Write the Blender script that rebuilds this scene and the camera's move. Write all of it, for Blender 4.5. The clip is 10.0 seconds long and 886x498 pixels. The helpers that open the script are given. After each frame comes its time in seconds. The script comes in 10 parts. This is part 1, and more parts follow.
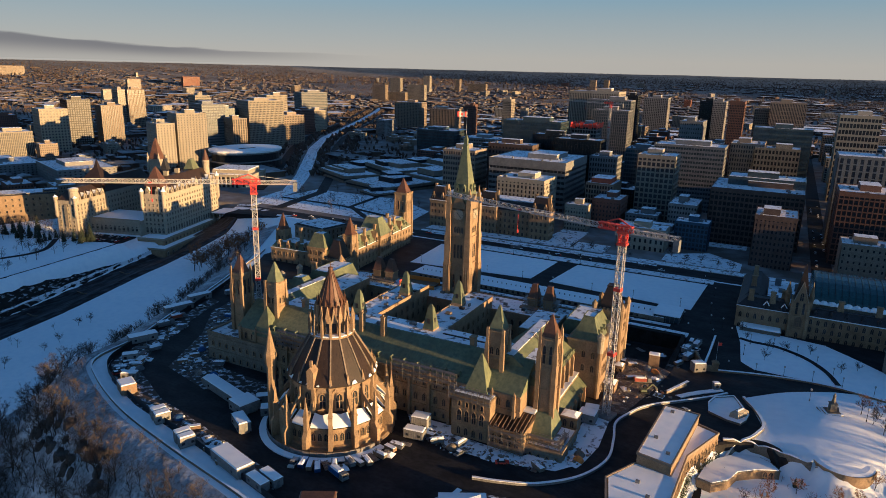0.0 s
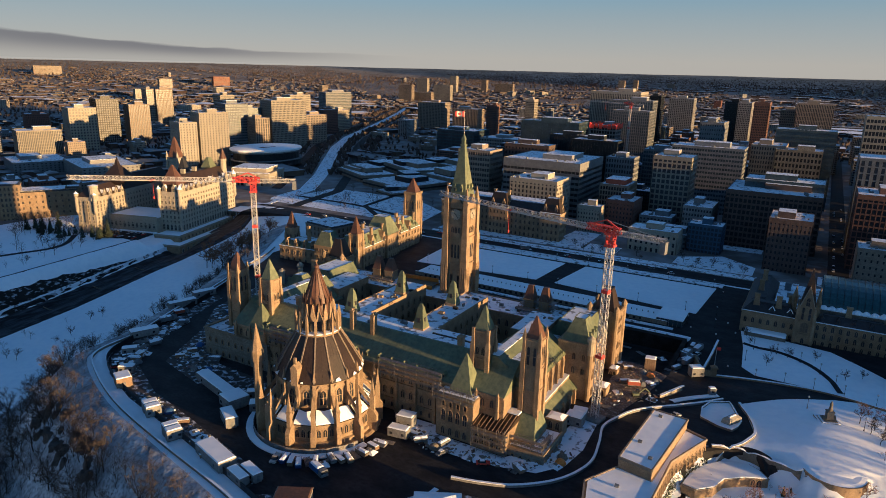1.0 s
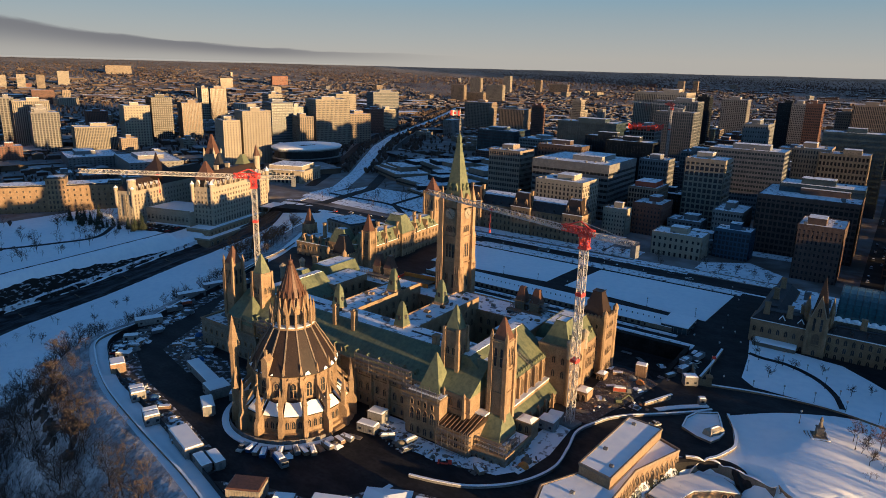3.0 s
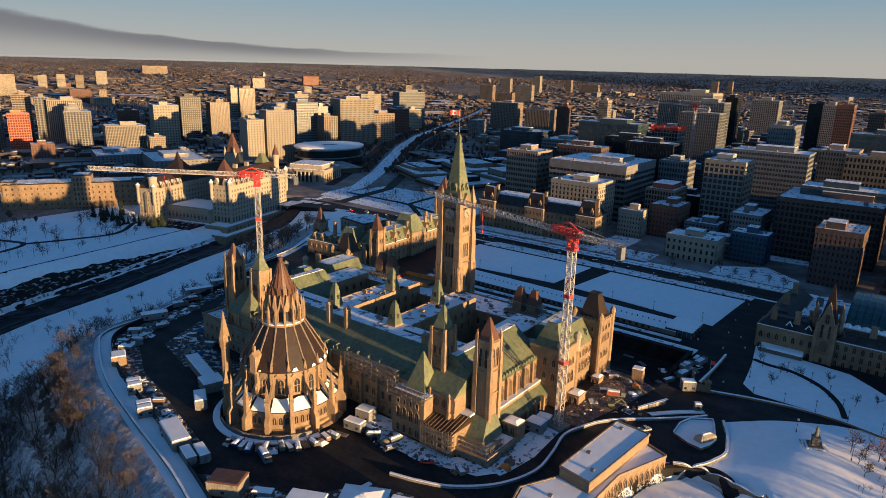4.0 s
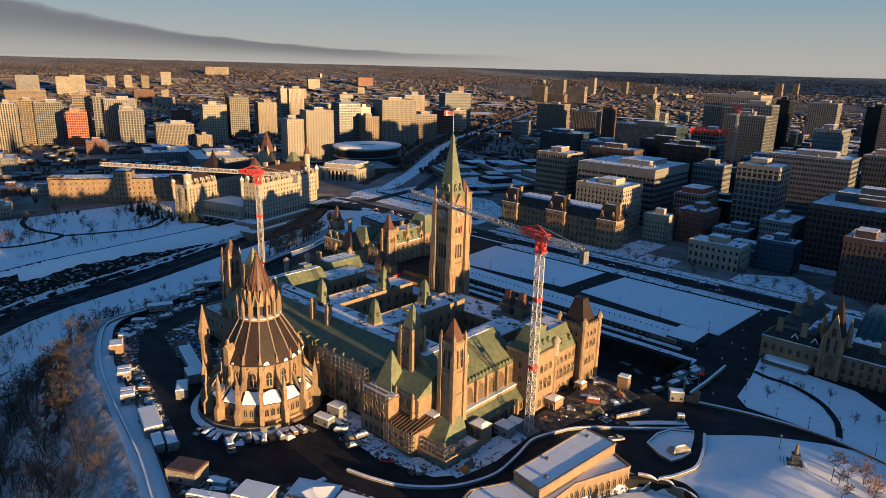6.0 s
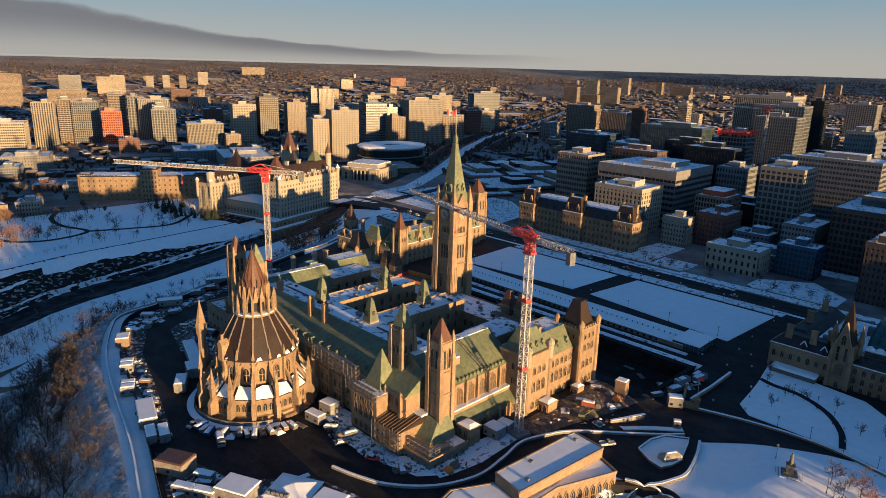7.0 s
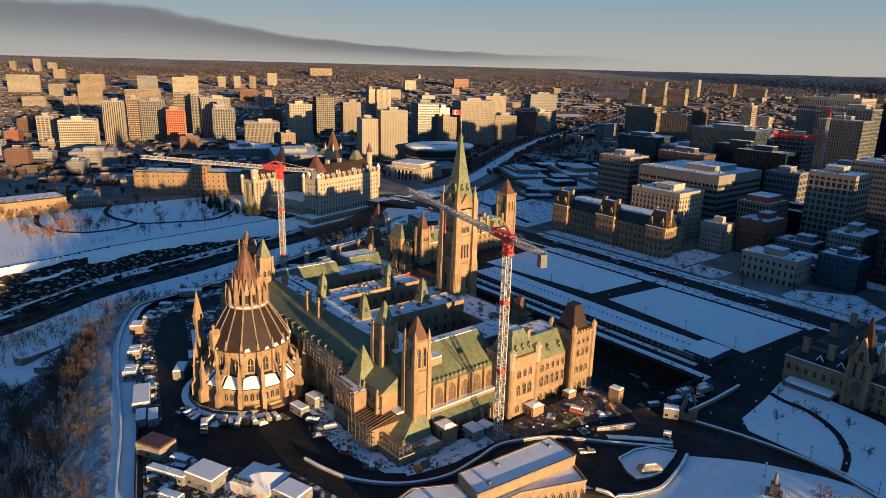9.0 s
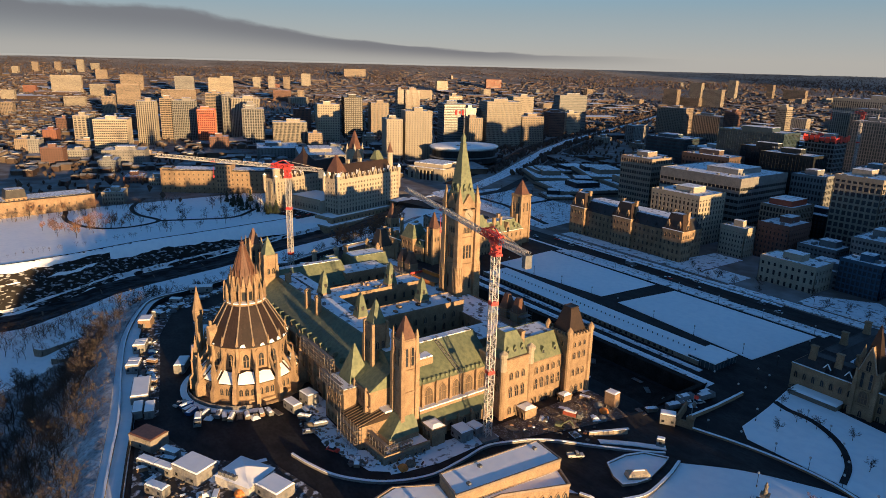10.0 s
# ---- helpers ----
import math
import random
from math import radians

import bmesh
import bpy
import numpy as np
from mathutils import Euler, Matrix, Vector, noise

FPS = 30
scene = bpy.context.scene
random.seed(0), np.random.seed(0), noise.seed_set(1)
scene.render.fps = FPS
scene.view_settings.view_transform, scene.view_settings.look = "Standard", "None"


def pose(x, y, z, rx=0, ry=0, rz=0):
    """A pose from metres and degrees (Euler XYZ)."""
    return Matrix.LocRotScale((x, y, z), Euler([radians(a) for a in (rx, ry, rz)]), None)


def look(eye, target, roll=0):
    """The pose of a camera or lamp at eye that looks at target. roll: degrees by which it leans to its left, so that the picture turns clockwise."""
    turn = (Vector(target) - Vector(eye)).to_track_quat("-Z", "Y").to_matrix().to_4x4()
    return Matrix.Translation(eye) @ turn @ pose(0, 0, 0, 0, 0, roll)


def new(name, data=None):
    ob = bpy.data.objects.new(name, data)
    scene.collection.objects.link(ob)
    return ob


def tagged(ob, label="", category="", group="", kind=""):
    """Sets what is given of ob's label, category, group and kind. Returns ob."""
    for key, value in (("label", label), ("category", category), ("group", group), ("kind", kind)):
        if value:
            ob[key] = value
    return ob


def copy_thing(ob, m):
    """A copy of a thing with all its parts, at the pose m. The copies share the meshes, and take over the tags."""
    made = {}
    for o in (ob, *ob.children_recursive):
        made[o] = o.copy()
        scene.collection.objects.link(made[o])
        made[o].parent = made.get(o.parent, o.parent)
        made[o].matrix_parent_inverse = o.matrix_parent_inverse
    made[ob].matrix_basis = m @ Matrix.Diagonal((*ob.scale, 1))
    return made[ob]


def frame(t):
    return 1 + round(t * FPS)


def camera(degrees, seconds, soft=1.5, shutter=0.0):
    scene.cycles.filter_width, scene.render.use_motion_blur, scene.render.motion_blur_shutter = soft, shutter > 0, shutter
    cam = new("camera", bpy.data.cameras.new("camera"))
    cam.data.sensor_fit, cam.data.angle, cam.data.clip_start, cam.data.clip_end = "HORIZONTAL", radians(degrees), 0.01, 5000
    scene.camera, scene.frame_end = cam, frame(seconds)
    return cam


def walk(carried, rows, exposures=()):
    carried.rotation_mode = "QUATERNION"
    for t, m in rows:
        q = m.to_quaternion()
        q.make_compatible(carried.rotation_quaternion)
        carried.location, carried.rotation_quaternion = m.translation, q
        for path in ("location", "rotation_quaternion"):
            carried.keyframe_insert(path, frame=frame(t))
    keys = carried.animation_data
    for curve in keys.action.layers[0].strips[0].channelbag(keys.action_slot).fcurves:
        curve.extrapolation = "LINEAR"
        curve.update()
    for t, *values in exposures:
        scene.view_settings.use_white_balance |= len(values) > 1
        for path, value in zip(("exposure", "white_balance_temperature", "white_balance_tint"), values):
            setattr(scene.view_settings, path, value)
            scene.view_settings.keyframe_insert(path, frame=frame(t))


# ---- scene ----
cam = camera(67.5, 10.0, soft=0.6)
METRES, EYE, TILT, LEAN, TURN = 142.0, 121.0, -1.1, 0.0, 0.0
ROWS = [
    (0.0, 0.0, 0.0, 0.0, 0.34, -14.08, -1.34),
    (0.5, 0.05, 0.0001, 0.0007, 1.57, -14.09, -1.37),
    (1.0, 0.0999, 0.0018, 0.001, 2.85, -14.12, -1.41),
    (1.5, 0.1496, 0.0046, 0.0013, 4.09, -14.14, -1.44),
    (2.0, 0.1991, 0.0085, 0.0014, 5.3, -14.16, -1.48),
    (2.5, 0.2487, 0.013, 0.0019, 6.55, -14.2, -1.52),
    (4.0, 0.3987, 0.0349, 0.0037, 10.62, -14.29, -1.61),
    (4.5, 0.4488, 0.0448, 0.0045, 11.89, -14.3, -1.63),
    (5.0, 0.4981, 0.0557, 0.0057, 12.98, -14.32, -1.68),
    (5.5, 0.5474, 0.0677, 0.0064, 14.21, -14.32, -1.7),
    (7.0, 0.6916, 0.1112, 0.0077, 18.56, -14.38, -1.79),
    (7.5, 0.7383, 0.1277, 0.0081, 20.04, -14.41, -1.82),
    (8.0, 0.7843, 0.1454, 0.0085, 21.5, -14.44, -1.85),
    (8.5, 0.8296, 0.1641, 0.0084, 22.94, -14.46, -1.84),
    (9.0, 0.8747, 0.1839, 0.0086, 24.38, -14.47, -1.86),
    (9.5, 0.9195, 0.205, 0.0091, 25.82, -14.49, -1.89),
    (10.0, 0.9638, 0.2273, 0.0099, 27.33, -14.51, -1.91),
]
walk(cam, [(t, pose(128.2, -272, EYE, 0, 0, 27) @ pose(0, 0, 0, TILT, LEAN, TURN) @ pose(METRES * x, METRES * y, METRES * z, 90 + pitch, roll, yaw)) for t, x, y, z, yaw, pitch, roll in ROWS],
     exposures=[(0.0, -0.1, 4600, 10), (10.0, -0.1, 4600, 10)])

# ---- light ----
SUN_AZ, SUN_EL = -4.2, 4.2      # degrees from +x towards +y, and above the horizon
world = bpy.data.worlds.new("world")
scene.world = world
world.use_nodes = True
_nt = world.node_tree
_bg = _nt.nodes["Background"]
_sky = _nt.nodes.new("ShaderNodeTexSky")
_sky.sky_type = "NISHITA"
_sky.sun_disc = False
_sky.sun_elevation = radians(SUN_EL)
_sky.sun_rotation = radians(90 - SUN_AZ)
_sky.altitude = 200
_sky.dust_density = 0.2
_sky.ozone_density = 1.0
_tone = _nt.nodes.new("ShaderNodeMixRGB")
_tone.blend_type = "MULTIPLY"
_tone.inputs["Fac"].default_value = 1.0
_tone.inputs["Color2"].default_value = (0.82, 1.10, 1.40, 1)
_grey = _nt.nodes.new("ShaderNodeHueSaturation")
_grey.inputs["Saturation"].default_value = 0.70
_nt.links.new(_sky.outputs["Color"], _grey.inputs["Color"])
_nt.links.new(_grey.outputs["Color"], _tone.inputs["Color1"])
_nt.links.new(_tone.outputs["Color"], _bg.inputs["Color"])
_bg.inputs["Strength"].default_value = 0.134
_sun = bpy.data.lights.new("sun", "SUN")
_sun.energy, _sun.angle, _sun.color = 15.2, radians(0.6), (1.0, 0.505, 0.135)
sun = new("sun", _sun)
_sd = Vector((math.cos(radians(SUN_AZ)) * math.cos(radians(SUN_EL)), math.sin(radians(SUN_AZ)) * math.cos(radians(SUN_EL)), math.sin(radians(SUN_EL))))
sun.matrix_basis = look(_sd * 900 + Vector((0, 0, 300)), Vector((0, 0, 300)))

HAZE_LOW, HAZE_HIGH = (0.61, 0.445, 0.265, 1), (0.278, 0.352, 0.302, 1)      # glow colours of the painted haze at the horizon and above it

# ---- materials ----
def mat(name, c1, c2, scale=0.3, rough=0.85, metal=0.0, bump=0.15, c3=None, fine=6.0, spec=0.4, rnd=0.12, stretch=(1, 1, 1), albedo_scale=0.84):
    """Two colours mixed by broad noise, grain by fine noise, a random tone for each object."""
    # All colours of the material are scaled by one even factor.
    c1, c2 = tuple(v * albedo_scale for v in c1), tuple(v * albedo_scale for v in c2)
    c3 = tuple(v * albedo_scale for v in c3) if c3 else None
    m = bpy.data.materials.new(name)
    m.use_nodes = True
    nt = m.node_tree
    b = nt.nodes["Principled BSDF"]
    L = nt.links.new
    geo = nt.nodes.new("ShaderNodeNewGeometry")
    mp = nt.nodes.new("ShaderNodeMapping")
    mp.inputs["Scale"].default_value = stretch
    L(geo.outputs["Position"], mp.inputs["Vector"])
    n1 = nt.nodes.new("ShaderNodeTexNoise")
    n1.inputs["Scale"].default_value, n1.inputs["Detail"].default_value = scale, 5
    L(mp.outputs["Vector"], n1.inputs["Vector"])
    n2 = nt.nodes.new("ShaderNodeTexNoise")
    n2.inputs["Scale"].default_value, n2.inputs["Detail"].default_value = scale * fine, 4
    L(mp.outputs["Vector"], n2.inputs["Vector"])
    r = nt.nodes.new("ShaderNodeValToRGB")
    r.color_ramp.elements[0].position, r.color_ramp.elements[1].position = 0.35, 0.65
    r.color_ramp.elements[0].color, r.color_ramp.elements[1].color = (*c1, 1), (*c2, 1)
    L(n1.outputs["Fac"], r.inputs["Fac"])
    mul = nt.nodes.new("ShaderNodeMixRGB")
    mul.blend_type = "MIX"
    c3 = c3 or tuple(v * 0.62 for v in c1)
    mul.inputs["Color2"].default_value = (*c3, 1)
    r2 = nt.nodes.new("ShaderNodeMapRange")
    r2.inputs["From Min"].default_value, r2.inputs["From Max"].default_value = 0.42, 0.75
    r2.inputs["To Max"].default_value = 0.75
    L(n2.outputs["Fac"], r2.inputs["Value"])
    L(r2.outputs["Result"], mul.inputs["Fac"])
    L(r.outputs["Color"], mul.inputs["Color1"])
    oi = nt.nodes.new("ShaderNodeObjectInfo")
    mr = nt.nodes.new("ShaderNodeMapRange")
    mr.inputs["To Min"].default_value, mr.inputs["To Max"].default_value = 1 - rnd, 1 + rnd
    L(oi.outputs["Random"], mr.inputs["Value"])
    hsv = nt.nodes.new("ShaderNodeHueSaturation")
    L(mr.outputs["Result"], hsv.inputs["Value"])
    L(mul.outputs["Color"], hsv.inputs["Color"])
    L(hsv.outputs["Color"], b.inputs["Base Color"])
    b.inputs["Roughness"].default_value, b.inputs["Metallic"].default_value = rough, metal
    b.inputs["Specular IOR Level"].default_value = spec
    if bump:
        bp = nt.nodes.new("ShaderNodeBump")
        bp.inputs["Strength"].default_value, bp.inputs["Distance"].default_value = bump, 0.4
        L(n2.outputs["Fac"], bp.inputs["Height"])
        L(bp.outputs["Normal"], b.inputs["Normal"])
    return m


def island(m, amount=0.5, hue=0.03):
    """Vary a material from piece to piece inside one joined mesh."""
    nt = m.node_tree
    b = nt.nodes["Principled BSDF"]
    src = b.inputs["Base Color"].links[0].from_socket
    geo = nt.nodes.new("ShaderNodeNewGeometry")
    mr = nt.nodes.new("ShaderNodeMapRange")
    mr.inputs["To Min"].default_value, mr.inputs["To Max"].default_value = 1 - amount, 1 + amount
    nt.links.new(geo.outputs["Random Per Island"], mr.inputs["Value"])
    mh = nt.nodes.new("ShaderNodeMapRange")
    mh.inputs["To Min"].default_value, mh.inputs["To Max"].default_value = 0.5 - hue, 0.5 + hue
    nt.links.new(geo.outputs["Random Per Island"], mh.inputs["Value"])
    h = nt.nodes.new("ShaderNodeHueSaturation")
    nt.links.new(mr.outputs["Result"], h.inputs["Value"])
    nt.links.new(mh.outputs["Result"], h.inputs["Hue"])
    nt.links.new(src, h.inputs["Color"])
    nt.links.new(h.outputs["Color"], b.inputs["Base Color"])
    return m


M = {}
M["stone"] = mat("sandstone", (0.262, 0.186, 0.105), (0.372, 0.269, 0.154), 0.30, 0.9, c3=(0.145, 0.10, 0.06), bump=0.16, fine=8.0, stretch=(1.0, 1.0, 0.9))
M["tracery"] = mat("traceried_glass", (0.10, 0.072, 0.045), (0.16, 0.118, 0.075), 0.8, 0.5, bump=0.1)
M["stone_pale"] = mat("limestone", (0.37, 0.325, 0.245), (0.42, 0.375, 0.285), 0.2, 0.85, c3=(0.25, 0.215, 0.16))
M["stone_dark"] = mat("weathered_stone", (0.19, 0.165, 0.125), (0.27, 0.235, 0.18), 0.25, 0.9, c3=(0.09, 0.078, 0.062), bump=0.3)
M["copper_green"] = mat("green_copper", (0.128, 0.152, 0.09), (0.20, 0.222, 0.122), 0.12, 0.6, bump=0.1, c3=(0.066, 0.088, 0.06))
M["copper_brown"] = mat("brown_copper", (0.028, 0.018, 0.012), (0.045, 0.028, 0.018), 0.2, 0.5, bump=0.1)
M["copper_red"] = mat("red_brown_copper", (0.102, 0.051, 0.0298), (0.153, 0.0765, 0.0425), 0.2, 0.5, bump=0.1)
M["slate"] = mat("dark_slate", (0.03, 0.03, 0.033), (0.054, 0.051, 0.054), 0.3, 0.6)
M["snow"] = mat("snow", (0.86, 0.89, 0.92), (0.90, 0.92, 0.94), 0.05, 0.9, bump=0.2, c3=(0.78, 0.82, 0.87), rnd=0.03, albedo_scale=1.0)
M["roofsnow"] = mat("patchy_roof_snow", (0.76, 0.80, 0.86), (0.86, 0.88, 0.92), 0.10, 0.9, bump=0.3, c3=(0.09, 0.085, 0.08), fine=3.5, rnd=0.1, albedo_scale=1.0)
M["asphalt"] = mat("wet_asphalt", (0.0155, 0.0155, 0.018), (0.038, 0.037, 0.038), 0.16, 0.75, bump=0.15, c3=(0.010, 0.010, 0.0115), spec=0.15, stretch=(0.6, 1.0, 1.0))
M["dirt"] = mat("churned_dirt", (0.055, 0.043, 0.035), (0.10, 0.08, 0.064), 0.35, 0.9, bump=0.5, c3=(0.24, 0.235, 0.235), fine=4.5, albedo_scale=1.0)
M["mud"] = mat("slushy_ground", (0.045, 0.04, 0.036), (0.60, 0.63, 0.68), 0.42, 0.85, bump=0.4, c3=(0.04, 0.035, 0.032), fine=4.0, albedo_scale=1.0)
M["glass"] = mat("dark_window_glass", (0.0286, 0.0325, 0.0403), (0.0546, 0.0598, 0.0689), 0.2, 0.2, bump=0.0, spec=0.35, rnd=0.3)
M["white_paint"] = mat("white_steel", (0.518, 0.504, 0.475), (0.576, 0.562, 0.533), 0.5, 0.5, bump=0.0)
M["red_paint"] = mat("red_steel", (0.62, 0.05, 0.03), (0.70, 0.09, 0.05), 0.5, 0.45, bump=0.0)
M["concrete"] = mat("concrete", (0.217, 0.213, 0.207), (0.281, 0.275, 0.264), 0.2, 0.9)
M["cream"] = mat("cream_precast", (0.297, 0.266, 0.211), (0.338, 0.306, 0.248), 0.1, 0.85)
M["tan"] = mat("tan_brick", (0.25, 0.203, 0.15), (0.30, 0.245, 0.185), 0.2, 0.9)
M["brick"] = mat("dark_red_brick", (0.135, 0.0756, 0.0567), (0.189, 0.105, 0.0756), 0.3, 0.9)
M["brown_brick"] = mat("brown_brick", (0.0899, 0.0638, 0.0536), (0.131, 0.0928, 0.0754), 0.3, 0.9)
M["orange"] = mat("orange_brick", (0.22, 0.095, 0.058), (0.27, 0.12, 0.072), 0.3, 0.85)
M["blue_sheet"] = mat("blue_sheeting", (0.05, 0.09, 0.15), (0.07, 0.12, 0.19), 0.3, 0.6)
M["dark"] = mat("dark_cladding", (0.0196, 0.0238, 0.028), (0.0364, 0.0406, 0.0448), 0.3, 0.5, bump=0.05, spec=0.12)
M["black_glass"] = mat("black_glass", (0.004, 0.004, 0.005), (0.008, 0.008, 0.009), 0.3, 0.35, bump=0.0, spec=0.15)
M["bluegrey"] = mat("blue_grey_glass", (0.045, 0.069, 0.084), (0.072, 0.101, 0.12), 0.1, 0.25, bump=0.0, spec=0.5)
M["teal"] = mat("teal_glass", (0.028, 0.075, 0.085), (0.045, 0.10, 0.11), 0.15, 0.25, bump=0.0, spec=0.5)
# Earth set near black: the shade of the pit is put into its colour.
M["darkened_earth"] = mat("darkened_earth", (0.022, 0.02, 0.019), (0.045, 0.04, 0.036), 0.25, 0.95, bump=0.4, spec=0.1)
M["greyconc"] = mat("grey_cladding", (0.153, 0.163, 0.173), (0.211, 0.218, 0.226), 0.2, 0.8)
M["bark"] = mat("bark", (0.035, 0.028, 0.023), (0.06, 0.048, 0.038), 1.0, 0.95, bump=0.0)
M["twig"] = mat("bare_twigs", (0.075, 0.062, 0.053), (0.11, 0.09, 0.075), 0.1, 0.95, bump=0.0, rnd=0.25)
M["twig_red"] = mat("rusty_twigs", (0.23, 0.125, 0.066), (0.30, 0.165, 0.085), 0.1, 0.95, bump=0.0, rnd=0.25)
M["conifer"] = mat("conifer", (0.03, 0.045, 0.03), (0.05, 0.07, 0.04), 0.4, 0.95, bump=0.0, rnd=0.25)
M["wood"] = mat("timber", (0.24, 0.16, 0.096), (0.32, 0.224, 0.136), 0.6, 0.85)
M["steel"] = mat("scaffold_steel", (0.20, 0.19, 0.18), (0.30, 0.28, 0.26), 0.6, 0.5, metal=0.4, bump=0.0)
M["orange_paint"] = mat("orange_paint", (0.70, 0.25, 0.03), (0.78, 0.30, 0.05), 0.5, 0.5, bump=0.0)
M["blue_paint"] = mat("blue_paint", (0.03, 0.09, 0.28), (0.05, 0.13, 0.36), 0.5, 0.5, bump=0.0)
M["black"] = mat("rubber_black", (0.02, 0.02, 0.02), (0.035, 0.035, 0.035), 0.5, 0.8, bump=0.0)
M["rock"] = mat("dark_rock", (0.05, 0.045, 0.04), (0.10, 0.09, 0.08), 0.3, 0.95, bump=0.5)
M["cityground"] = mat("city_ground", (0.115, 0.096, 0.082), (0.25, 0.225, 0.205), 0.006, 0.9, bump=0.0, c3=(0.40, 0.40, 0.41), fine=9.0, spec=0.1)
M["bankrock"] = mat("rocky_bank", (0.012, 0.011, 0.0105), (0.024, 0.022, 0.02), 0.25, 0.95, bump=0.6, c3=(0.5, 0.52, 0.56), fine=2.4, stretch=(1.6, 0.4, 1))
M["canal"] = mat("dark_canal", (0.010, 0.010, 0.011), (0.022, 0.021, 0.021), 0.06, 0.6, bump=0.1, c3=(0.12, 0.125, 0.14), fine=6.0, stretch=(1.6, 0.3, 1), spec=0.2)
M["slope"] = mat("brushy_snow_slope", (0.27, 0.275, 0.29), (0.60, 0.63, 0.67), 0.14, 0.95, bump=0.5, c3=(0.05, 0.042, 0.036), fine=6.0, albedo_scale=1.0)
M["house"] = island(mat("house_walls", (0.0585, 0.039, 0.0312), (0.101, 0.0702, 0.053), 0.01, 0.9, bump=0.0), 0.45, 0.03)
M["house_roof"] = island(mat("house_roofs", (0.17, 0.17, 0.174), (0.408, 0.416, 0.433), 0.02, 0.9, bump=0.0), 0.35, 0.0)
M["orange_sheet"] = mat("orange_sheeting", (0.62, 0.12, 0.03), (0.75, 0.18, 0.05), 0.3, 0.6)
M["red_panel"] = mat("red_panels", (0.30, 0.07, 0.035), (0.38, 0.10, 0.05), 0.3, 0.7)
M["farwood"] = island(mat("far_bare_woods", (0.0638, 0.0459, 0.0365), (0.0892, 0.0646, 0.051), 0.01, 0.95, bump=0.0), 0.15, 0.02)

for _m in ("roofsnow", "mud", "dirt", "bankrock"):
    _r = M[_m].node_tree.nodes["Map Range"].inputs
    _r["From Min"].default_value, _r["From Max"].default_value, _r["To Max"].default_value = 0.56, 0.64, 0.85
_r = M["stone"].node_tree.nodes["Map Range"].inputs
_r["From Min"].default_value, _r["From Max"].default_value, _r["To Max"].default_value = 0.44, 0.72, 0.7
_e = [n for n in M["mud"].node_tree.nodes if n.type == "VALTORGB"][0].color_ramp.elements
_e[0].position, _e[1].position = 0.52, 0.63

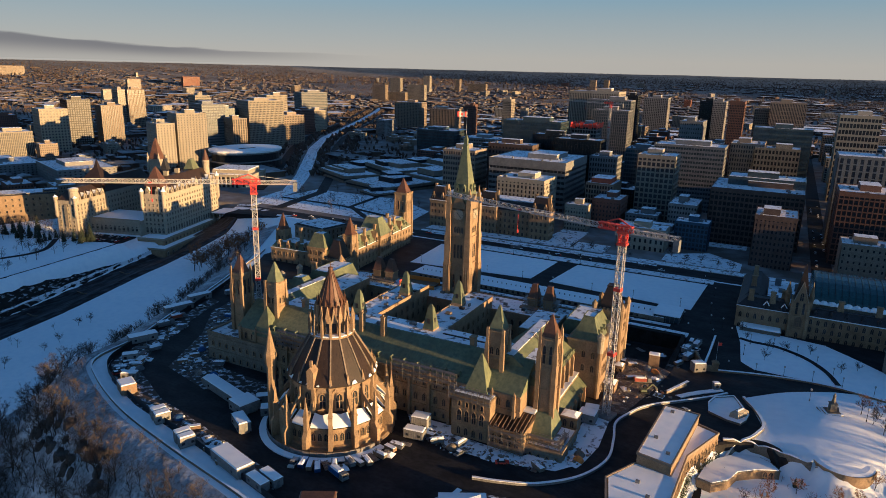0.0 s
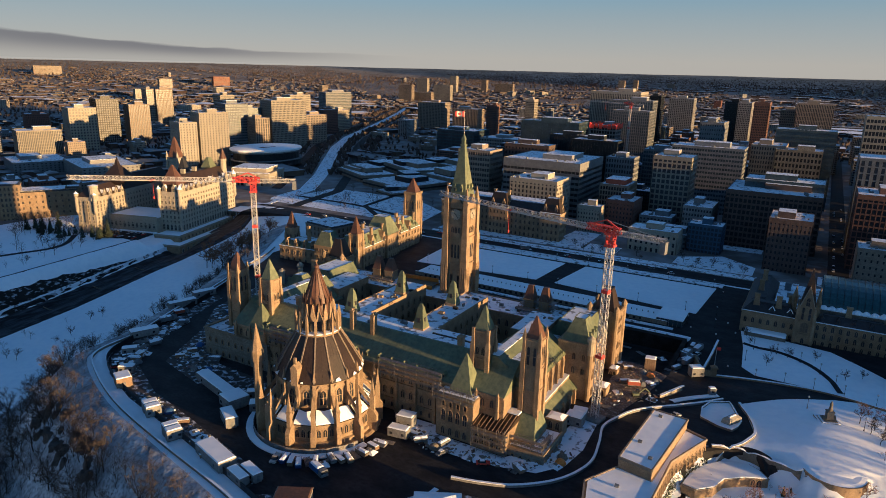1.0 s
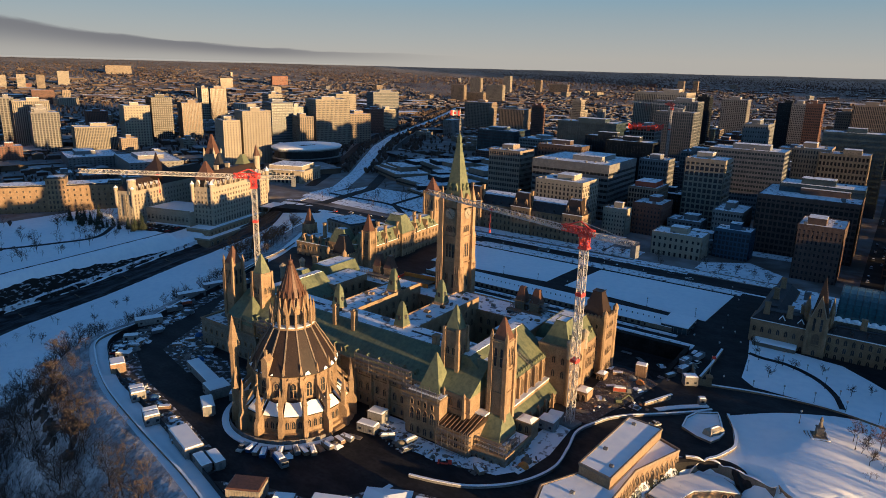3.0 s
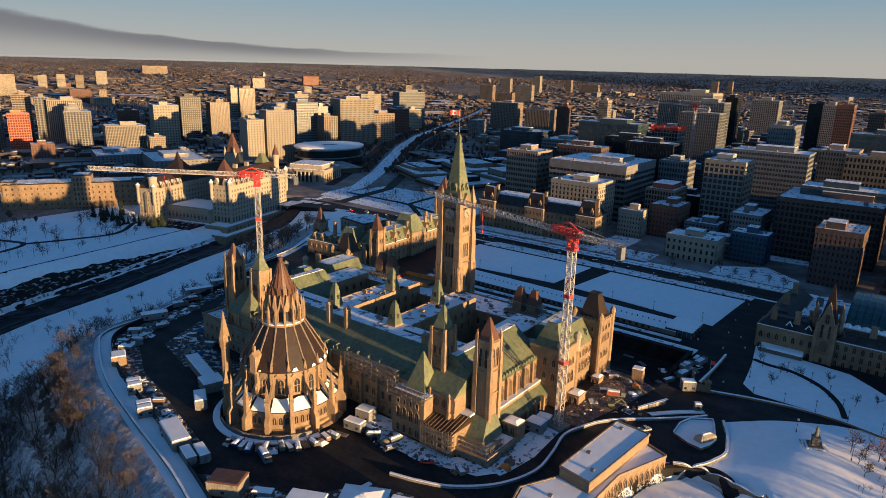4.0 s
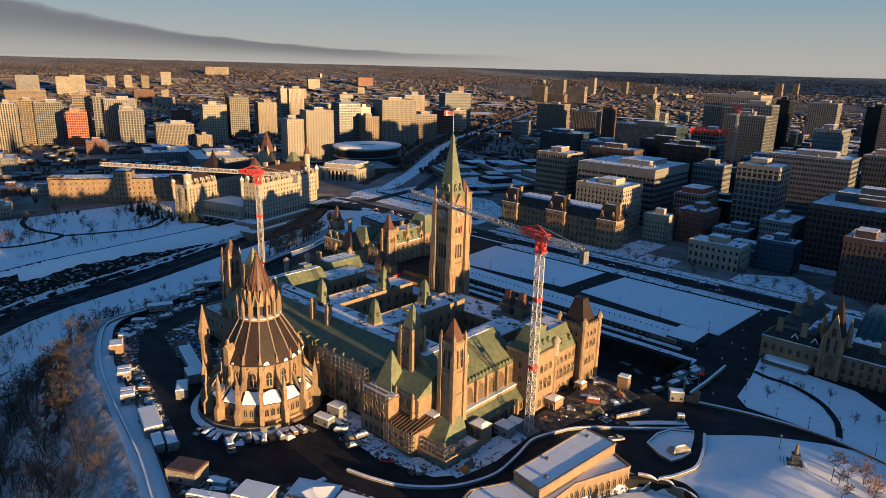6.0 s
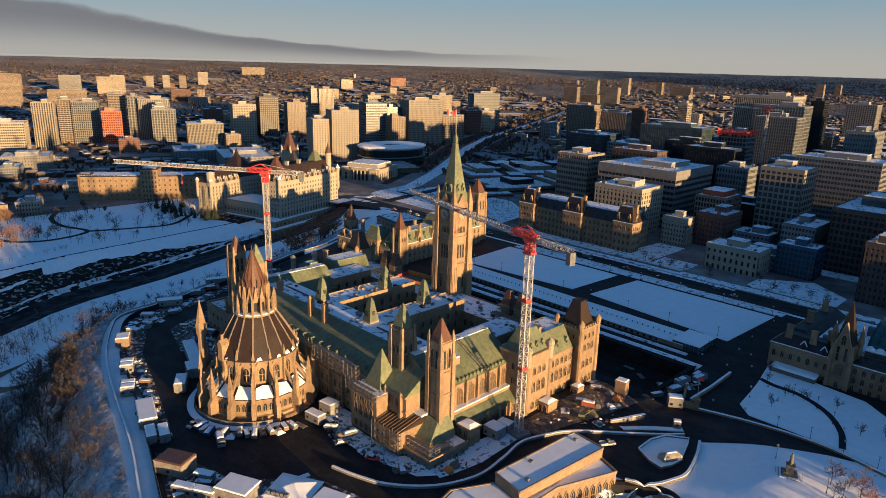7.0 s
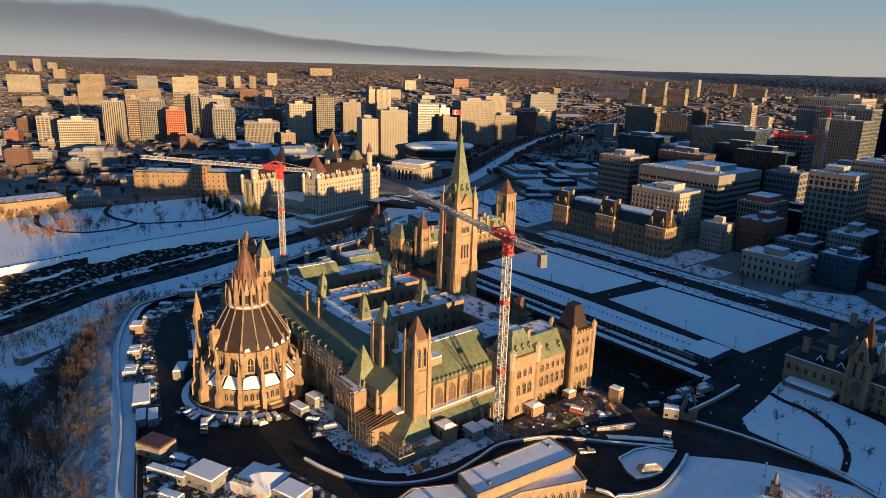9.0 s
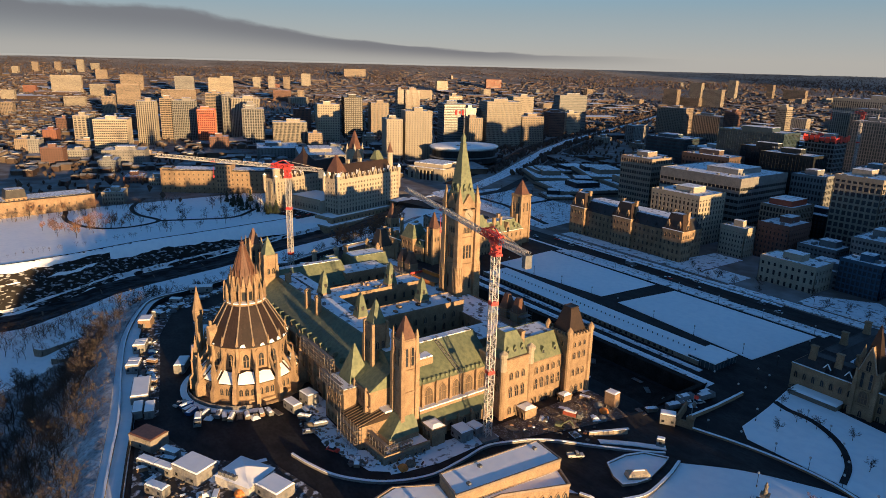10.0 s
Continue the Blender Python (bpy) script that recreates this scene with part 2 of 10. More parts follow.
# ---- mesh tools ----
class Mesh:
    """Collects faces; place(m) sets the pose in which the next ones are built."""

    def __init__(self):
        self.v, self.f, self.m = [], [], None

    def place(self, m):
        self.m = m
        return self

    def add(self, vs, fs):
        k = len(self.v)
        if self.m is not None:
            vs = [tuple(self.m @ Vector(p)) for p in vs]
        self.v += vs
        self.f += [tuple(i + k for i in f) for f in fs]
        return self

    def box(self, x0, y0, z0, x1, y1, z1):
        return self.frustum((x0, y0, x1, y1), z0, (x0, y0, x1, y1), z1)

    def frustum(self, a, z0, b, z1):
        vs = [(a[0], a[1], z0), (a[2], a[1], z0), (a[2], a[3], z0), (a[0], a[3], z0), (b[0], b[1], z1), (b[2], b[1], z1), (b[2], b[3], z1), (b[0], b[3], z1)]
        return self.add(vs, [(3, 2, 1, 0), (4, 5, 6, 7), (0, 1, 5, 4), (1, 2, 6, 5), (2, 3, 7, 6), (3, 0, 4, 7)])

    def cbox(self, x, y, z0, w, d, h):
        return self.box(x - w / 2, y - d / 2, z0, x + w / 2, y + d / 2, z0 + h)

    def pyr(self, x, y, z0, w, d, h, tw=0.02, td=None):
        td = tw if td is None else td
        return self.frustum((x - w / 2, y - d / 2, x + w / 2, y + d / 2), z0, (x - tw / 2, y - td / 2, x + tw / 2, y + td / 2), z0 + h)

    def ring(self, x, y, prof, n, turn=0.0, cap=True):
        """A turned shape with n sides, from (radius, height) pairs."""
        vs, fs = [], []
        for r, z in prof:
            for i in range(n):
                a = radians(turn) + 2 * math.pi * i / n
                vs.append((x + r * math.cos(a), y + r * math.sin(a), z))
        for j in range(len(prof) - 1):
            for i in range(n):
                k = (i + 1) % n
                fs.append((j * n + i, j * n + k, (j + 1) * n + k, (j + 1) * n + i))
        if cap:
            fs.append(tuple(range(n - 1, -1, -1)))
            fs.append(tuple(range((len(prof) - 1) * n, len(prof) * n)))
        return self.add(vs, fs)

    def cyl(self, x, y, z0, z1, r0, r1=None, n=8):
        return self.ring(x, y, [(r0, z0), (r0 if r1 is None else r1, z1)], n)

    def prism(self, poly, z0, z1):
        n = len(poly)
        vs = [(x, y, z0) for x, y in poly] + [(x, y, z1) for x, y in poly]
        fs = [tuple(range(n - 1, -1, -1)), tuple(range(n, 2 * n))] + [(i, (i + 1) % n, n + (i + 1) % n, n + i) for i in range(n)]
        return self.add(vs, fs)

    def beam(self, p, q, w, d=None):
        """A square bar from p to q."""
        p, q = Vector(p), Vector(q)
        a = q - p
        if a.length < 1e-6:
            return self
        s = a.cross(Vector((0, 0, 1)))
        s = Vector((1, 0, 0)) if s.length < 1e-4 else s.normalized()
        u = s.cross(a).normalized() * (d or w) / 2
        s = s * w / 2
        vs = [tuple(c + i * s + j * u) for c in (p, q) for i, j in ((-1, -1), (1, -1), (1, 1), (-1, 1))]
        return self.add(vs, [(3, 2, 1, 0), (4, 5, 6, 7), (0, 1, 5, 4), (1, 2, 6, 5), (2, 3, 7, 6), (3, 0, 4, 7)])

    def gable(self, x0, y0, x1, y1, z0, h, along="x", over=0.0):
        """A ridged roof."""
        if along == "x":
            ym = (y0 + y1) / 2
            vs = [(x0, y0, z0), (x1, y0, z0), (x1, y1, z0), (x0, y1, z0), (x0, ym, z0 + h), (x1, ym, z0 + h)]
            return self.add(vs, [(3, 2, 1, 0), (0, 1, 5, 4), (2, 3, 4, 5), (1, 2, 5), (3, 0, 4)])
        xm = (x0 + x1) / 2
        vs = [(x0, y0, z0), (x1, y0, z0), (x1, y1, z0), (x0, y1, z0), (xm, y0, z0 + h), (xm, y1, z0 + h)]
        return self.add(vs, [(3, 2, 1, 0), (1, 2, 5, 4), (3, 0, 4, 5), (0, 1, 4), (2, 3, 5)])

    def data(self, name, material):
        me = bpy.data.meshes.new(name)
        me.from_pydata([tuple(p) for p in self.v], [], self.f)
        me.materials.append(material)
        me.update()
        return me


def thing(name, x=0, y=0, z=0, rz=0, label="", category="", group="", kind=""):
    ob = new(name)
    ob.matrix_basis = pose(x, y, z, 0, 0, rz)
    ob.empty_display_size = 0.5
    return tagged(ob, label, category, group, kind)


def part(name, me, material, parent, label=""):
    """One mesh object under a thing or a part, in the parent's own coordinates."""
    ob = new(name, me.data(name, material) if isinstance(me, Mesh) else me)
    ob.parent = parent
    return tagged(ob, label)


def solid(name, me, material, label="", category="", kind="", group=""):
    ob = new(name, me.data(name, material))
    return tagged(ob, label, category, group, kind)


def placed(name, data, parent, m):
    """A repeat of a part that shares its mesh."""
    ob = new(name, data)
    ob.parent = parent
    ob.matrix_basis = m
    return ob

# ---- the ground ----
def curve(pts, n=8):
    """A smooth line through the points."""
    P = [Vector(p) for p in pts]
    P = [P[0] * 2 - P[1]] + P + [P[-1] * 2 - P[-2]]
    out = []
    for i in range(1, len(P) - 2):
        a, b, c, d = P[i - 1:i + 3]
        for k in range(n):
            t = k / n
            out.append(0.5 * ((2 * b) + (c - a) * t + (2 * a - 5 * b + 4 * c - d) * t * t + (3 * b - a - 3 * c + d) * t ** 3))
    out.append(P[-2])
    return [tuple(p) for p in out]


EDGE = curve([(1, -152), (-35, -144), (-71, -135), (-103, -122), (-118, -111), (-122, -87), (-132, -60), (-143, -27), (-162, 18), (-190, 75), (-222, 130), (-250, 176)], 4) + [
        (-700, 330), (-3000, 900), (-3000, 5200), (5200, 5200), (5200, -40), (600, -60), (260, -52), (200, -40), (178, -38), (168, -40), (166.5, -47), (160, -50.5), (152.5, -49.5), (149, -46.5), (141, -44), (134, -43), (128, -44), (121, -49.5), (113.7, -70), (112.7, -98), (104, -118), (94, -140), (60, -168)]


def inside_and_distance(px, py, poly):
    ins = np.zeros(px.shape, bool)
    best = np.full(px.shape, 1e9)
    for (x0, y0), (x1, y1) in zip(poly, poly[1:] + poly[:1]):
        cross = ((y0 > py) != (y1 > py)) & (px < (x1 - x0) * (py - y0) / ((y1 - y0) or 1e-9) + x0)
        ins ^= cross
        dx, dy = x1 - x0, y1 - y0
        s = np.clip(((px - x0) * dx + (py - y0) * dy) / (dx * dx + dy * dy), 0, 1)
        best = np.minimum(best, np.hypot(px - x0 - s * dx, py - y0 - s * dy))
    return ins, best


def smooth(a, b, v):
    s = np.clip((v - a) / (b - a), 0, 1)
    return s * s * (3 - 2 * s)


def height(px, py):
    """The height of the ground at numpy arrays of places."""
    px, py = np.asarray(px, float), np.asarray(py, float)
    ins, d = inside_and_distance(px, py, EDGE)
    top = -4.0 * smooth(6, 60, py) - 3.5 * smooth(155, 185, py) - 2.0 * smooth(200, 400, py)
    top = top - 3.5 * smooth(84, 105, px) * smooth(-40, 0, py) * (1 - smooth(20, 70, py))
    top = top + 4.5 * np.exp(-(((px - 158) / 26) ** 2 + ((py + 12) / 26) ** 2))
    pit = smooth(-76, -73, px) * (1 - smooth(95, 98, px)) * smooth(7, 10, py) * (1 - smooth(55, 58, py))
    top = top - pit * (10.5 + top * 0.6)
    floor = np.interp(py, [-400, -165, -110, -30, 40, 100, 160, 185, 260], [-47, -47, -38, -34, -28, -25, -22, -14, -9.5])
    park = np.interp(py, [-400, -330, -270, 60, 200], [-47, -40, -14.5, -14, -9.5])
    pedge = np.interp(py, [-400, -158, -125, -85, -47, 12, 60, 110, 180], [-262, -266, -272, -284, -288, -296, -303, -314, -334])
    floor = floor - 4.0 * smooth(-2, 1, px - pedge) * (1 - smooth(15, 18, px - pedge)) * (1 - smooth(80, 130, py))
    low = floor + (park - floor) * smooth(0, 14, pedge - px)
    low = np.where(py < -320, np.minimum(low, -47 + 0 * py), low)
    run = np.where((px > 108) & (py > -112), 2.6, 50.0)
    low = np.where((px > 108) & (py > -112), -7.0 - np.clip(d - 20, 0, 60) * 0.66, low)
    z = np.where(ins, top, top + (low - top) * smooth(0, 1, np.where(ins, 0, d) / run))
    u = (px + 320) * 0.9617 + (py - 100) * 0.2740
    v = -(px + 320) * 0.2740 + (py - 100) * 0.9617
    flat = smooth(-96, -88, u) * (1 - smooth(13, 17, u)) * smooth(-46, -40, v) * (1 - smooth(85, 95, v))
    z = z + (np.minimum(z, -20.2) - z) * flat
    far = np.hypot(px - 180, py + 225)
    z = z + np.where(far > 2000, 128 * (np.clip(far - 2000, 0, 2700) / 2700) ** 1.5, 0)
    return z


def shrink(z):
    """How much smaller things look on the rising rim of the plain, which stands in for many more miles of it."""
    return np.clip(1 - (np.asarray(z) + 9.5) / 150, 0.2, 1)


def gz(x, y):
    return float(height(np.array([x]), np.array([y]))[0])


def lines(dense0, dense1, step, far0, far1):
    out = list(np.arange(dense0, dense1 + 0.1, step))
    s, v = step, dense1
    while v < far1:
        s = min(s * 1.09, 160)
        v += s
        out.append(v)
    s, v = step, dense0
    while v > far0:
        s = min(s * 1.09, 160)
        v -= s
        out.insert(0, v)
    return np.array(out)


def sheet(name, xs, ys, fn, material):
    gx, gy = np.meshgrid(xs, ys)
    z = fn(gx, gy)
    v = np.stack([gx, gy, z], -1).reshape(-1, 3)
    nx, ny = len(xs), len(ys)
    i = (np.arange(ny - 1)[:, None] * nx + np.arange(nx - 1)[None, :]).reshape(-1)
    f = np.stack([i, i + 1, i + nx + 1, i + nx], -1)
    me = bpy.data.meshes.new(name)
    me.from_pydata(v.tolist(), [], f.tolist())
    me.materials.append(material)
    me.polygons.foreach_set("use_smooth", [True] * len(f))
    return new(name, me)


ground = sheet("ground", np.unique(np.concatenate([lines(-360, 260, 4, -4650, 4700), np.arange(-338, -256, 2.0)])), lines(-230, 260, 4, -1500, 4600), height, M["snow"])
_c = np.empty(len(ground.data.polygons) * 3)
ground.data.polygons.foreach_get("center", _c)
_c = _c.reshape(-1, 3)
_k = np.where((_c[:, 1] > 185) | (_c[:, 0] < -445) | (_c[:, 0] > 330) | (_c[:, 1] < -700), 1, 0)
for _m in ("cityground",):
    ground.data.materials.append(M[_m])
ground.data.polygons.foreach_set("material_index", _k.astype(np.int32))
tagged(ground, "snow-covered ground of a hilltop, a valley and a wide flat city", "ground", kind="structure")


def ribbon(name, pts, width, lift, material, label, category, step=4.0, kind="structure"):
    """A strip of road or path laid over the ground."""
    P = [Vector(p) for p in pts]
    path = []
    for a, b in zip(P, P[1:]):
        n = max(1, int((b - a).length / step))
        path += [a.lerp(b, i / n) for i in range(n)]
    path.append(P[-1])
    me = Mesh()
    rows = []
    for i, p in enumerate(path):
        t = (path[min(i + 1, len(path) - 1)] - path[max(i - 1, 0)]).normalized()
        s = Vector((-t.y, t.x)) * width / 2
        rows.append((p - s, p, p + s))
    vs, fs = [], []
    for a, b, c in rows:
        hz = [gz(q.x, q.y) for q in (a, b, c)]
        vs += [(a.x, a.y, hz[0] - 0.3), (a.x, a.y, max(hz[0], hz[1] - 0.4) + lift), (b.x, b.y, hz[1] + lift), (c.x, c.y, max(hz[2], hz[1] - 0.4) + lift), (c.x, c.y, hz[2] - 0.3)]
    for i in range(len(rows) - 1):
        for j in range(4):
            k = i * 5 + j
            fs.append((k, k + 1, k + 6, k + 5))
    me.add(vs, fs)
    return solid(name, me, material, label, category, kind)


def patch(name, poly, lift, material, label, category, step=4.0, thick=0.5):
    """A flat area that follows the ground, with an edge all round it."""
    xs, ys = [p[0] for p in poly], [p[1] for p in poly]
    bm = bmesh.new()
    ring = []
    for (x0, y0), (x1, y1) in zip(poly, poly[1:] + poly[:1]):
        n = max(1, int(math.hypot(x1 - x0, y1 - y0) / step))
        ring += [bm.verts.new((x0 + (x1 - x0) * i / n, y0 + (y1 - y0) * i / n, 0)) for i in range(n)]
    bm.faces.new(ring)
    for axis, lo, hi in ((0, min(xs), max(xs)), (1, min(ys), max(ys))):
        c = lo + step
        while c < hi:
            co, no = [0, 0, 0], [0, 0, 0]
            co[axis], no[axis] = c, 1
            bmesh.ops.bisect_plane(bm, geom=bm.verts[:] + bm.edges[:] + bm.faces[:], plane_co=co, plane_no=no)
            c += step
    hz = height(np.array([v.co.x for v in bm.verts]), np.array([v.co.y for v in bm.verts]))
    for v, z in zip(bm.verts, hz):
        v.co.z = z + lift
    edges = [e for e in bm.edges if len(e.link_faces) == 1]
    made = bmesh.ops.extrude_edge_only(bm, edges=edges)
    for v in made["geom"]:
        if isinstance(v, bmesh.types.BMVert):
            v.co.z -= thick
    bmesh.ops.recalc_face_normals(bm, faces=bm.faces)
    me = bpy.data.meshes.new(name)
    bm.to_mesh(me)
    bm.free()
    me.materials.append(material)
    return tagged(new(name, me), label, category, kind="structure")


# The hilltop's asphalt and slush, with the snow fields on it.
patch("pavement", curve([(-3, -143), (-38, -134), (-69, -127), (-95, -118), (-109, -109), (-116, -93), (-125, -62), (-136, -28), (-154, 18), (-178, 60)], 4) + [ (-178, 160), (250, 160), (250, 62),
                   (160, 24), (140, 8), (126.5, -4), (131, -16), (134.4, -30), (133, -37), (129.5, -43), (123, -46.5), (113, -48), (106, -70), (102, -104), (94, -130), (60, -160)], 0.10, M["asphalt"],
      "dark wet asphalt drives round the parliament buildings", "road", 6.0)
for nm, poly, lb in (("lawn", [(10, 105), (94, 97), (97, 150), (15, 150)], "flat snow-covered lawn beside the central walk"),
                     ("lawn", [(-2, 105), (-84, 97), (-88, 150), (1, 150)], "flat snow-covered lawn beside the central walk")):
    patch(nm, poly, 0.35, M["snow"], lb, "lawn")
patch("brushy_slope", curve([(60, -168.4), (40, -163), (20, -157.6), (-2, -152), (-36, -144.2), (-71.6, -135.2), (-103.8, -122.2), (-118.6, -110.8), (-122.4, -87.5), (-132.4, -60), (-143.4, -27), (-162.4, 18), (-196, 76), (-228, 132)], 3) +
      [(-262, 120), (-232, 60), (-204, 0), (-184, -60), (-176, -110), (-168, -150), (-140, -190), (-60, -214), (60, -214)], 0.7, M["slope"], "brushy snow slope below the cliff walk", "slope", 4.0, 1.6)

# ---- windows shared by the stone buildings ----
def arch(w, h, n=5):
    """Outline of a pointed window, from its foot on the left, round to its foot on the right."""
    s = h - 0.8 * w
    pts = [(-w / 2, 0), (-w / 2, s)]
    for i in range(1, n):
        a = math.pi - i / n * math.pi / 2.6
        pts.append((w / 2 + w * math.cos(a), s + w * math.sin(a) * 0.92))
    pts.append((0, h))
    return pts + [(-x, z) for x, z in reversed(pts[:-1])]


def window_data(w, h, frame_w=0.28, proud=0.22, square=False, bars=1, frame_mat=None, pane_mat=None):
    """Meshes of a frame and a pane that face -y, with the foot of the window at the origin."""
    out = [(-w / 2, 0), (-w / 2, h), (w / 2, h), (w / 2, 0)] if square else arch(w, h)
    big = [(-w / 2 - frame_w, -frame_w), (-w / 2 - frame_w, h + frame_w), (w / 2 + frame_w, h + frame_w), (w / 2 + frame_w, -frame_w)] if square else \
        [(x * (w + 2 * frame_w) / w, z * (h + 2 * frame_w) / h - frame_w) for x, z in arch(w, h)]
    fr = Mesh()
    n = len(out)
    vs = [(x, -proud, z) for x, z in out] + [(x, -proud, z) for x, z in big] + [(x, 0, z) for x, z in out] + [(x, 0, z) for x, z in big]
    fs = []
    for i in range(n):
        k = (i + 1) % n
        fs += [(i, k, n + k, n + i), (i, 2 * n + i, 2 * n + k, k), (n + i, n + k, 3 * n + k, 3 * n + i)]
    fr.add(vs, fs)
    for b in range(bars):
        x = w * ((b + 1) / (bars + 1) - 0.5)
        fr.box(x - 0.07, -proud * 0.7, 0, x + 0.07, -0.04, h - (0 if square else 0.35 * w))
    if h > 3:
        fr.box(-w / 2, -proud * 0.7, h * 0.5 - 0.07, w / 2, -0.04, h * 0.5 + 0.07)
    pa = Mesh().add([(x, -0.05, z) for x, z in out], [tuple(range(n - 1, -1, -1))])
    return fr.data("window", frame_mat or M["stone"]), pa.data("pane", pane_mat or M["glass"])


def joined_window(data):
    """Frame and pane in one mesh, for buildings farther off."""
    fr, pa = data
    me = bpy.data.meshes.new("window")
    k = len(fr.vertices)
    me.from_pydata([v.co[:] for v in fr.vertices] + [v.co[:] for v in pa.vertices], [], [tuple(p.vertices) for p in fr.polygons] + [tuple(i + k for i in p.vertices) for p in pa.polygons])
    me.materials.append(fr.materials[0])
    me.materials.append(pa.materials[0])
    for p in me.polygons:
        p.material_index = int(p.index >= len(fr.polygons))
    return (me, None)


W_TALL = window_data(1.5, 4.2)
W_MID = window_data(1.3, 2.8)
W_SMALL = window_data(0.9, 1.9, bars=0)
W_SQ = window_data(1.2, 2.0, square=True)
W_BIG = window_data(3.2, 6.2, 0.4, bars=2, pane_mat=M["tracery"])
W_SLIT = window_data(1.0, 6.5, bars=0)
F_TALL, F_MID, F_SQ, F_SLIT = (joined_window(d) for d in (W_TALL, W_MID, W_SQ, W_SLIT))


def window_at(parent, data, x, y, z, rz):
    w = placed("window", data[0], parent, pose(x, y, z, 0, 0, rz))
    if data[1]:
        placed("pane", data[1], w, Matrix.Identity(4))
    return w


def window_row(parent, data, p, q, n, z, rz, inset=0.5):
    for i in range(n):
        t = (i + inset) / (n - 1 + 2 * inset) if n > 1 else 0.5
        window_at(parent, data, p[0] + (q[0] - p[0]) * t, p[1] + (q[1] - p[1]) * t, z, rz)


NORTH, WEST, SOUTH, EAST = 0, 90, 180, -90   # turns of a window on walls that look that way


def buttress(me, x, y, z1, w=0.9, d=0.9):
    me.cbox(x, y, -1, w, d, z1 * 0.6 + 1)
    me.pyr(x, y, z1 * 0.6, w, d, z1 * 0.12, w * 0.7)
    me.cbox(x, y, z1 * 0.6, w * 0.7, d * 0.7, z1 * 0.36)
    me.pyr(x, y, z1 * 0.96, w * 0.8, d * 0.8, z1 * 0.1)


def crest(me, x0, y0, x1, y1, z, step=1.6, h=0.9):
    """A row of battlements along a wall top."""
    n = max(2, int(math.hypot(x1 - x0, y1 - y0) / step))
    for i in range(n):
        t = (i + 0.5) / n
        me.cbox(x0 + (x1 - x0) * t, y0 + (y1 - y0) * t, z, 0.8, 0.8, h)


def seams(me, a, b, c, d, n, w=0.07, h=0.025):
    """Standing seams on a roof slope, from the eave a-b up to the ridge d-c."""
    a, b, c, d = (Vector(p) for p in (a, b, c, d))
    for i in range(n + 1):
        t = i / n
        me.beam(a.lerp(b, t) + Vector((0, 0, h * 0.3)), d.lerp(c, t) + Vector((0, 0, h * 0.3)), w, h)


def spire_tower(parent, x, y, side, z0, z1, z2, roof_mat, name, pinn=True, far=False, slits=False):
    """A slender square tower with buttressed corners, tall belfry slits and a steep roof."""
    me = Mesh()
    corners = []
    me.cbox(x, y, z0, side, side, z1 - z0)
    s = side / 2
    for sx in (-1, 1):
        for sy in (-1, 1):
            co = Mesh()
            co.cbox(x + sx * s, y + sy * s, z0, 1.5, 1.5, (z1 - z0) * 0.8)
            co.pyr(x + sx * s, y + sy * s, z0 + (z1 - z0) * 0.8, 1.5, 1.5, 1.6, 0.9)
            co.cbox(x + sx * s, y + sy * s, z0 + (z1 - z0) * 0.8, 0.95, 0.95, (z1 - z0) * 0.22)
            if pinn:
                co.pyr(x + sx * s, y + sy * s, z0 + (z1 - z0) * 1.02, 1.1, 1.1, 3.0)
            corners.append(co)
    for k in (0.35, 0.62, 0.97):
        me.cbox(x, y, z0 + (z1 - z0) * k, side + 0.7, side + 0.7, 0.5)
    t = part(name, me, M["stone"], parent)
    for co in corners:
        part("corner_shaft", co, M["stone"], t)
    rf = Mesh()
    rf.pyr(x, y, z1, side - 0.4, side - 0.4, (z2 - z1) * 0.96, 0.5)
    rf.cyl(x, y, z1 + (z2 - z1) * 0.9, z2, 0.12, 0.03, 5)
    part("roof", rf, roof_mat, t)
    for rz, dx, dy in ((NORTH, 0, -1), (WEST, 1, 0)):
        for k in (-1, 1):
            ox, oy = (k * side * 0.2, 0) if dx == 0 else (0, k * side * 0.2)
            window_at(t, ((F_SLIT if side > 7 else F_MID) if far else (W_SLIT if side > 7 or slits else W_MID)), x + dx * (s + 0.02) + ox, y + dy * (s + 0.02) + oy, z0 + (z1 - z0) * 0.68, rz)
    return t


def mansard(parent, x0, y0, x1, y1, z0, z1, roof_mat, inset=3.0, top_mat=None, dormers=0, ins_y=None):
    iy = inset if ins_y is None else ins_y
    rf = Mesh().frustum((x0, y0, x1, y1), z0, (x0 + inset, y0 + iy, x1 - inset, y1 - iy), z1)
    r = part("roof", rf, roof_mat, parent)
    tp = Mesh().box(x0 + inset + 0.2, y0 + iy + 0.2, z1 - 0.1, x1 - inset - 0.2, y1 - iy - 0.2, z1 + 0.3)
    part("roof_top", tp, top_mat or M["roofsnow"], r, "snow on the flat of the roof")
    rl = Mesh()
    for (a, b) in (((x0 + inset, y0 + iy), (x1 - inset, y0 + iy)), ((x1 - inset, y0 + iy), (x1 - inset, y1 - iy)), ((x1 - inset, y1 - iy), (x0 + inset, y1 - iy)), ((x0 + inset, y1 - iy), (x0 + inset, y0 + iy))):
        rl.beam((*a, z1 + 0.3), (*b, z1 + 0.3), 0.3)
    part("ridge_rail", rl, roof_mat, r)
    return r


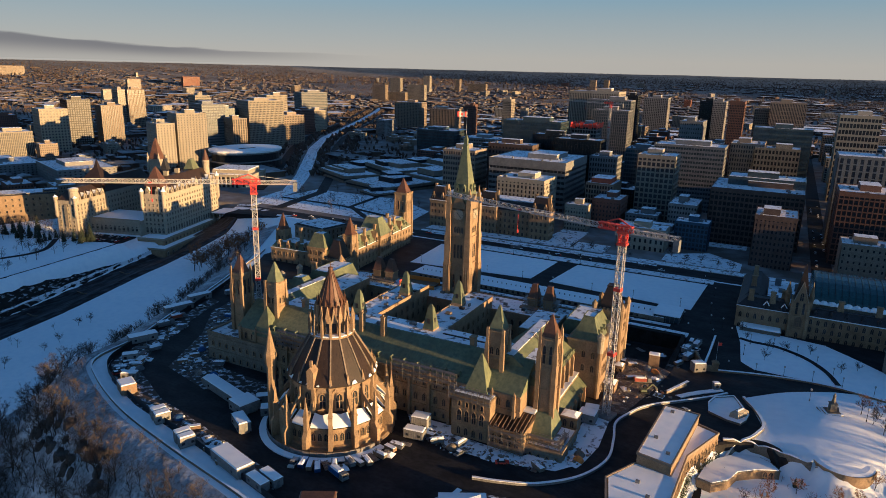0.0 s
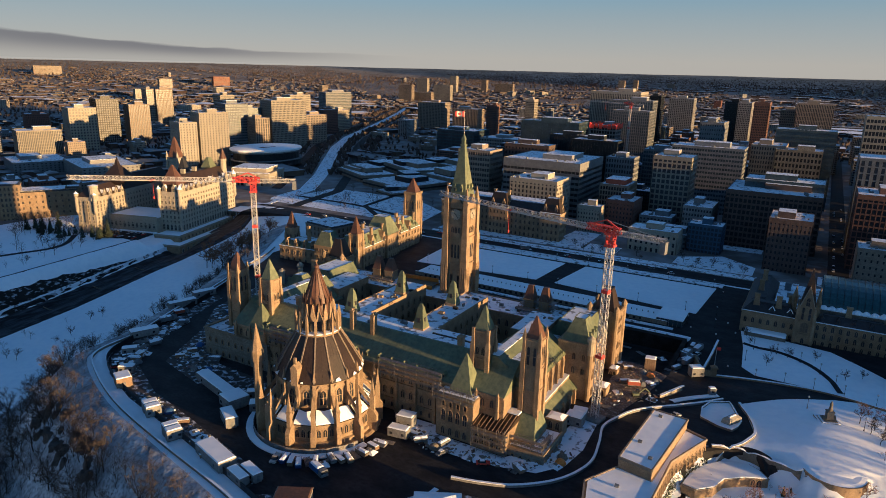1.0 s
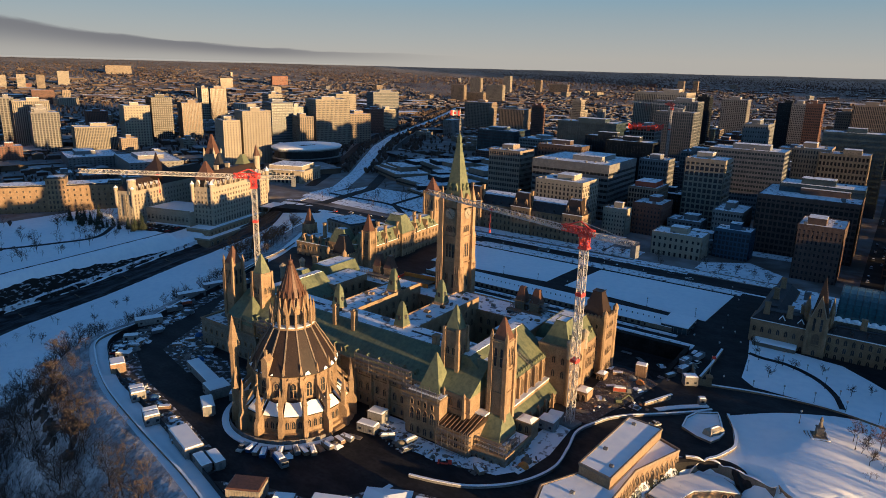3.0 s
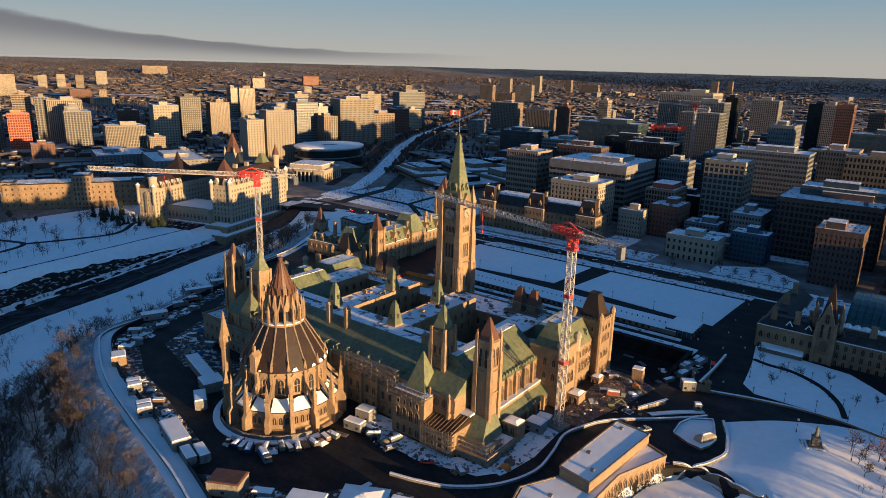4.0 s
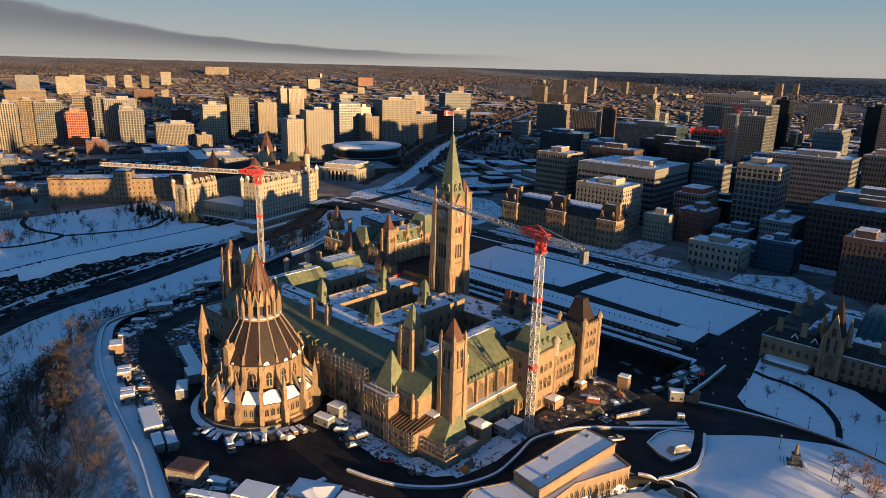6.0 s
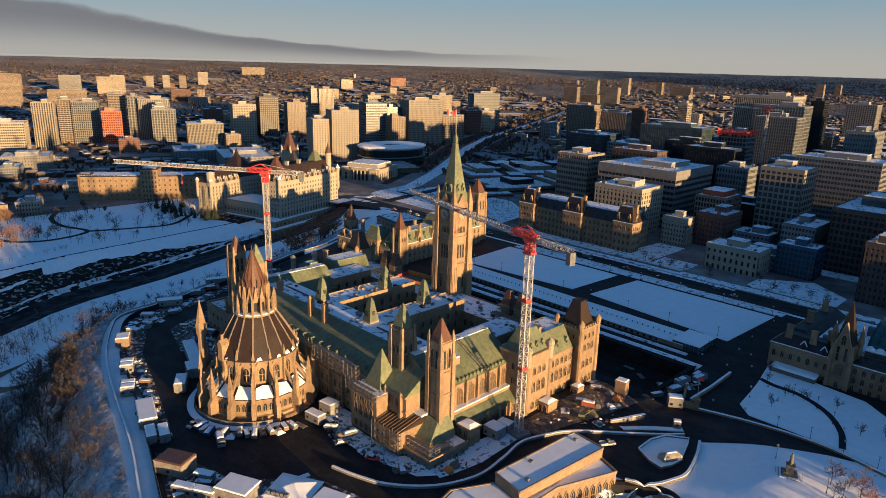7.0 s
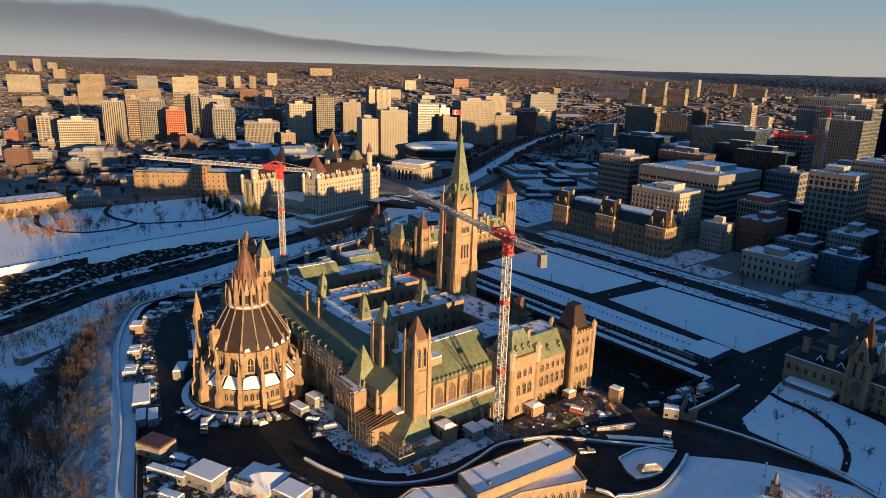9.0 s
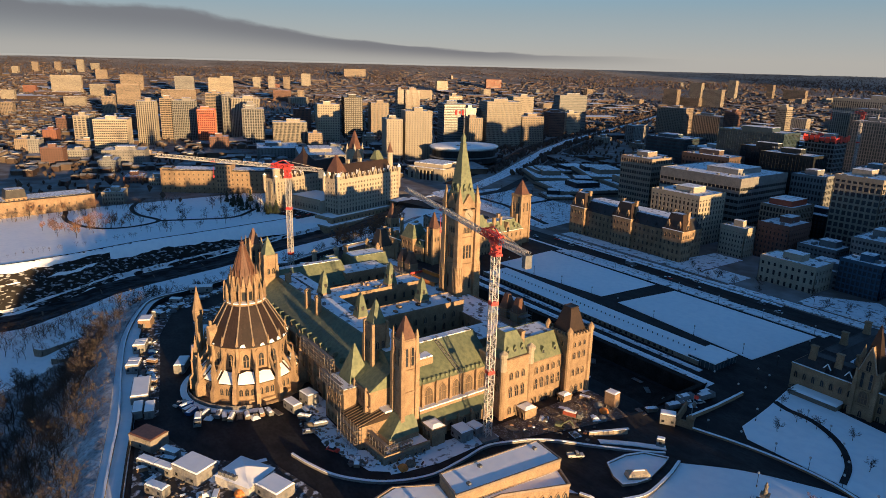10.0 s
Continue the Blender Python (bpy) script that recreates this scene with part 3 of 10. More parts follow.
def dormer(parent, x, y, z, rz, roof_mat, w=1.8, h=2.6, d=2.4):
    me = Mesh().place(pose(x, y, z, 0, 0, rz))
    me.box(-w / 2, -0.1, 0, w / 2, d, h * 0.6)
    me.gable(-w / 2 - 0.2, -0.3, w / 2 + 0.2, d, h * 0.6, h * 0.55, "y")
    dm = part("dormer", me, roof_mat, parent)
    pa = Mesh().place(pose(x, y, z, 0, 0, rz))
    pa.box(-w * 0.3, -0.16, h * 0.1, w * 0.3, -0.1, h * 0.55)
    part("pane", pa, M["glass"], dm)


cb = thing("parliament_building", 0, 0, 0, 0, "gothic sandstone parliament building with green copper roofs round three courts", "building")
STONE, GREEN = M["stone"], M["copper_green"]

# Outer ranges round the courts.
me = Mesh()
me.box(-62, -83, -2, 62, -58, 17)
me.box(-62, -71, 17, 62, -58, 24)
wall_n = part("north_range", me, STONE, cb)
me = Mesh()
me.add([(-62, -83.3, 17), (62, -83.3, 17), (62, -71, 25.4), (-62, -71, 25.4), (-62, -70.2, 25.4), (62, -70.2, 25.4), (62, -70.2, 17), (-62, -70.2, 17)], [(0, 1, 2, 3), (3, 2, 5, 4), (1, 6, 5, 2), (0, 3, 4, 7), (4, 5, 6, 7)])
nroof = part("roof", me, GREEN, wall_n)
me = Mesh()
seams(me, (-62, -83.3, 17), (62, -83.3, 17), (62, -71, 25.4), (-62, -71, 25.4), 120)
tagged(part("roof_seams", me, GREEN, nroof), kind="stuff")
part("roof_top", Mesh().box(-62, -70.1, 23.9, 62, -58.2, 24.5), M["roofsnow"], wall_n, "patchy snow on a flat roof")
for i in range(16):
    me = Mesh()
    buttress(me, -60 + i * 8, -83.6, 17.5, 1.1, 1.5)
    part("buttress", me, STONE, wall_n)
me = Mesh()
me.box(-62, -83.5, 11.2, 62, -83, 11.7).box(-62, -83.6, 16.4, 62, -83, 17.1).box(-62, -83.5, 4.6, 62, -83, 5.0)
part("string_course", me, STONE, wall_n)
for i in range(15):
    xc = -56 + i * 8
    if abs(xc) < 14:
        continue
    for k in (-1.7, 1.7):
        window_at(wall_n, W_MID, xc + k, -83.02, 6.3, NORTH)
        window_at(wall_n, W_MID, xc + k, -83.02, 12.4, NORTH)
        window_at(wall_n, W_SMALL, xc + k, -83.02, 1.5, NORTH)
for i in range(17):
    xc = -44 + i * 5.5
    dormer(wall_n, xc, -81.9, 18.0, NORTH, GREEN, 0.9, 1.7, 1.6)
for x in (-7, 2.7):
    part("chimney", Mesh().cbox(x, -73.4, 20, 1.5, 2.3, 10.4).cbox(x, -73.4, 25.4, 1.8, 2.6, 0.3).cbox(x, -73.4, 30.4, 1.9, 2.7, 0.5).cbox(x, -74.0, 30.9, 0.7, 0.7, 0.7).cbox(x, -72.8, 30.9, 0.7, 0.7, 0.7), STONE, cb)
for s in (-1, 1):
    part("chimney", Mesh().cbox(s * 38, -69, 22, 1.8, 2.4, 6.2).cbox(s * 38, -69, 28.2, 2.2, 2.8, 0.6), STONE, cb)

for s in (1, -1):
    X = lambda a, b: (min(s * a, s * b), max(s * a, s * b))
    face = WEST if s > 0 else EAST
    # Chamber range with its clerestory, lean-to aisle and steep green roof.
    a0, a1 = X(42, 67)
    me = Mesh().box(a0, -74, -2, a1, -36, 17.6)
    wing = part("chamber_range", me, STONE, cb)
    xe, xr, xb = s * 67.4, s * 55, s * 52
    rf = Mesh().add([(xe, -74, 17.4), (xe, -35, 17.4), (xr, -35, 26.6), (xr, -74, 26.6), (xb, -35, 26.6), (xb, -74, 26.6), (s * 42, -35, 17.4), (s * 42, -74, 17.4)],
                    [(0, 1, 2, 3), (3, 2, 4, 5), (5, 4, 6, 7), (0, 3, 5, 7), (1, 6, 4, 2)])
    roof = part("roof", rf, GREEN, wing)
    rf = Mesh()
    seams(rf, (xe, -74, 17.4), (xe, -35, 17.4), (xr, -35, 26.6), (xr, -74, 26.6), 34)
    tagged(part("roof_seams", rf, GREEN, roof), kind="stuff")
    rl = Mesh()
    for k in range(20):
        rl.cbox(s * 66.6, -72.5 + k * 1.9, 17.6, 0.5, 1.0, 1.4)
    tagged(part("cresting", rl, GREEN, roof), kind="stuff")
    part("roof_walk", Mesh().box(min(xr, xb) - 0.1, -73, 26.6, max(xr, xb) + 0.1, -36, 26.9), M["roofsnow"], roof, "snow on the ridge walk")
    lad = Mesh()
    for k in (-0.7, 0.7):
        lad.beam((s * 67.6, -50 + k, 17.9), (xr, -52.5 + k, 27), 0.25)
    for k in range(14):
        t = k / 13
        lad.beam((s * 67.6 + (xr - s * 67.6) * t, -50.7 - 2.5 * t, 17.9 + 9.1 * t), (s * 67.6 + (xr - s * 67.6) * t, -49.3 - 2.5 * t, 17.9 + 9.1 * t), 0.15)
    part("roof_ladder", lad, M["steel"], roof)
    b0, b1 = X(67, 72.5)
    k0, k1 = X(67, 69.2)
    part("aisle", Mesh().box(b0, -68, -3, b1, -38, 4.6), STONE, wing)
    part("aisle_parapet", Mesh().box(k0, -68, 4.6, k1, -38, 9.0), STONE, wing)
    part("parapet_snow", Mesh().box(k0 - 0.1, -68.2, 9.0, k1 + 0.1, -37.8, 9.4), M["snow"], wing, "snow on the parapet")
    part("aisle_roof", Mesh().add([(s * 73, -68.3, 4.4), (s * 73, -37.7, 4.4), (s * 69, -37.7, 8.0), (s * 69, -68.3, 8.0), (s * 69, -37.7, 4.4), (s * 69, -68.3, 4.4)], [(0, 1, 2, 3), (0, 3, 5), (1, 4, 2), (2, 4, 5, 3)]), GREEN, wing, "lean-to green copper roof")
    for k in range(6):
        bt = Mesh()
        yk = -66 + k * 5.8
        bt.cbox(s * 67.6, yk, 0, 1.2, 1.0, 16.5)
        bt.pyr(s * 67.6, yk, 16.5, 1.2, 1.0, 1.6)
        bt.cbox(s * 73, yk, -3, 1.2, 1.0, 8)
        bt.pyr(s * 73, yk, 5, 1.2, 1.0, 1.2)
        part("buttress", bt, STONE, wing)
    if s > 0:
        window_row(wing, W_BIG, (s * 67.05, -63.1), (s * 67.05, -39.9), 5, 9.6, face, 0.0)
        window_row(wing, W_MID, (s * 72.55, -63.1), (s * 72.55, -39.9), 5, 0.8, face, 0.0)
    if s > 0:
        for px, py, w, d, zt in ((74.8, -66.2, 6.0, 5.2, 6.6), (79.4, -28.5, 5.0, 5.6, 3.8), (78.6, -8.0, 3.4, 4.0, 2.6)):
            pr = part("porch", Mesh().cbox(px, py, -4.5, w, d, zt + 4.5).cbox(px, py, zt - 0.5, w + 0.5, d + 0.5, 0.5), STONE, wing)
            part("porch_snow", Mesh().pyr(px, py, zt, w, d, 0.7, w * 0.5, d * 0.5), M["snow"], pr)
            window_row(pr, F_MID, (px - w / 2, py - d / 2 - 0.03), (px + w / 2, py - d / 2 - 0.03), 2, zt - 3.8, NORTH, 0.7)
    # Pavilion, link and corner tower on the long side.
    p0, p1 = X(64, 77)
    pz = 23 if s > 0 else 18
    pav = part("pavilion", Mesh().box(p0, -38.5, -4, p1, -25, pz).box(p0 - 0.3, -38.8, pz - 1, p1 + 0.3, -24.7, pz - 0.2), STONE, cb)
    mansard(pav, p0 + 1, -38, p1 - 1, -25.5, pz, pz + (8 if s > 0 else 5), GREEN, 3.4)
    for yk in (-38.2, -25.3):
        tq = part("corner_turret", Mesh().ring(s * 76.6, yk, [(1.1, -4), (1.1, 19)], 10), STONE, pav)
        part("wrapped_top", Mesh().ring(s * 76.6, yk, [(1.25, 19), (1.25, 24), (1.6, 24.4), (1.6, 25.6), (0.2, 26.8)], 10), M["stone_pale"], tq, "turret top wrapped in pale sheeting")
    for zz, wd in () if s < 0 else ((1.5, W_MID), (8, W_TALL), (15, W_MID)):
        window_row(pav, wd, (s * 77.05, -36), (s * 77.05, -27.5), 3, zz, face)
    q0, q1 = X(56, 64)
    part("low_link", Mesh().box(q0, -36, -2, q1, -25, 18), STONE, pav)
    part("roof_top", Mesh().box(q0 + 0.2, -35.8, 17.8, q1 - 0.2, -25, 18.4), M["roofsnow"], pav, "patchy snow on a flat roof")
    if s > 0:
        for zz in (10.5, 16.0):
            window_row(pav, W_MID, (68.6, -38.55), (76, -38.55), 2, zz, NORTH)
    for yk in (-35, -31.7, -28.4):
        dormer(pav, s * 75.2, yk, pz + 1.2, face, GREEN, 1.5, 2.4, 2)
    l0, l1 = X(54, 74)
    link = part("link_range", Mesh().box(l0, -25, -4, l1, -5, 17).box(l0 - 0.2, -25, 16.2, l1 + 0.2, -5, 16.8), STONE, cb)
    mansard(link, l0, -25, l1, -5, 17, 24.6, GREEN, 5.0, ins_y=0.0)
    for zz, wd in () if s < 0 else ((0, W_MID), (5.8, W_TALL), (12, W_MID)):
        window_row(link, wd, (s * 74.05, -23.6), (s * 74.05, -6.4), 6, zz, face)
    for yk in (-21, -15, -9):
        dormer(link, s * 72.6, yk, 18.6, face, GREEN, 1.6, 2.6, 2.4)
    part("chimney", Mesh().cbox(s * 69, -23.5, 17, 2.4, 1.6, 11).cbox(s * 69, -23.5, 28, 2.8, 2.0, 0.6), STONE, link)
    c0, c1 = X(65.5, 77)
    tw = part("corner_tower", Mesh().box(c0, -6, -5, c1, 5.5, 25).box(c0 - 0.5, -6.5, 24, c1 + 0.5, 6, 24.8), STONE, cb)
    me = Mesh()
    for q in ((c0, -6, c1, -6), (c1, -6, c1, 5.5), (c1, 5.5, c0, 5.5), (c0, 5.5, c0, -6)):
        crest(me, *q, 24.8)
    tagged(part("battlement", me, STONE, tw), kind="stuff")
    mansard(tw, c0 + 1.4, -4.6, c1 - 1.4, 4.1, 25, 34, M["copper_brown"], 2.4, M["copper_brown"])
    for cx in (c0, c1):
        for cy in (-6, 5.5):
            part("corner_turret", Mesh().ring(cx, cy, [(1.0, -5), (1.0, 25.5), (1.25, 25.8), (1.25, 27), (0.1, 28.6)], 8), M["stone"], tw)
    for zz in (1, 8, 15, 20):
        if s > 0:
            window_row(tw, W_MID if zz < 20 else W_SMALL, (s * 77.05, -4.2), (s * 77.05, 3.7), 3, zz, face)
        window_row(tw, W_MID if zz < 20 else W_SMALL, (c0 + 2, -6.05), (c1 - 2, -6.05), 3, zz, NORTH)
    # Side range along the court.
    r0, r1 = X(43, 56)
    part("side_range", Mesh().box(r0, -37, -2, r1, -14, 22), STONE, cb)
    part("roof_top", Mesh().box(r0 + 0.4, -36.6, 21.7, r1 - 0.4, -14, 22.3), M["roofsnow"], cb, "patchy snow on a flat roof")
    # Inner ranges beside the middle court, with copper ventilators.
    i0, i1 = X(10, 22)
    part("inner_range", Mesh().box(i0, -58, -2, i1, -14, 23.4), STONE, cb)
    part("roof_top", Mesh().box(i0 + 0.4, -58, 23.2, i1 - 0.4, -14, 23.8), M["roofsnow"], cb, "patchy snow on a flat roof")
    part("parapet", Mesh().box(i0, -58, 23.4, i0 + 0.4, -14, 24.3).box(i1 - 0.4, -58, 23.4, i1, -14, 24.3), STONE, cb)
    for (vx, vy) in ((s * 16.5, -61.5), (s * 13, -30)):
        v = part("ventilator", Mesh().cbox(vx, vy, 23.5, 4.6, 4.6, 1.6), STONE, cb)
        part("vent_roof", Mesh().frustum((vx - 2.3, vy - 2.3, vx + 2.3, vy + 2.3), 25.1, (vx - 1.1, vy - 0.9, vx + 1.1, vy + 0.9), 32.6).pyr(vx, vy, 32.6, 2.4, 2.0, 2.0, 0.9, 0.1), GREEN, v)
        part("louvre", Mesh().box(vx - 0.6, vy - 1.9, 27, vx + 0.6, vy - 1.7, 29.2), M["slate"], v)
        part("louvre", Mesh().box(vx + 1.65, vy - 0.6, 27, vx + 1.9, vy + 0.6, 29.2), M["slate"], v)
    # Towers on the north side.
    spire_tower(cb, s * 68, -73.5, 5.5, 8, 37, 44.5, M["copper_red"], "vent_tower", slits=True)
    spire_tower(cb, s * 49.4, -73.6, 5.6, 8, 36, 44.4, GREEN, "stair_tower", False)
    if s > 0:
        base = part("tower_foot", Mesh().box(63.4, -82.4, -3, 73, -71, 4.6).box(63.2, -82.6, 4.2, 73.2, -71, 4.6), STONE, cb)
        part("foot_roof", Mesh().frustum((63.2, -82.6, 73.2, -71), 4.6, (65.2, -76.6, 70.8, -71), 10.2), GREEN, base)
        part("foot_snow", Mesh().frustum((63.4, -82.4, 66, -79.6), 4.75, (63.9, -81.6, 65.6, -80), 6.0), M["snow"], base)
        window_row(base, W_MID, (64, -82.45), (72.4, -82.45), 3, 0.2, NORTH)
        plat = part("terrace_block", Mesh().box(65.5, -87.6, -3, 78.5, -70, 2.6).box(65.4, -87.8, 1.9, 78.7, -70, 2.3), M["stone_dark"], cb)
        part("terrace_parapet", Mesh().box(65.5, -87.6, 2.6, 78.5, -87.1, 3.5).box(78.0, -87.1, 2.6, 78.5, -70, 3.5), STONE, plat)
        part("terrace_snow", Mesh().box(66, -87.0, 2.6, 77.9, -70.2, 2.85), M["roofsnow"], plat)
        window_row(plat, W_SMALL, (66.5, -87.65), (78, -87.65), 4, -0.6, NORTH)
        window_row(plat, W_SMALL, (78.55, -87), (78.55, -71), 5, -0.6, WEST)
        bay0, bay1 = X(39.5, 53.5)
        bay = part("gabled_bay", Mesh().box(bay0, -88.5, -2, bay1, -76, 15.5).box(bay0 - 0.2, -88.7, 14.7, bay1 + 0.2, -76, 15.3), STONE, cb)
        part("roof", Mesh().pyr(s * 46.5, -80.5, 15.5, 8.6, 8.6, 13, 0.3), GREEN, bay)
        part("roof_deck", Mesh().box(bay0 + 0.3, -88.2, 15.3, bay1 - 0.3, -76, 15.7), M["roofsnow"], bay)
        for zz, wd in ((1, W_MID), (6, W_TALL), (11.5, W_SMALL)):
            window_row(bay, wd, (bay0 + 1.5, -88.55), (bay1 - 1.5, -88.55), 4, zz, NORTH)
        lw0, lw1 = X(53.5, 66)
        low = part("low_wing", Mesh().box(lw0, -89.5, -3, lw1, -76, 8.0), STONE, cb)
        part("roof", Mesh().add([(lw0, -89.8, 8), (lw1, -89.8, 8), (lw1, -78, 10.5), (lw0, -78, 10.5), (lw0, -78, 8), (lw1, -78, 8)], [(0, 1, 2, 3), (1, 5, 2), (0, 3, 4), (3, 2, 5, 4)]), M["copper_brown"], low)
        for k in range(9):
            xk = lw0 + 0.6 + k * (lw1 - lw0 - 1.2) / 8
            part("roof_batten", Mesh().beam((xk, -89.7, 8.15), (xk, -78.1, 10.6), 0.22), M["wood"], low)
        part("roof_snow", Mesh().box(lw1 - 4.5, -79.6, 10.2, lw1, -76.2, 10.9), M["snow"], low, "snow behind the planked roof")
        window_row(low, W_TALL, (lw0 + 1, -89.55), (lw1 - 1, -89.55), 4, 1.5, NORTH)
    else:
        # Plain flat-roofed stone block at the north-east corner.
        ne = part("corner_block", Mesh().box(-78, -84.6, -3, -42, -66.5, 11.2).box(-78.3, -84.9, 10.2, -42, -66.5, 10.6), M["stone_dark"], cb)
        part("parapet", Mesh().box(-78.2, -84.8, 11.2, -42, -84.2, 12.0).box(-78.2, -84.2, 11.2, -77.6, -66.5, 12.0), M["stone_dark"], ne)
        part("parapet_cap", Mesh().box(-78.4, -85.0, 12.0, -42, -84.0, 12.2).box(-78.4, -84.0, 12.0, -77.4, -66.5, 12.2), M["stone"], ne)
        part("roof_top", Mesh().box(-77.6, -84.2, 11.1, -42, -66.6, 11.45), M["roofsnow"], ne, "thin patchy snow on a flat roof")
        part("string_course", Mesh().box(-78.25, -84.85, 4.4, -42, -84.6, 4.8), M["stone_dark"], ne)
        window_row(ne, W_SMALL, (-77, -84.65), (-43, -84.65), 9, 1.0, NORTH)
        window_row(ne, W_SMALL, (-77, -84.65), (-43, -84.65), 9, 6.4, NORTH)
        kiosk = part("roof_house", Mesh().cbox(-49.5, -79, 11.2, 9, 9, 4.0), STONE, ne)
        part("roof", Mesh().pyr(-49.5, -79, 15.2, 9.4, 9.4, 11.5, 0.3), GREEN, kiosk)
        for ux, uy, uw, ud, uh in ((-60, -78, 3, 2, 0.9), (-66, -81, 2, 1.6, 0.7), (-73, -76, 2.4, 2, 1.0), (-57, -72, 2, 3, 1.4)):
            part("roof_unit", Mesh().cbox(ux, uy, 11.3, uw, ud, uh), M["greyconc"], ne)
    # Front range and its pavilions.
    f0, f1 = X(0, 66)
    part("front_range", Mesh().box(f0, -16, -3, f1, 2, 18.5), STONE, cb)
    part("roof_top", Mesh().box(f0, -15.6, 18.3, f1, 1.6, 18.9), M["roofsnow"], cb, "patchy snow on a flat roof")
    part("parapet", Mesh().box(f0, -16, 18.5, f1, -15.6, 19.4).box(f0, 1.6, 18.5, f1, 2, 19.4), STONE, cb)
    for k in (37.5, 44.5):
        pt = part("front_turret", Mesh().cbox(s * k, -2.5, 15, 4.4, 5, 8.5).cbox(s * k, -2.5, 23.2, 5, 5.6, 0.5), STONE, cb)
        part("roof", Mesh().pyr(s * k, -2.5, 23.7, 4.6, 5.2, 6, 2.2, 1.6), M["copper_red"], pt)
    part("scaffold_deck", Mesh().box(min(s * 33, s * 49), -9, 19.6, max(s * 33, s * 49), -5.5, 20), M["wood"], cb)

# Windows on the court walls.
for z in (9.0, 13.6):
    for a, b, n in ((-42, -23, 5), (-9.5, 9.5, 5), (23, 42, 5)):
        window_row(cb, F_MID, (a, -16.04), (b, -16.04), n, z, NORTH)
    for xx in (-9.96, 22.04, -42.96):
        window_row(cb, F_MID, (xx, -56), (xx, -17), 8, z + (4.0 if xx != -42.96 else 2.5), WEST)
rr = random.Random(15)
for x0, y0, x1, y1, z, n in ((-60, -69, 60, -60, 24.5, 14), (11, -50, 21, -16, 23.8, 8), (-21, -50, -11, -16, 23.8, 8), (-64, -14, 64, 0, 18.9, 18), (44, -36, 55, -16, 22.3, 3)):
    for k in range(n):
        cx, cy = rr.uniform(x0, x1), rr.uniform(y0, y1)
        if math.hypot(cx, cy) < 9:
            continue
        part("roof_unit", Mesh().cbox(cx, cy, z - 0.1, rr.uniform(0.6, 2.4), rr.uniform(0.6, 1.8), rr.uniform(0.4, 1.4)), M[rr.choice(["greyconc", "wood", "copper_brown", "steel", "stone"])], cb)
for k in (1, -1):
    part("walkway", Mesh().box(min(k * 23, k * 42), -64, 24.5, max(k * 23, k * 42), -63.2, 24.8), M["copper_brown"], cb)
sheet_s = thing("sheeted_scaffold", -21, -3, 18.9, 6, "orange sheeted scaffold beside the clock tower", "scaffold")
part("sheeting", Mesh().box(-9, -4.0, 0, 9, -3.7, 2.0).box(-9, 3.7, 0, 9, 4.0, 3.4), M["orange_paint"], sheet_s)
part("sheeting", Mesh().box(-9.2, -4.0, 0, -9, 4.0, 2.6), M["red_paint"], sheet_s)
part("deck", Mesh().box(-8.8, -3.6, 1.2, 8.8, 3.6, 1.5), M["wood"], sheet_s)

# The clock tower.
pt = thing("clock_tower", 0, 0, 0, 0, "tall sandstone clock tower with a pale green copper spire", "tower")
T = 5.0
me = Mesh().cbox(0, 0, -3, 2 * T, 2 * T, 65)
for k in (18.5, 33.5, 46.2, 59.3):
    me.cbox(0, 0, k, 2 * T + 1.2, 2 * T + 1.2, 0.6)
shaft = part("shaft", me, STONE, pt)
for sx in (-1, 1):
    for sy in (-1, 1):
        b = Mesh()
        b.cbox(sx * T, sy * T, -3, 3.6, 3.6, 36)
        b.pyr(sx * T, sy * T, 33, 3.6, 3.6, 2.2, 3.0)
        b.cbox(sx * T, sy * T, 33, 3.0, 3.0, 13.5)
        b.pyr(sx * T, sy * T, 46.5, 3.0, 3.0, 2.0, 2.3)
        b.cbox(sx * T, sy * T, 46, 2.3, 2.3, 16)
        b.cbox(sx * T, sy * T, 62, 2.7, 2.7, 0.6)
        b.pyr(sx * T, sy * T, 62.6, 2.3, 2.3, 7.5)
        fins = Mesh()
        for q in (-1.1, 0, 1.1):
            fins.cbox(sx * T + q, sy * (T + 1.85), 20, 0.35, 0.3, 13)
            fins.cbox(sx * (T + 1.85), sy * T + q, 20, 0.3, 0.35, 13)
        tagged(part("fin", fins, STONE, part("corner_buttress", b, STONE, pt)), kind="stuff")
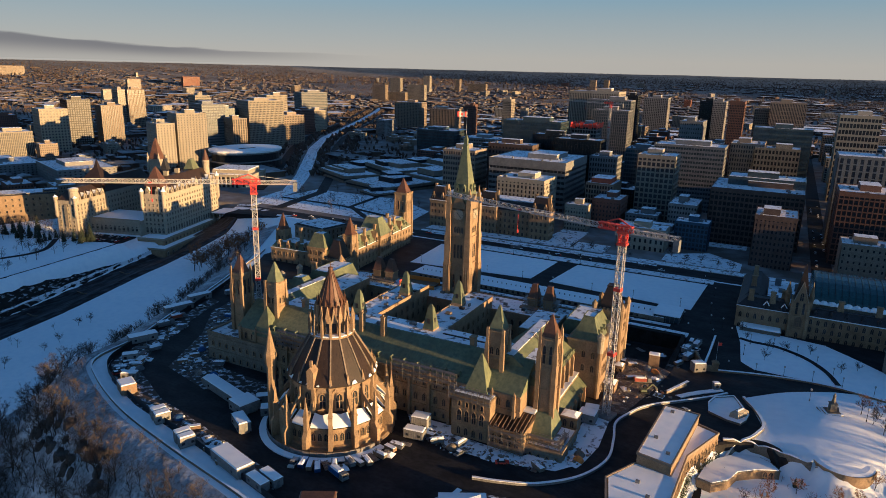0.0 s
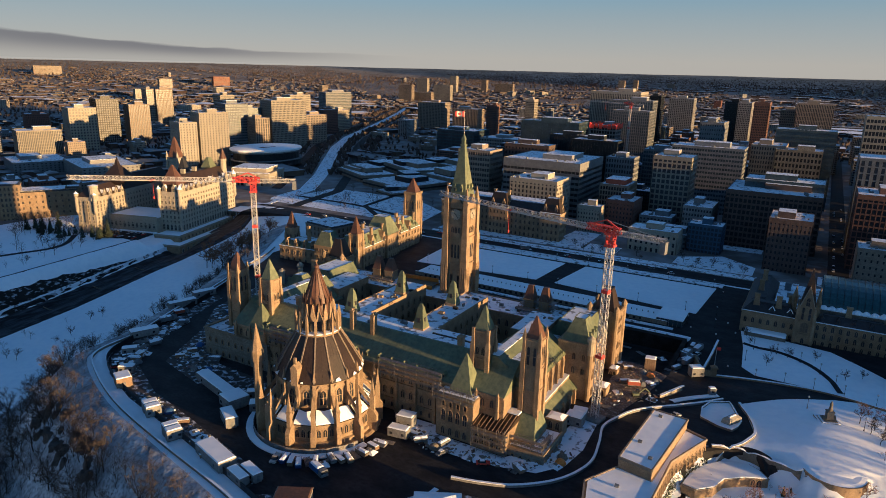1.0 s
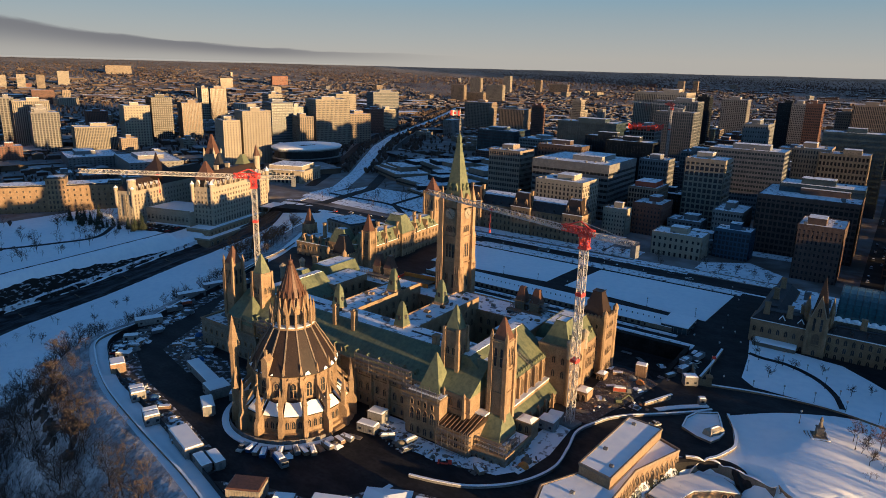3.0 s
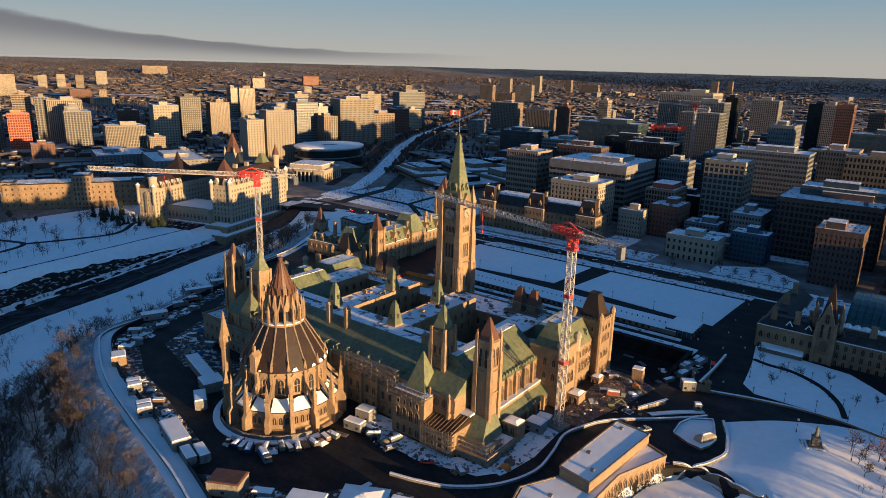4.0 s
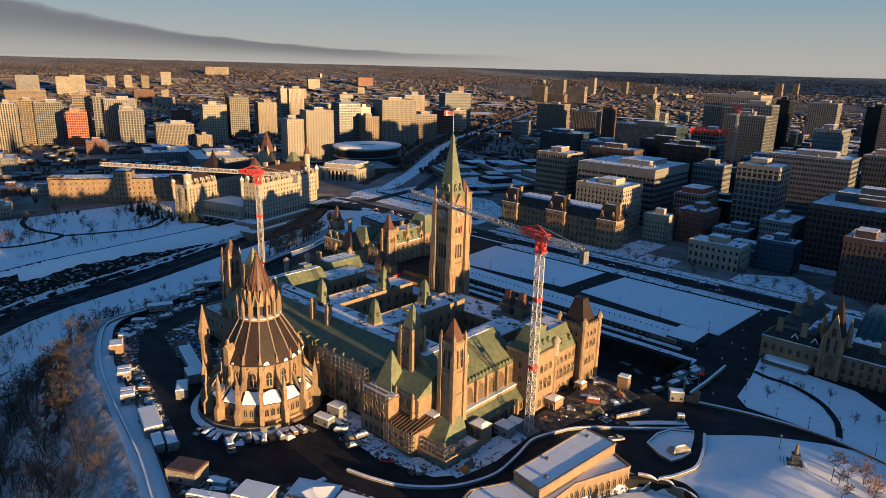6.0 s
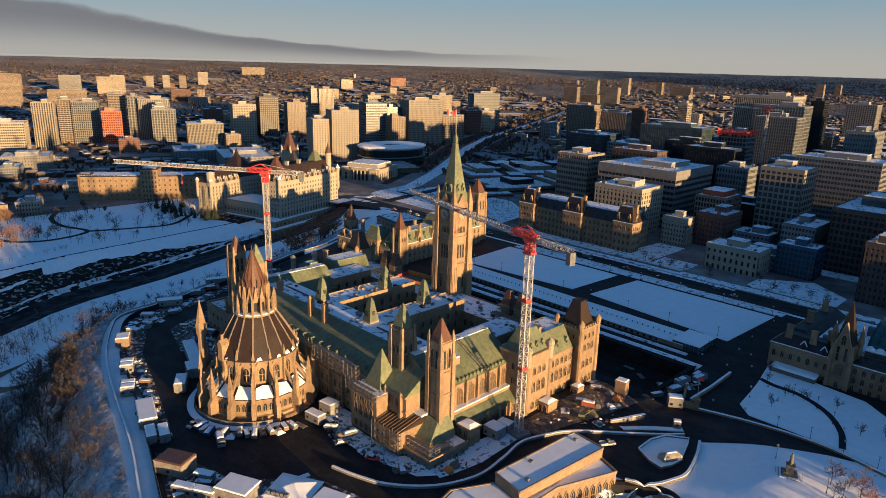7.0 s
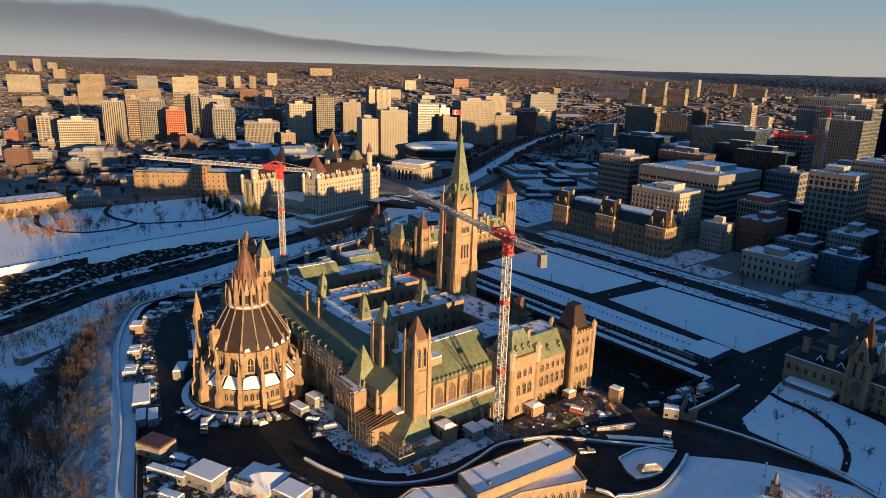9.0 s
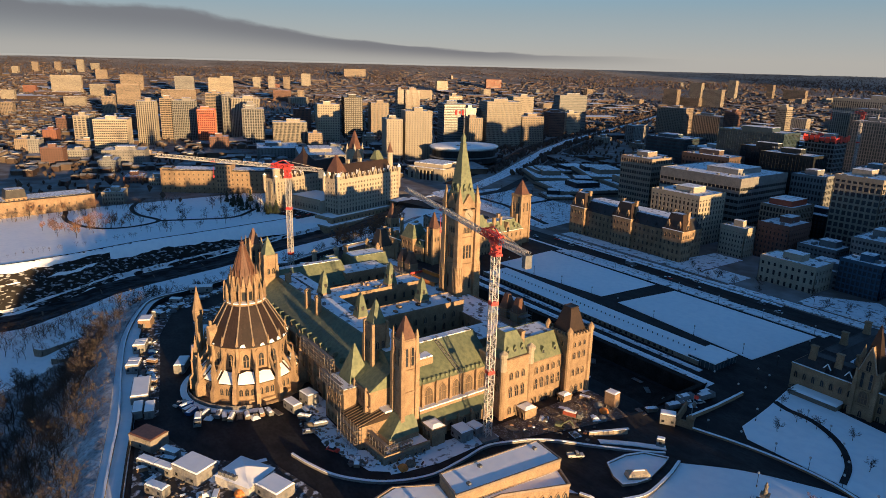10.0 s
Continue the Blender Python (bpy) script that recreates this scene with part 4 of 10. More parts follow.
for rz, dx, dy in ((NORTH, 0, -1), (WEST, 1, 0), (SOUTH, 0, 1), (EAST, -1, 0)):
    for k in (-1.7, 0, 1.7):
        ox, oy = (k, 0) if dx == 0 else (0, k)
        window_at(shaft, W_SLIT, dx * (T + 0.02) + ox, dy * (T + 0.02) + oy, 36.5, rz)
        window_at(shaft, W_MID, dx * (T + 0.02) + ox, dy * (T + 0.02) + oy, 48.5, rz)
    for k in (-2.7, -0.9, 0.9, 2.7):
        pl = Mesh().place(pose(dx * T, dy * T, 0, 0, 0, rz))
        pl.box(k - 0.28, -0.55, 2, k + 0.28, 0, 15.4).box(k - 0.4, -0.7, 15.4, k + 0.4, 0, 16.2).box(k - 0.4, -0.7, 1.2, k + 0.4, 0, 2)
        part("pilaster", pl, M["stone_pale"], shaft)
    for k in (-1.9, 1.9):
        ox, oy = (k, 0) if dx == 0 else (0, k)
        window_at(shaft, W_SLIT, dx * (T + 0.02) + ox, dy * (T + 0.02) + oy, 22, rz)
    m = pose(dx * (T + 0.1), dy * (T + 0.1), 0, 0, 0, rz)
    gb = Mesh().place(m)
    gb.box(-3.4, -0.5, 52.5, 3.4, 0, 61.5)
    gb.add([(-3.6, -0.6, 61.5), (3.6, -0.6, 61.5), (0, -0.6, 66.5), (-3.6, 1.5, 61.5), (3.6, 1.5, 61.5), (0, 1.5, 66.5)], [(0, 1, 2), (0, 2, 5, 3), (1, 4, 5, 2), (3, 5, 4)])
    gable = part("clock_gable", gb, STONE, pt)
    fc = Mesh().place(m @ pose(0, -0.55, 57.2, 90, 0, 0))
    fc.cyl(0, 0, 0, 0.15, 2.5, None, 28)
    dial = part("clock_dial", fc, M["stone_pale"], gable, "pale round clock dial")
    hd = Mesh().place(m @ pose(0, -0.72, 57.2))
    hd.beam((0, 0, 0), (-0.9, 0, 0.9), 0.28).beam((0, 0, 0), (1.3, 0, -1.5), 0.2)
    for k in range(12):
        a = k * math.pi / 6
        hd.beam((2.0 * math.sin(a), 0, 2.0 * math.cos(a)), (2.35 * math.sin(a), 0, 2.35 * math.cos(a)), 0.16)
    part("clock_pointer", hd, M["black"], dial)
sp = Mesh()
sp.frustum((-T, -T, T, T), 62, (-3.5, -3.5, 3.5, 3.5), 69)
sp.frustum((-3.5, -3.5, 3.5, 3.5), 69, (-0.9, -0.9, 0.9, 0.9), 88)
sp.cbox(0, 0, 88, 2.3, 2.3, 0.6).cbox(0, 0, 88.6, 1.5, 1.5, 2.0).pyr(0, 0, 90.6, 1.9, 1.9, 3)
spire = part("spire", sp, GREEN, pt)
for rz, dx, dy in ((NORTH, 0, -1), (WEST, 1, 0), (SOUTH, 0, 1), (EAST, -1, 0)):
    for k in (-1.6, 1.6):
        ox, oy = (k, 0) if dx == 0 else (0, k)
        dormer(spire, dx * 4.1 + ox, dy * 4.1 + oy, 67.5, rz, GREEN, 1.3, 3.0, 1.6)
fl = Mesh().cyl(0, 0, 93, 104, 0.12, 0.06, 6)
pole = part("flagpole", fl, M["white_paint"], spire)
fg = Mesh()
fw = Matrix.Translation((0, 0, 100.8)) @ pose(0, 0, 0, 0, 0, -150)
for a, b, nm, c in ((0, 1.1, "flag_red", "red_paint"), (1.1, 3.3, "flag_white", "white_paint"), (3.3, 4.4, "flag_red", "red_paint")):
    fg = Mesh().place(fw)
    n = 4
    for i in range(n):
        xa, xb = a + (b - a) * i / n, a + (b - a) * (i + 1) / n
        ya, yb = 0.25 * math.sin(xa * 2), 0.25 * math.sin(xb * 2)
        fg.add([(xa, ya, 0), (xb, yb, 0), (xb, yb, 2.2), (xa, ya, 2.2), (xa, ya + .03, 0), (xb, yb + .03, 0), (xb, yb + .03, 2.2), (xa, ya + .03, 2.2)], [(0, 1, 2, 3), (7, 6, 5, 4)])
    part(nm, fg, M[c], pole)
fg = Mesh().place(fw).box(1.8, -0.12, 0.6, 2.6, 0.12, 1.6)
part("flag_leaf", fg, M["red_paint"], pole)

# The round library behind the main building.
lib = thing("library", 0, -102, 0, 0, "round gothic sandstone library with a conical brown copper roof and lantern", "building")
NS = 16
me = Mesh().ring(0, 0, [(18.6, -3), (18.6, 7.2), (19.0, 7.4), (19.0, 8.0), (18.3, 8.1)], NS, 11.25)
lower = part("lower_wall", me, STONE, lib)
part("plinth", Mesh().ring(0, 0, [(21.6, -3), (21.6, 0.2), (20.6, 0.6), (19.3, 0.6), (19.3, 1.6), (18.6, 1.8)], 32), STONE, lower)
part("lean_to_roof", Mesh().ring(0, 0, [(19.2, 7.9), (14.2, 11.6)], NS, 11.25), M["copper_brown"], lower)
me = Mesh().ring(0, 0, [(14.0, 8), (14.0, 19.6), (14.6, 19.9), (14.6, 20.8), (14.2, 21)], NS, 11.25)
upper = part("upper_wall", me, STONE, lib)
rf = Mesh().ring(0, 0, [(15.3, 20.6), (15.3, 21.0), (11.0, 28.4), (7.2, 34.6)], NS, 11.25)
cone = part("main_roof", rf, M["copper_brown"], lib)
ribs = Mesh()
for i in range(NS):
    a = radians(11.25 + 22.5 * i)
    c, s_ = math.cos(a), math.sin(a)
    ribs.beam((15.3 * c, 15.3 * s_, 21.1), (11.0 * c, 11.0 * s_, 28.5), 0.45, 0.4).beam((11.0 * c, 11.0 * s_, 28.5), (7.2 * c, 7.2 * s_, 34.7), 0.45, 0.4)
part("roof_ribs", ribs, M["tan"], cone, "pale rolled ribs")
sm = Mesh()
for i in range(NS):
    for k in (1, 2, 3):
        A0, A1 = radians(11.25 + 22.5 * i), radians(11.25 + 22.5 * (i + 1))
        t = k / 4
        pa = Vector((15.3 * math.cos(A0), 15.3 * math.sin(A0), 21.03)).lerp(Vector((15.3 * math.cos(A1), 15.3 * math.sin(A1), 21.03)), t)
        pb = Vector((7.2 * math.cos(A0), 7.2 * math.sin(A0), 34.63)).lerp(Vector((7.2 * math.cos(A1), 7.2 * math.sin(A1), 34.63)), t)
        pm = Vector((11 * math.cos(A0), 11 * math.sin(A0), 28.43)).lerp(Vector((11 * math.cos(A1), 11 * math.sin(A1), 28.43)), t)
        sm.beam(pa, pm, 0.05).beam(pm, pb, 0.05)
part("roof_seams", sm, M["copper_brown"], cone)
lantern = part("lantern", Mesh().ring(0, 0, [(7.6, 34.2), (7.6, 35.2), (5.3, 35.3), (4.9, 42.5)], NS, 11.25), STONE, lib)
part("lantern_ledge", Mesh().ring(0, 0, [(7.75, 34.9), (7.75, 35.2), (6.2, 35.4)], NS, 11.25), M["roofsnow"], lantern, "ledge with snow")
for i in range(NS):
    m = pose(0, 0, 0, 0, 0, 22.5 * i)
    g = Mesh().place(m)
    g.add([(-1.05, -5.9, 39.2), (1.05, -5.9, 39.2), (0, -5.6, 44.8), (-1.05, -3.6, 40.6), (1.05, -3.6, 40.6), (0, -3.6, 44.8)], [(0, 1, 2), (0, 2, 5, 3), (1, 4, 5, 2), (3, 5, 4), (0, 3, 4, 1)])
    g.box(-1.05, -5.9, 35.4, -0.78, -5.0, 39.3).box(0.78, -5.9, 35.4, 1.05, -5.0, 39.3)
    gab = part("lantern_gable", g, STONE, lantern)
    w = placed("lantern_window", W_TALL[1], gab, m @ pose(0, -5.35, 35.7, 0, 0, 0))
    f = Mesh().place(pose(0, 0, 0, 0, 0, 22.5 * i + 11.25))
    f.cbox(0, -7.4, 34.8, 0.7, 0.9, 5.0).pyr(0, -7.4, 39.8, 0.7, 0.9, 2.8)
    f.add([(-0.15, -7.2, 37.5), (0.15, -7.2, 37.5), (0.15, -5.6, 40.5), (-0.15, -5.6, 40.5), (-0.15, -7.2, 36.9), (0.15, -7.2, 36.9), (0.15, -5.6, 39.6), (-0.15, -5.6, 39.6)], [(0, 1, 2, 3), (4, 7, 6, 5), (0, 3, 7, 4), (1, 5, 6, 2)])
    part("lantern_pinnacle", f, STONE, lantern)
sp = Mesh().ring(0, 0, [(5.2, 41.0), (4.5, 45.2), (0.55, 56.2), (0.8, 56.5), (0.8, 57), (0.15, 57.3), (0.05, 59.2)], NS, 11.25)
lspire = part("lantern_spire", sp, M["copper_red"], lib)
rb = Mesh()
for i in range(NS):
    a = radians(11.25 + 22.5 * i)
    rb.beam((4.55 * math.cos(a), 4.55 * math.sin(a), 45.2), (0.55 * math.cos(a), 0.55 * math.sin(a), 56.3), 0.22)
    rb.pyr(4.75 * math.cos(a), 4.75 * math.sin(a), 44.4, 0.6, 0.6, 3.4)
part("spire_ribs", rb, M["copper_red"], lspire)
for i in range(NS):
    rz = 22.5 * i
    m = pose(0, 0, 0, 0, 0, rz)
    for k in (-2.1, 0, 2.1):
        w = placed("window", W_MID[0], lower, m @ pose(k, -18.28, 3.4))
        placed("pane", W_MID[1], w, Matrix.Identity(4))
    w = placed("window", W_TALL[0], upper, m @ pose(0, -13.75, 12.6) @ Matrix.Diagonal((1.35, 1, 1.25, 1)))
    placed("pane", W_TALL[1], w, Matrix.Identity(4))
    ga = Mesh().place(m)
    ga.add([(-2.5, -13.9, 18.4), (2.5, -13.9, 18.4), (0, -13.9, 21.0), (-2.5, -14.25, 18.4), (2.5, -14.25, 18.4), (0, -14.25, 21.0)], [(3, 4, 5), (3, 5, 2, 0), (4, 1, 2, 5)])
    part("blind_gable", ga, STONE, upper)
    m2 = pose(0, 0, 0, 0, 0, rz + 11.25)
    b = Mesh().place(m2)
    b.box(-0.75, -22.0, -3, 0.75, -18.2, 6.0)
    b.add([(-0.75, -22.0, 6), (0.75, -22.0, 6), (0.75, -20.6, 8), (-0.75, -20.6, 8), (-0.75, -18.2, 6), (0.75, -18.2, 6), (0.75, -18.2, 9), (-0.75, -18.2, 9)], [(0, 1, 2, 3), (3, 2, 6, 7), (0, 3, 7, 4), (1, 5, 6, 2)])
    b.box(-0.6, -21.0, 5.5, 0.6, -19.4, 13.0)
    b.box(-0.75, -21.15, 12.7, 0.75, -19.25, 13.2)
    b.pyr(0, -20.2, 13.2, 1.25, 1.4, 6.4)
    b.add([(-0.35, -19.5, 10.8), (0.35, -19.5, 10.8), (0.35, -14.0, 17.6), (-0.35, -14.0, 17.6), (-0.35, -19.5, 9.4), (0.35, -19.5, 9.4), (0.35, -14.0, 15.4), (-0.35, -14.0, 15.4)], [(0, 1, 2, 3), (4, 7, 6, 5), (0, 3, 7, 4), (1, 5, 6, 2)])
    part("flying_buttress", b, STONE, lib)
    u = Mesh().place(m2)
    u.box(-0.55, -15.0, 8, 0.55, -13.9, 21.4).pyr(0, -14.5, 21.4, 1.1, 1.1, 3.6)
    part("pinnacle", u, STONE, upper)
for k in (14,):
    m = pose(0, 0, 0, 0, 0, 22.5 * k + 22.5)
    g = Mesh().place(m)
    g.box(-2.2, -19.6, -1, 2.2, -17, 8.5)
    g.add([(-2.4, -19.7, 8.4), (2.4, -19.7, 8.4), (0, -19.7, 12.8), (-2.4, -14, 8.4), (2.4, -14, 8.4), (0, -14, 12.8)], [(0, 1, 2), (0, 2, 5, 3), (1, 4, 5, 2)])
    part("gabled_bay", g, STONE, lower)
part("stair_turret", Mesh().place(pose(0, 0, 0)).ring(-15.2, -13.8, [(1.5, -2), (1.5, 23.6), (1.9, 24.4), (2.1, 27.8), (1.8, 28.6), (0.1, 37.6)], 8), STONE, lib)
part("roof_stair_housing", Mesh().place(pose(0, 0, 0, 0, 0, 9)).box(-1.2, -15.6, 20, 1.2, -12.5, 26).gable(-1.4, -15.8, 1.4, -12.4, 26, 1.6, "y").cbox(0, -14.5, 27, 0.8, 0.8, 2.6), STONE, lib)
sn = Mesh()
rr = random.Random(4)
for i in range(NS):
    for k in range(2):
        if rr.random() < 0.6:
            a = 22.5 * i - 90 + rr.uniform(-8, 8)
            L = rr.uniform(0.4, 1.5)
            up = rr.uniform(0.5, 1.4)
            sn = Mesh().place(pose(0, 0, 0, 0, 0, a))
            e0, e1, z0_ = -L, L * rr.uniform(0.5, 1.0), 21.05
            sn.add([(15.25, e0, z0_), (15.25, e1, z0_), (15.25 - up * 0.58, e1 * 0.5, z0_ + up), (15.25 - up * 0.45, e0 * 0.6, z0_ + up * 0.7), (15.35, e0 * 0.9, z0_ + 0.35), (15.35, e1 * 0.8, z0_ + 0.4), (15.35 - up * 0.45, e1 * 0.4, z0_ + up), (15.35 - up * 0.35, e0 * 0.5, z0_ + up * 0.8)],
                   [(0, 1, 5, 4), (1, 2, 6, 5), (2, 3, 7, 6), (3, 0, 4, 7), (4, 5, 6, 7)])
            part("snow_patch", sn, M["snow"], cone, "clump of snow on the eave")
for i in range(NS):
    a0, a1 = 22.5 * i - 9.5, 22.5 * i + 9.5
    vs = []
    for a in (a0, (a0 + a1) / 2, a1):
        c, s_ = math.cos(radians(a) - math.pi / 2), math.sin(radians(a) - math.pi / 2)
        q = 0.981 if a == (a0 + a1) / 2 else 0.995
        r2 = rr.uniform(14.9, 15.9)
        vs += [(19.0 * q * c, 19.0 * q * s_, 8.15), (19.0 * q * c, 19.0 * q * s_, 8.55), (r2 * c, r2 * s_, 8.5 + (19.2 - r2) * 0.74)]
    sn = Mesh().add(vs, [(0, 3, 4, 1), (1, 4, 5, 2), (3, 6, 7, 4), (4, 7, 8, 5), (0, 1, 2), (6, 8, 7)])
    part("roof_snow", sn, M["snow"], lower, "snow lying on the lean-to roof")

# ---- tower cranes ----
def lattice(me, p, q, w, step, bar=0.16, tri=False):
    """A braced square mast or jib from p to q."""
    p, q = Vector(p), Vector(q)
    a = (q - p).normalized()
    s = a.cross(Vector((0, 0, 1)))
    s = Vector((1, 0, 0)) if s.length < 1e-3 else s.normalized()
    u = s.cross(a).normalized()
    cs = [(-s - u), (s - u), u * 1.0] if tri else [(-s - u), (s - u), (s + u), (-s + u)]
    cs = [c * w / 2 for c in cs]
    n = max(1, round((q - p).length / step))
    for c in cs:
        me.beam(p + c, q + c, bar)
    for i in range(n):
        t0, t1 = p.lerp(q, i / n), p.lerp(q, (i + 1) / n)
        for j in range(len(cs)):
            c, d = cs[j], cs[(j + 1) % len(cs)]
            me.beam(t0 + c, t1 + d, bar * 0.7) if i % 2 else me.beam(t0 + d, t1 + c, bar * 0.7)
            me.beam(t0 + c, t0 + d, bar * 0.6)


def tower_crane(x, y, z0, zj, ang, jib, counter, label, rise=0.02):
    c = thing("tower_crane", x, y, z0, ang, label, "crane", "tower cranes")
    part("base", Mesh().cbox(0, 0, -0.5, 6, 6, 1.6), M["concrete"], c)
    m = Mesh()
    lattice(m, (0, 0, 1), (0, 0, zj - z0 - 4), 2.1, 2.1, 0.24)
    part("mast", m, M["white_paint"], c)
    H = zj - z0
    m = Mesh()
    lattice(m, (0, 0, H - 4), (0, 0, H + 1.5), 2.3, 1.4, 0.34)
    m.cbox(0, 0, H - 4.3, 3.2, 3.2, 0.7).cbox(0, 0, H - 0.2, 3.4, 3.4, 0.9)
    lattice(m, (-3, 0, H + 1.4), (9, 0, H + 1.6), 2.0, 1.6, 0.3)
    m.beam((-3, 0, H + 2), (2, 0, H + 4.6), 0.4).beam((2, 0, H + 4.6), (9, 0, H + 2), 0.4)
    part("slewing_head", m, M["red_paint"], c, "red slewing head")
    m = Mesh().box(1.4, -2.6, H - 1.6, 3.4, -1.2, H + 0.8)
    cabin = part("cabin", m, M["white_paint"], c)
    part("cabin_window", Mesh().box(3.41, -2.5, H - 0.8, 3.46, -1.3, H + 0.5), M["glass"], cabin)
    m = Mesh()
    lattice(m, (8, 0, H + 1.4), (jib, 0, H + 1.4 + jib * rise), 1.7, 1.7, 0.2, True)
    part("jib", m, M["white_paint"], c, "white lattice jib")
    m = Mesh()
    lattice(m, (-2, 0, H + 0.9), (-counter, 0, H + 0.9), 1.6, 1.6, 0.18)
    m.beam((2, 0, H + 4.6), (-counter + 2, 0, H + 1.7), 0.14)
    part("counter_jib", m, M["white_paint"], c)
    part("counterweight", Mesh().box(-counter - 0.2, -1.1, H - 3.2, -counter + 1.6, 1.1, H + 0.8), M["greyconc"], c)
    m = Mesh().cbox(jib * 0.55, 0, H + 0.3 + jib * rise * 0.55, 1.6, 1.4, 0.6).beam((jib * 0.55, 0, H), (jib * 0.55, 0, H - 6), 0.1).cbox(jib * 0.55, 0, H - 7, 0.5, 0.5, 1.2)
    part("trolley", m, M["red_paint"], c)
    for k in (0.35, 0.7):
        part("mast_collar", Mesh().cbox(0, 0, H * k, 2.5, 2.5, 1.2), M["red_paint"], c)
    return c


tower_crane(-81.7, -49, 0, 69, math.degrees(math.atan2(-49.6, -60.3)), 78, 19, "white lattice tower crane with a red head beside the east wing")
tower_crane(83.4, -50, 0, 69, math.degrees(math.atan2(14.3, -73.5)), 76, 19, "white lattice tower crane with a red head beside the west wing", 0.03)

# ---- the other stone buildings ----
W_DORM = {}


def far_dormer(parent, x, y, z, rz, mat_name, w, h, d):
    """A dormer with its pane in one mesh."""
    key = (mat_name, w, h, d)
    if key not in W_DORM:
        me = Mesh().box(-w / 2, -0.1, 0, w / 2, d, h * 0.6).gable(-w / 2 - 0.2, -0.3, w / 2 + 0.2, d, h * 0.6, h * 0.55, "y")
        k = len(me.f)
        me.box(-w * 0.3, -0.16, h * 0.1, w * 0.3, -0.1, h * 0.55)
        da = me.data("dormer", M[mat_name])
        da.materials.append(M["glass"])
        for p in da.polygons:
            p.material_index = int(p.index >= k)
        W_DORM[key] = da
    placed("dormer", W_DORM[key], parent, pose(x, y, z, 0, 0, rz))


def stone_range(parent, x0, y0, x1, y1, z0, z1, z2, wall, roof_mat, rows=2, spacing=4.2, inset=3.5, sides="NWSE", dormers=True, wd=None, top=None, ins_y=None, name="range"):
    """A long stone range with rows of windows, a string course, a mansard roof and dormers."""
    r = part(name, Mesh().box(x0, y0, z0, x1, y1, z1).box(x0 - 0.3, y0 - 0.3, z1 - 0.7, x1 + 0.3, y1 + 0.3, z1), M[wall], parent)
    mansard(r, x0, y0, x1, y1, z1, z2, M[roof_mat], inset, top, ins_y=ins_y)
    fh = (z1 - z0 - 1.5) / rows
    data = wd or F_MID
    for side, p, q, rz in (("N", (x0, y0 - 0.03), (x1, y0 - 0.03), NORTH), ("W", (x1 + 0.03, y0), (x1 + 0.03, y1), WEST), ("S", (x1, y1 + 0.03), (x0, y1 + 0.03), SOUTH), ("E", (x0 - 0.03, y1), (x0 - 0.03, y0), EAST)):
        if side not in sides or side in "SE":
            continue
        L = math.hypot(q[0] - p[0], q[1] - p[1])
        n = max(1, int(L / spacing))
        for k in range(rows):
            window_row(r, data, p, q, n, z0 + 1.6 + k * fh, rz, 0.6)
        if dormers:
            m = max(1, n // 2)
            for i in range(m):
                t = (i + 0.5) / m
                a = radians(rz)
                far_dormer(r, p[0] + (q[0] - p[0]) * t - math.sin(a) * 0.9, p[1] + (q[1] - p[1]) * t + math.cos(a) * 0.9, z1 + 0.9, rz, roof_mat, 1.4, 2.2, 2.2)
    return r


def pavilion(parent, x, y, w, d, z0, z1, z2, wall, roof_mat, inset=None, rows=3, name="pavilion", top=None):
    p = part(name, Mesh().cbox(x, y, z0, w, d, z1 - z0).cbox(x, y, z1 - 0.8, w + 0.7, d + 0.7, 0.8), M[wall], parent)
    ins = inset if inset is not None else w * 0.3
    mansard(p, x - w / 2, y - d / 2, x + w / 2, y + d / 2, z1, z2, M[roof_mat], ins, top)
    n = max(1, int(w / 3.4))
    for k in range(rows):
        z = z0 + 1.4 + k * (z1 - z0 - 1.5) / rows
        window_row(p, F_MID, (x - w / 2, y - d / 2 - 0.03), (x + w / 2, y - d / 2 - 0.03), n, z, NORTH, 0.7)
        window_row(p, F_MID, (x + w / 2 + 0.03, y - d / 2), (x + w / 2 + 0.03, y + d / 2), n, z, WEST, 0.7)
    return p


# East block.
eb = thing("government_building", -104, 56, -4, 4, "gothic sandstone government block with green mansard roofs and turrets", "building")
stone_range(eb, -18, 4, 0, 86, -2, 13, 20, "stone", "copper_green", 3, 4.4, 4.5)
stone_range(eb, -60, 0, -8, 15, -2, 9.5, 13, "stone", "copper_green", 2, 4.4, 2.4)
pavilion(eb, -24, 5, 13, 13, -2, 14, 22, "stone", "copper_green", 3.2)
pavilion(eb, -9, 12, 14, 12, -2, 13.5, 20, "stone", "copper_green", 3.4)
pavilion(eb, -7, 44, 18, 16, -2, 16, 27, "stone", "copper_green", 4.5)
spire_tower(eb, -2, 4, 6.0, -2, 24, 35, M["copper_red"], "entrance_tower", False, True)
spire_tower(eb, -57, 10, 6.0, -2, 20, 31, M["copper_red"], "corner_tower", False, True)
swt = spire_tower(eb, -9, 92, 9.0, -2, 36, 47, M["copper_red"], "main_tower", False, True)
part("tower_balcony", Mesh().cbox(-9, 92, 35, 10.5, 10.5, 1.6), M["stone"], swt)
for cx, cy in ((-5, 15), (-14, 30), (-4, 60), (-12, 72), (-40, 6), (-26, 8)):
    part("chimney", Mesh().cbox(cx, cy, 13, 1.6, 2.2, 10).cbox(cx, cy, 23, 2.0, 2.6, 0.5), M["stone"], eb)
for gy in (20, 34, 56, 70):
    far_dormer(eb, 0.2, gy, 12.2, WEST, "stone", 3.2, 6.5, 4.0)
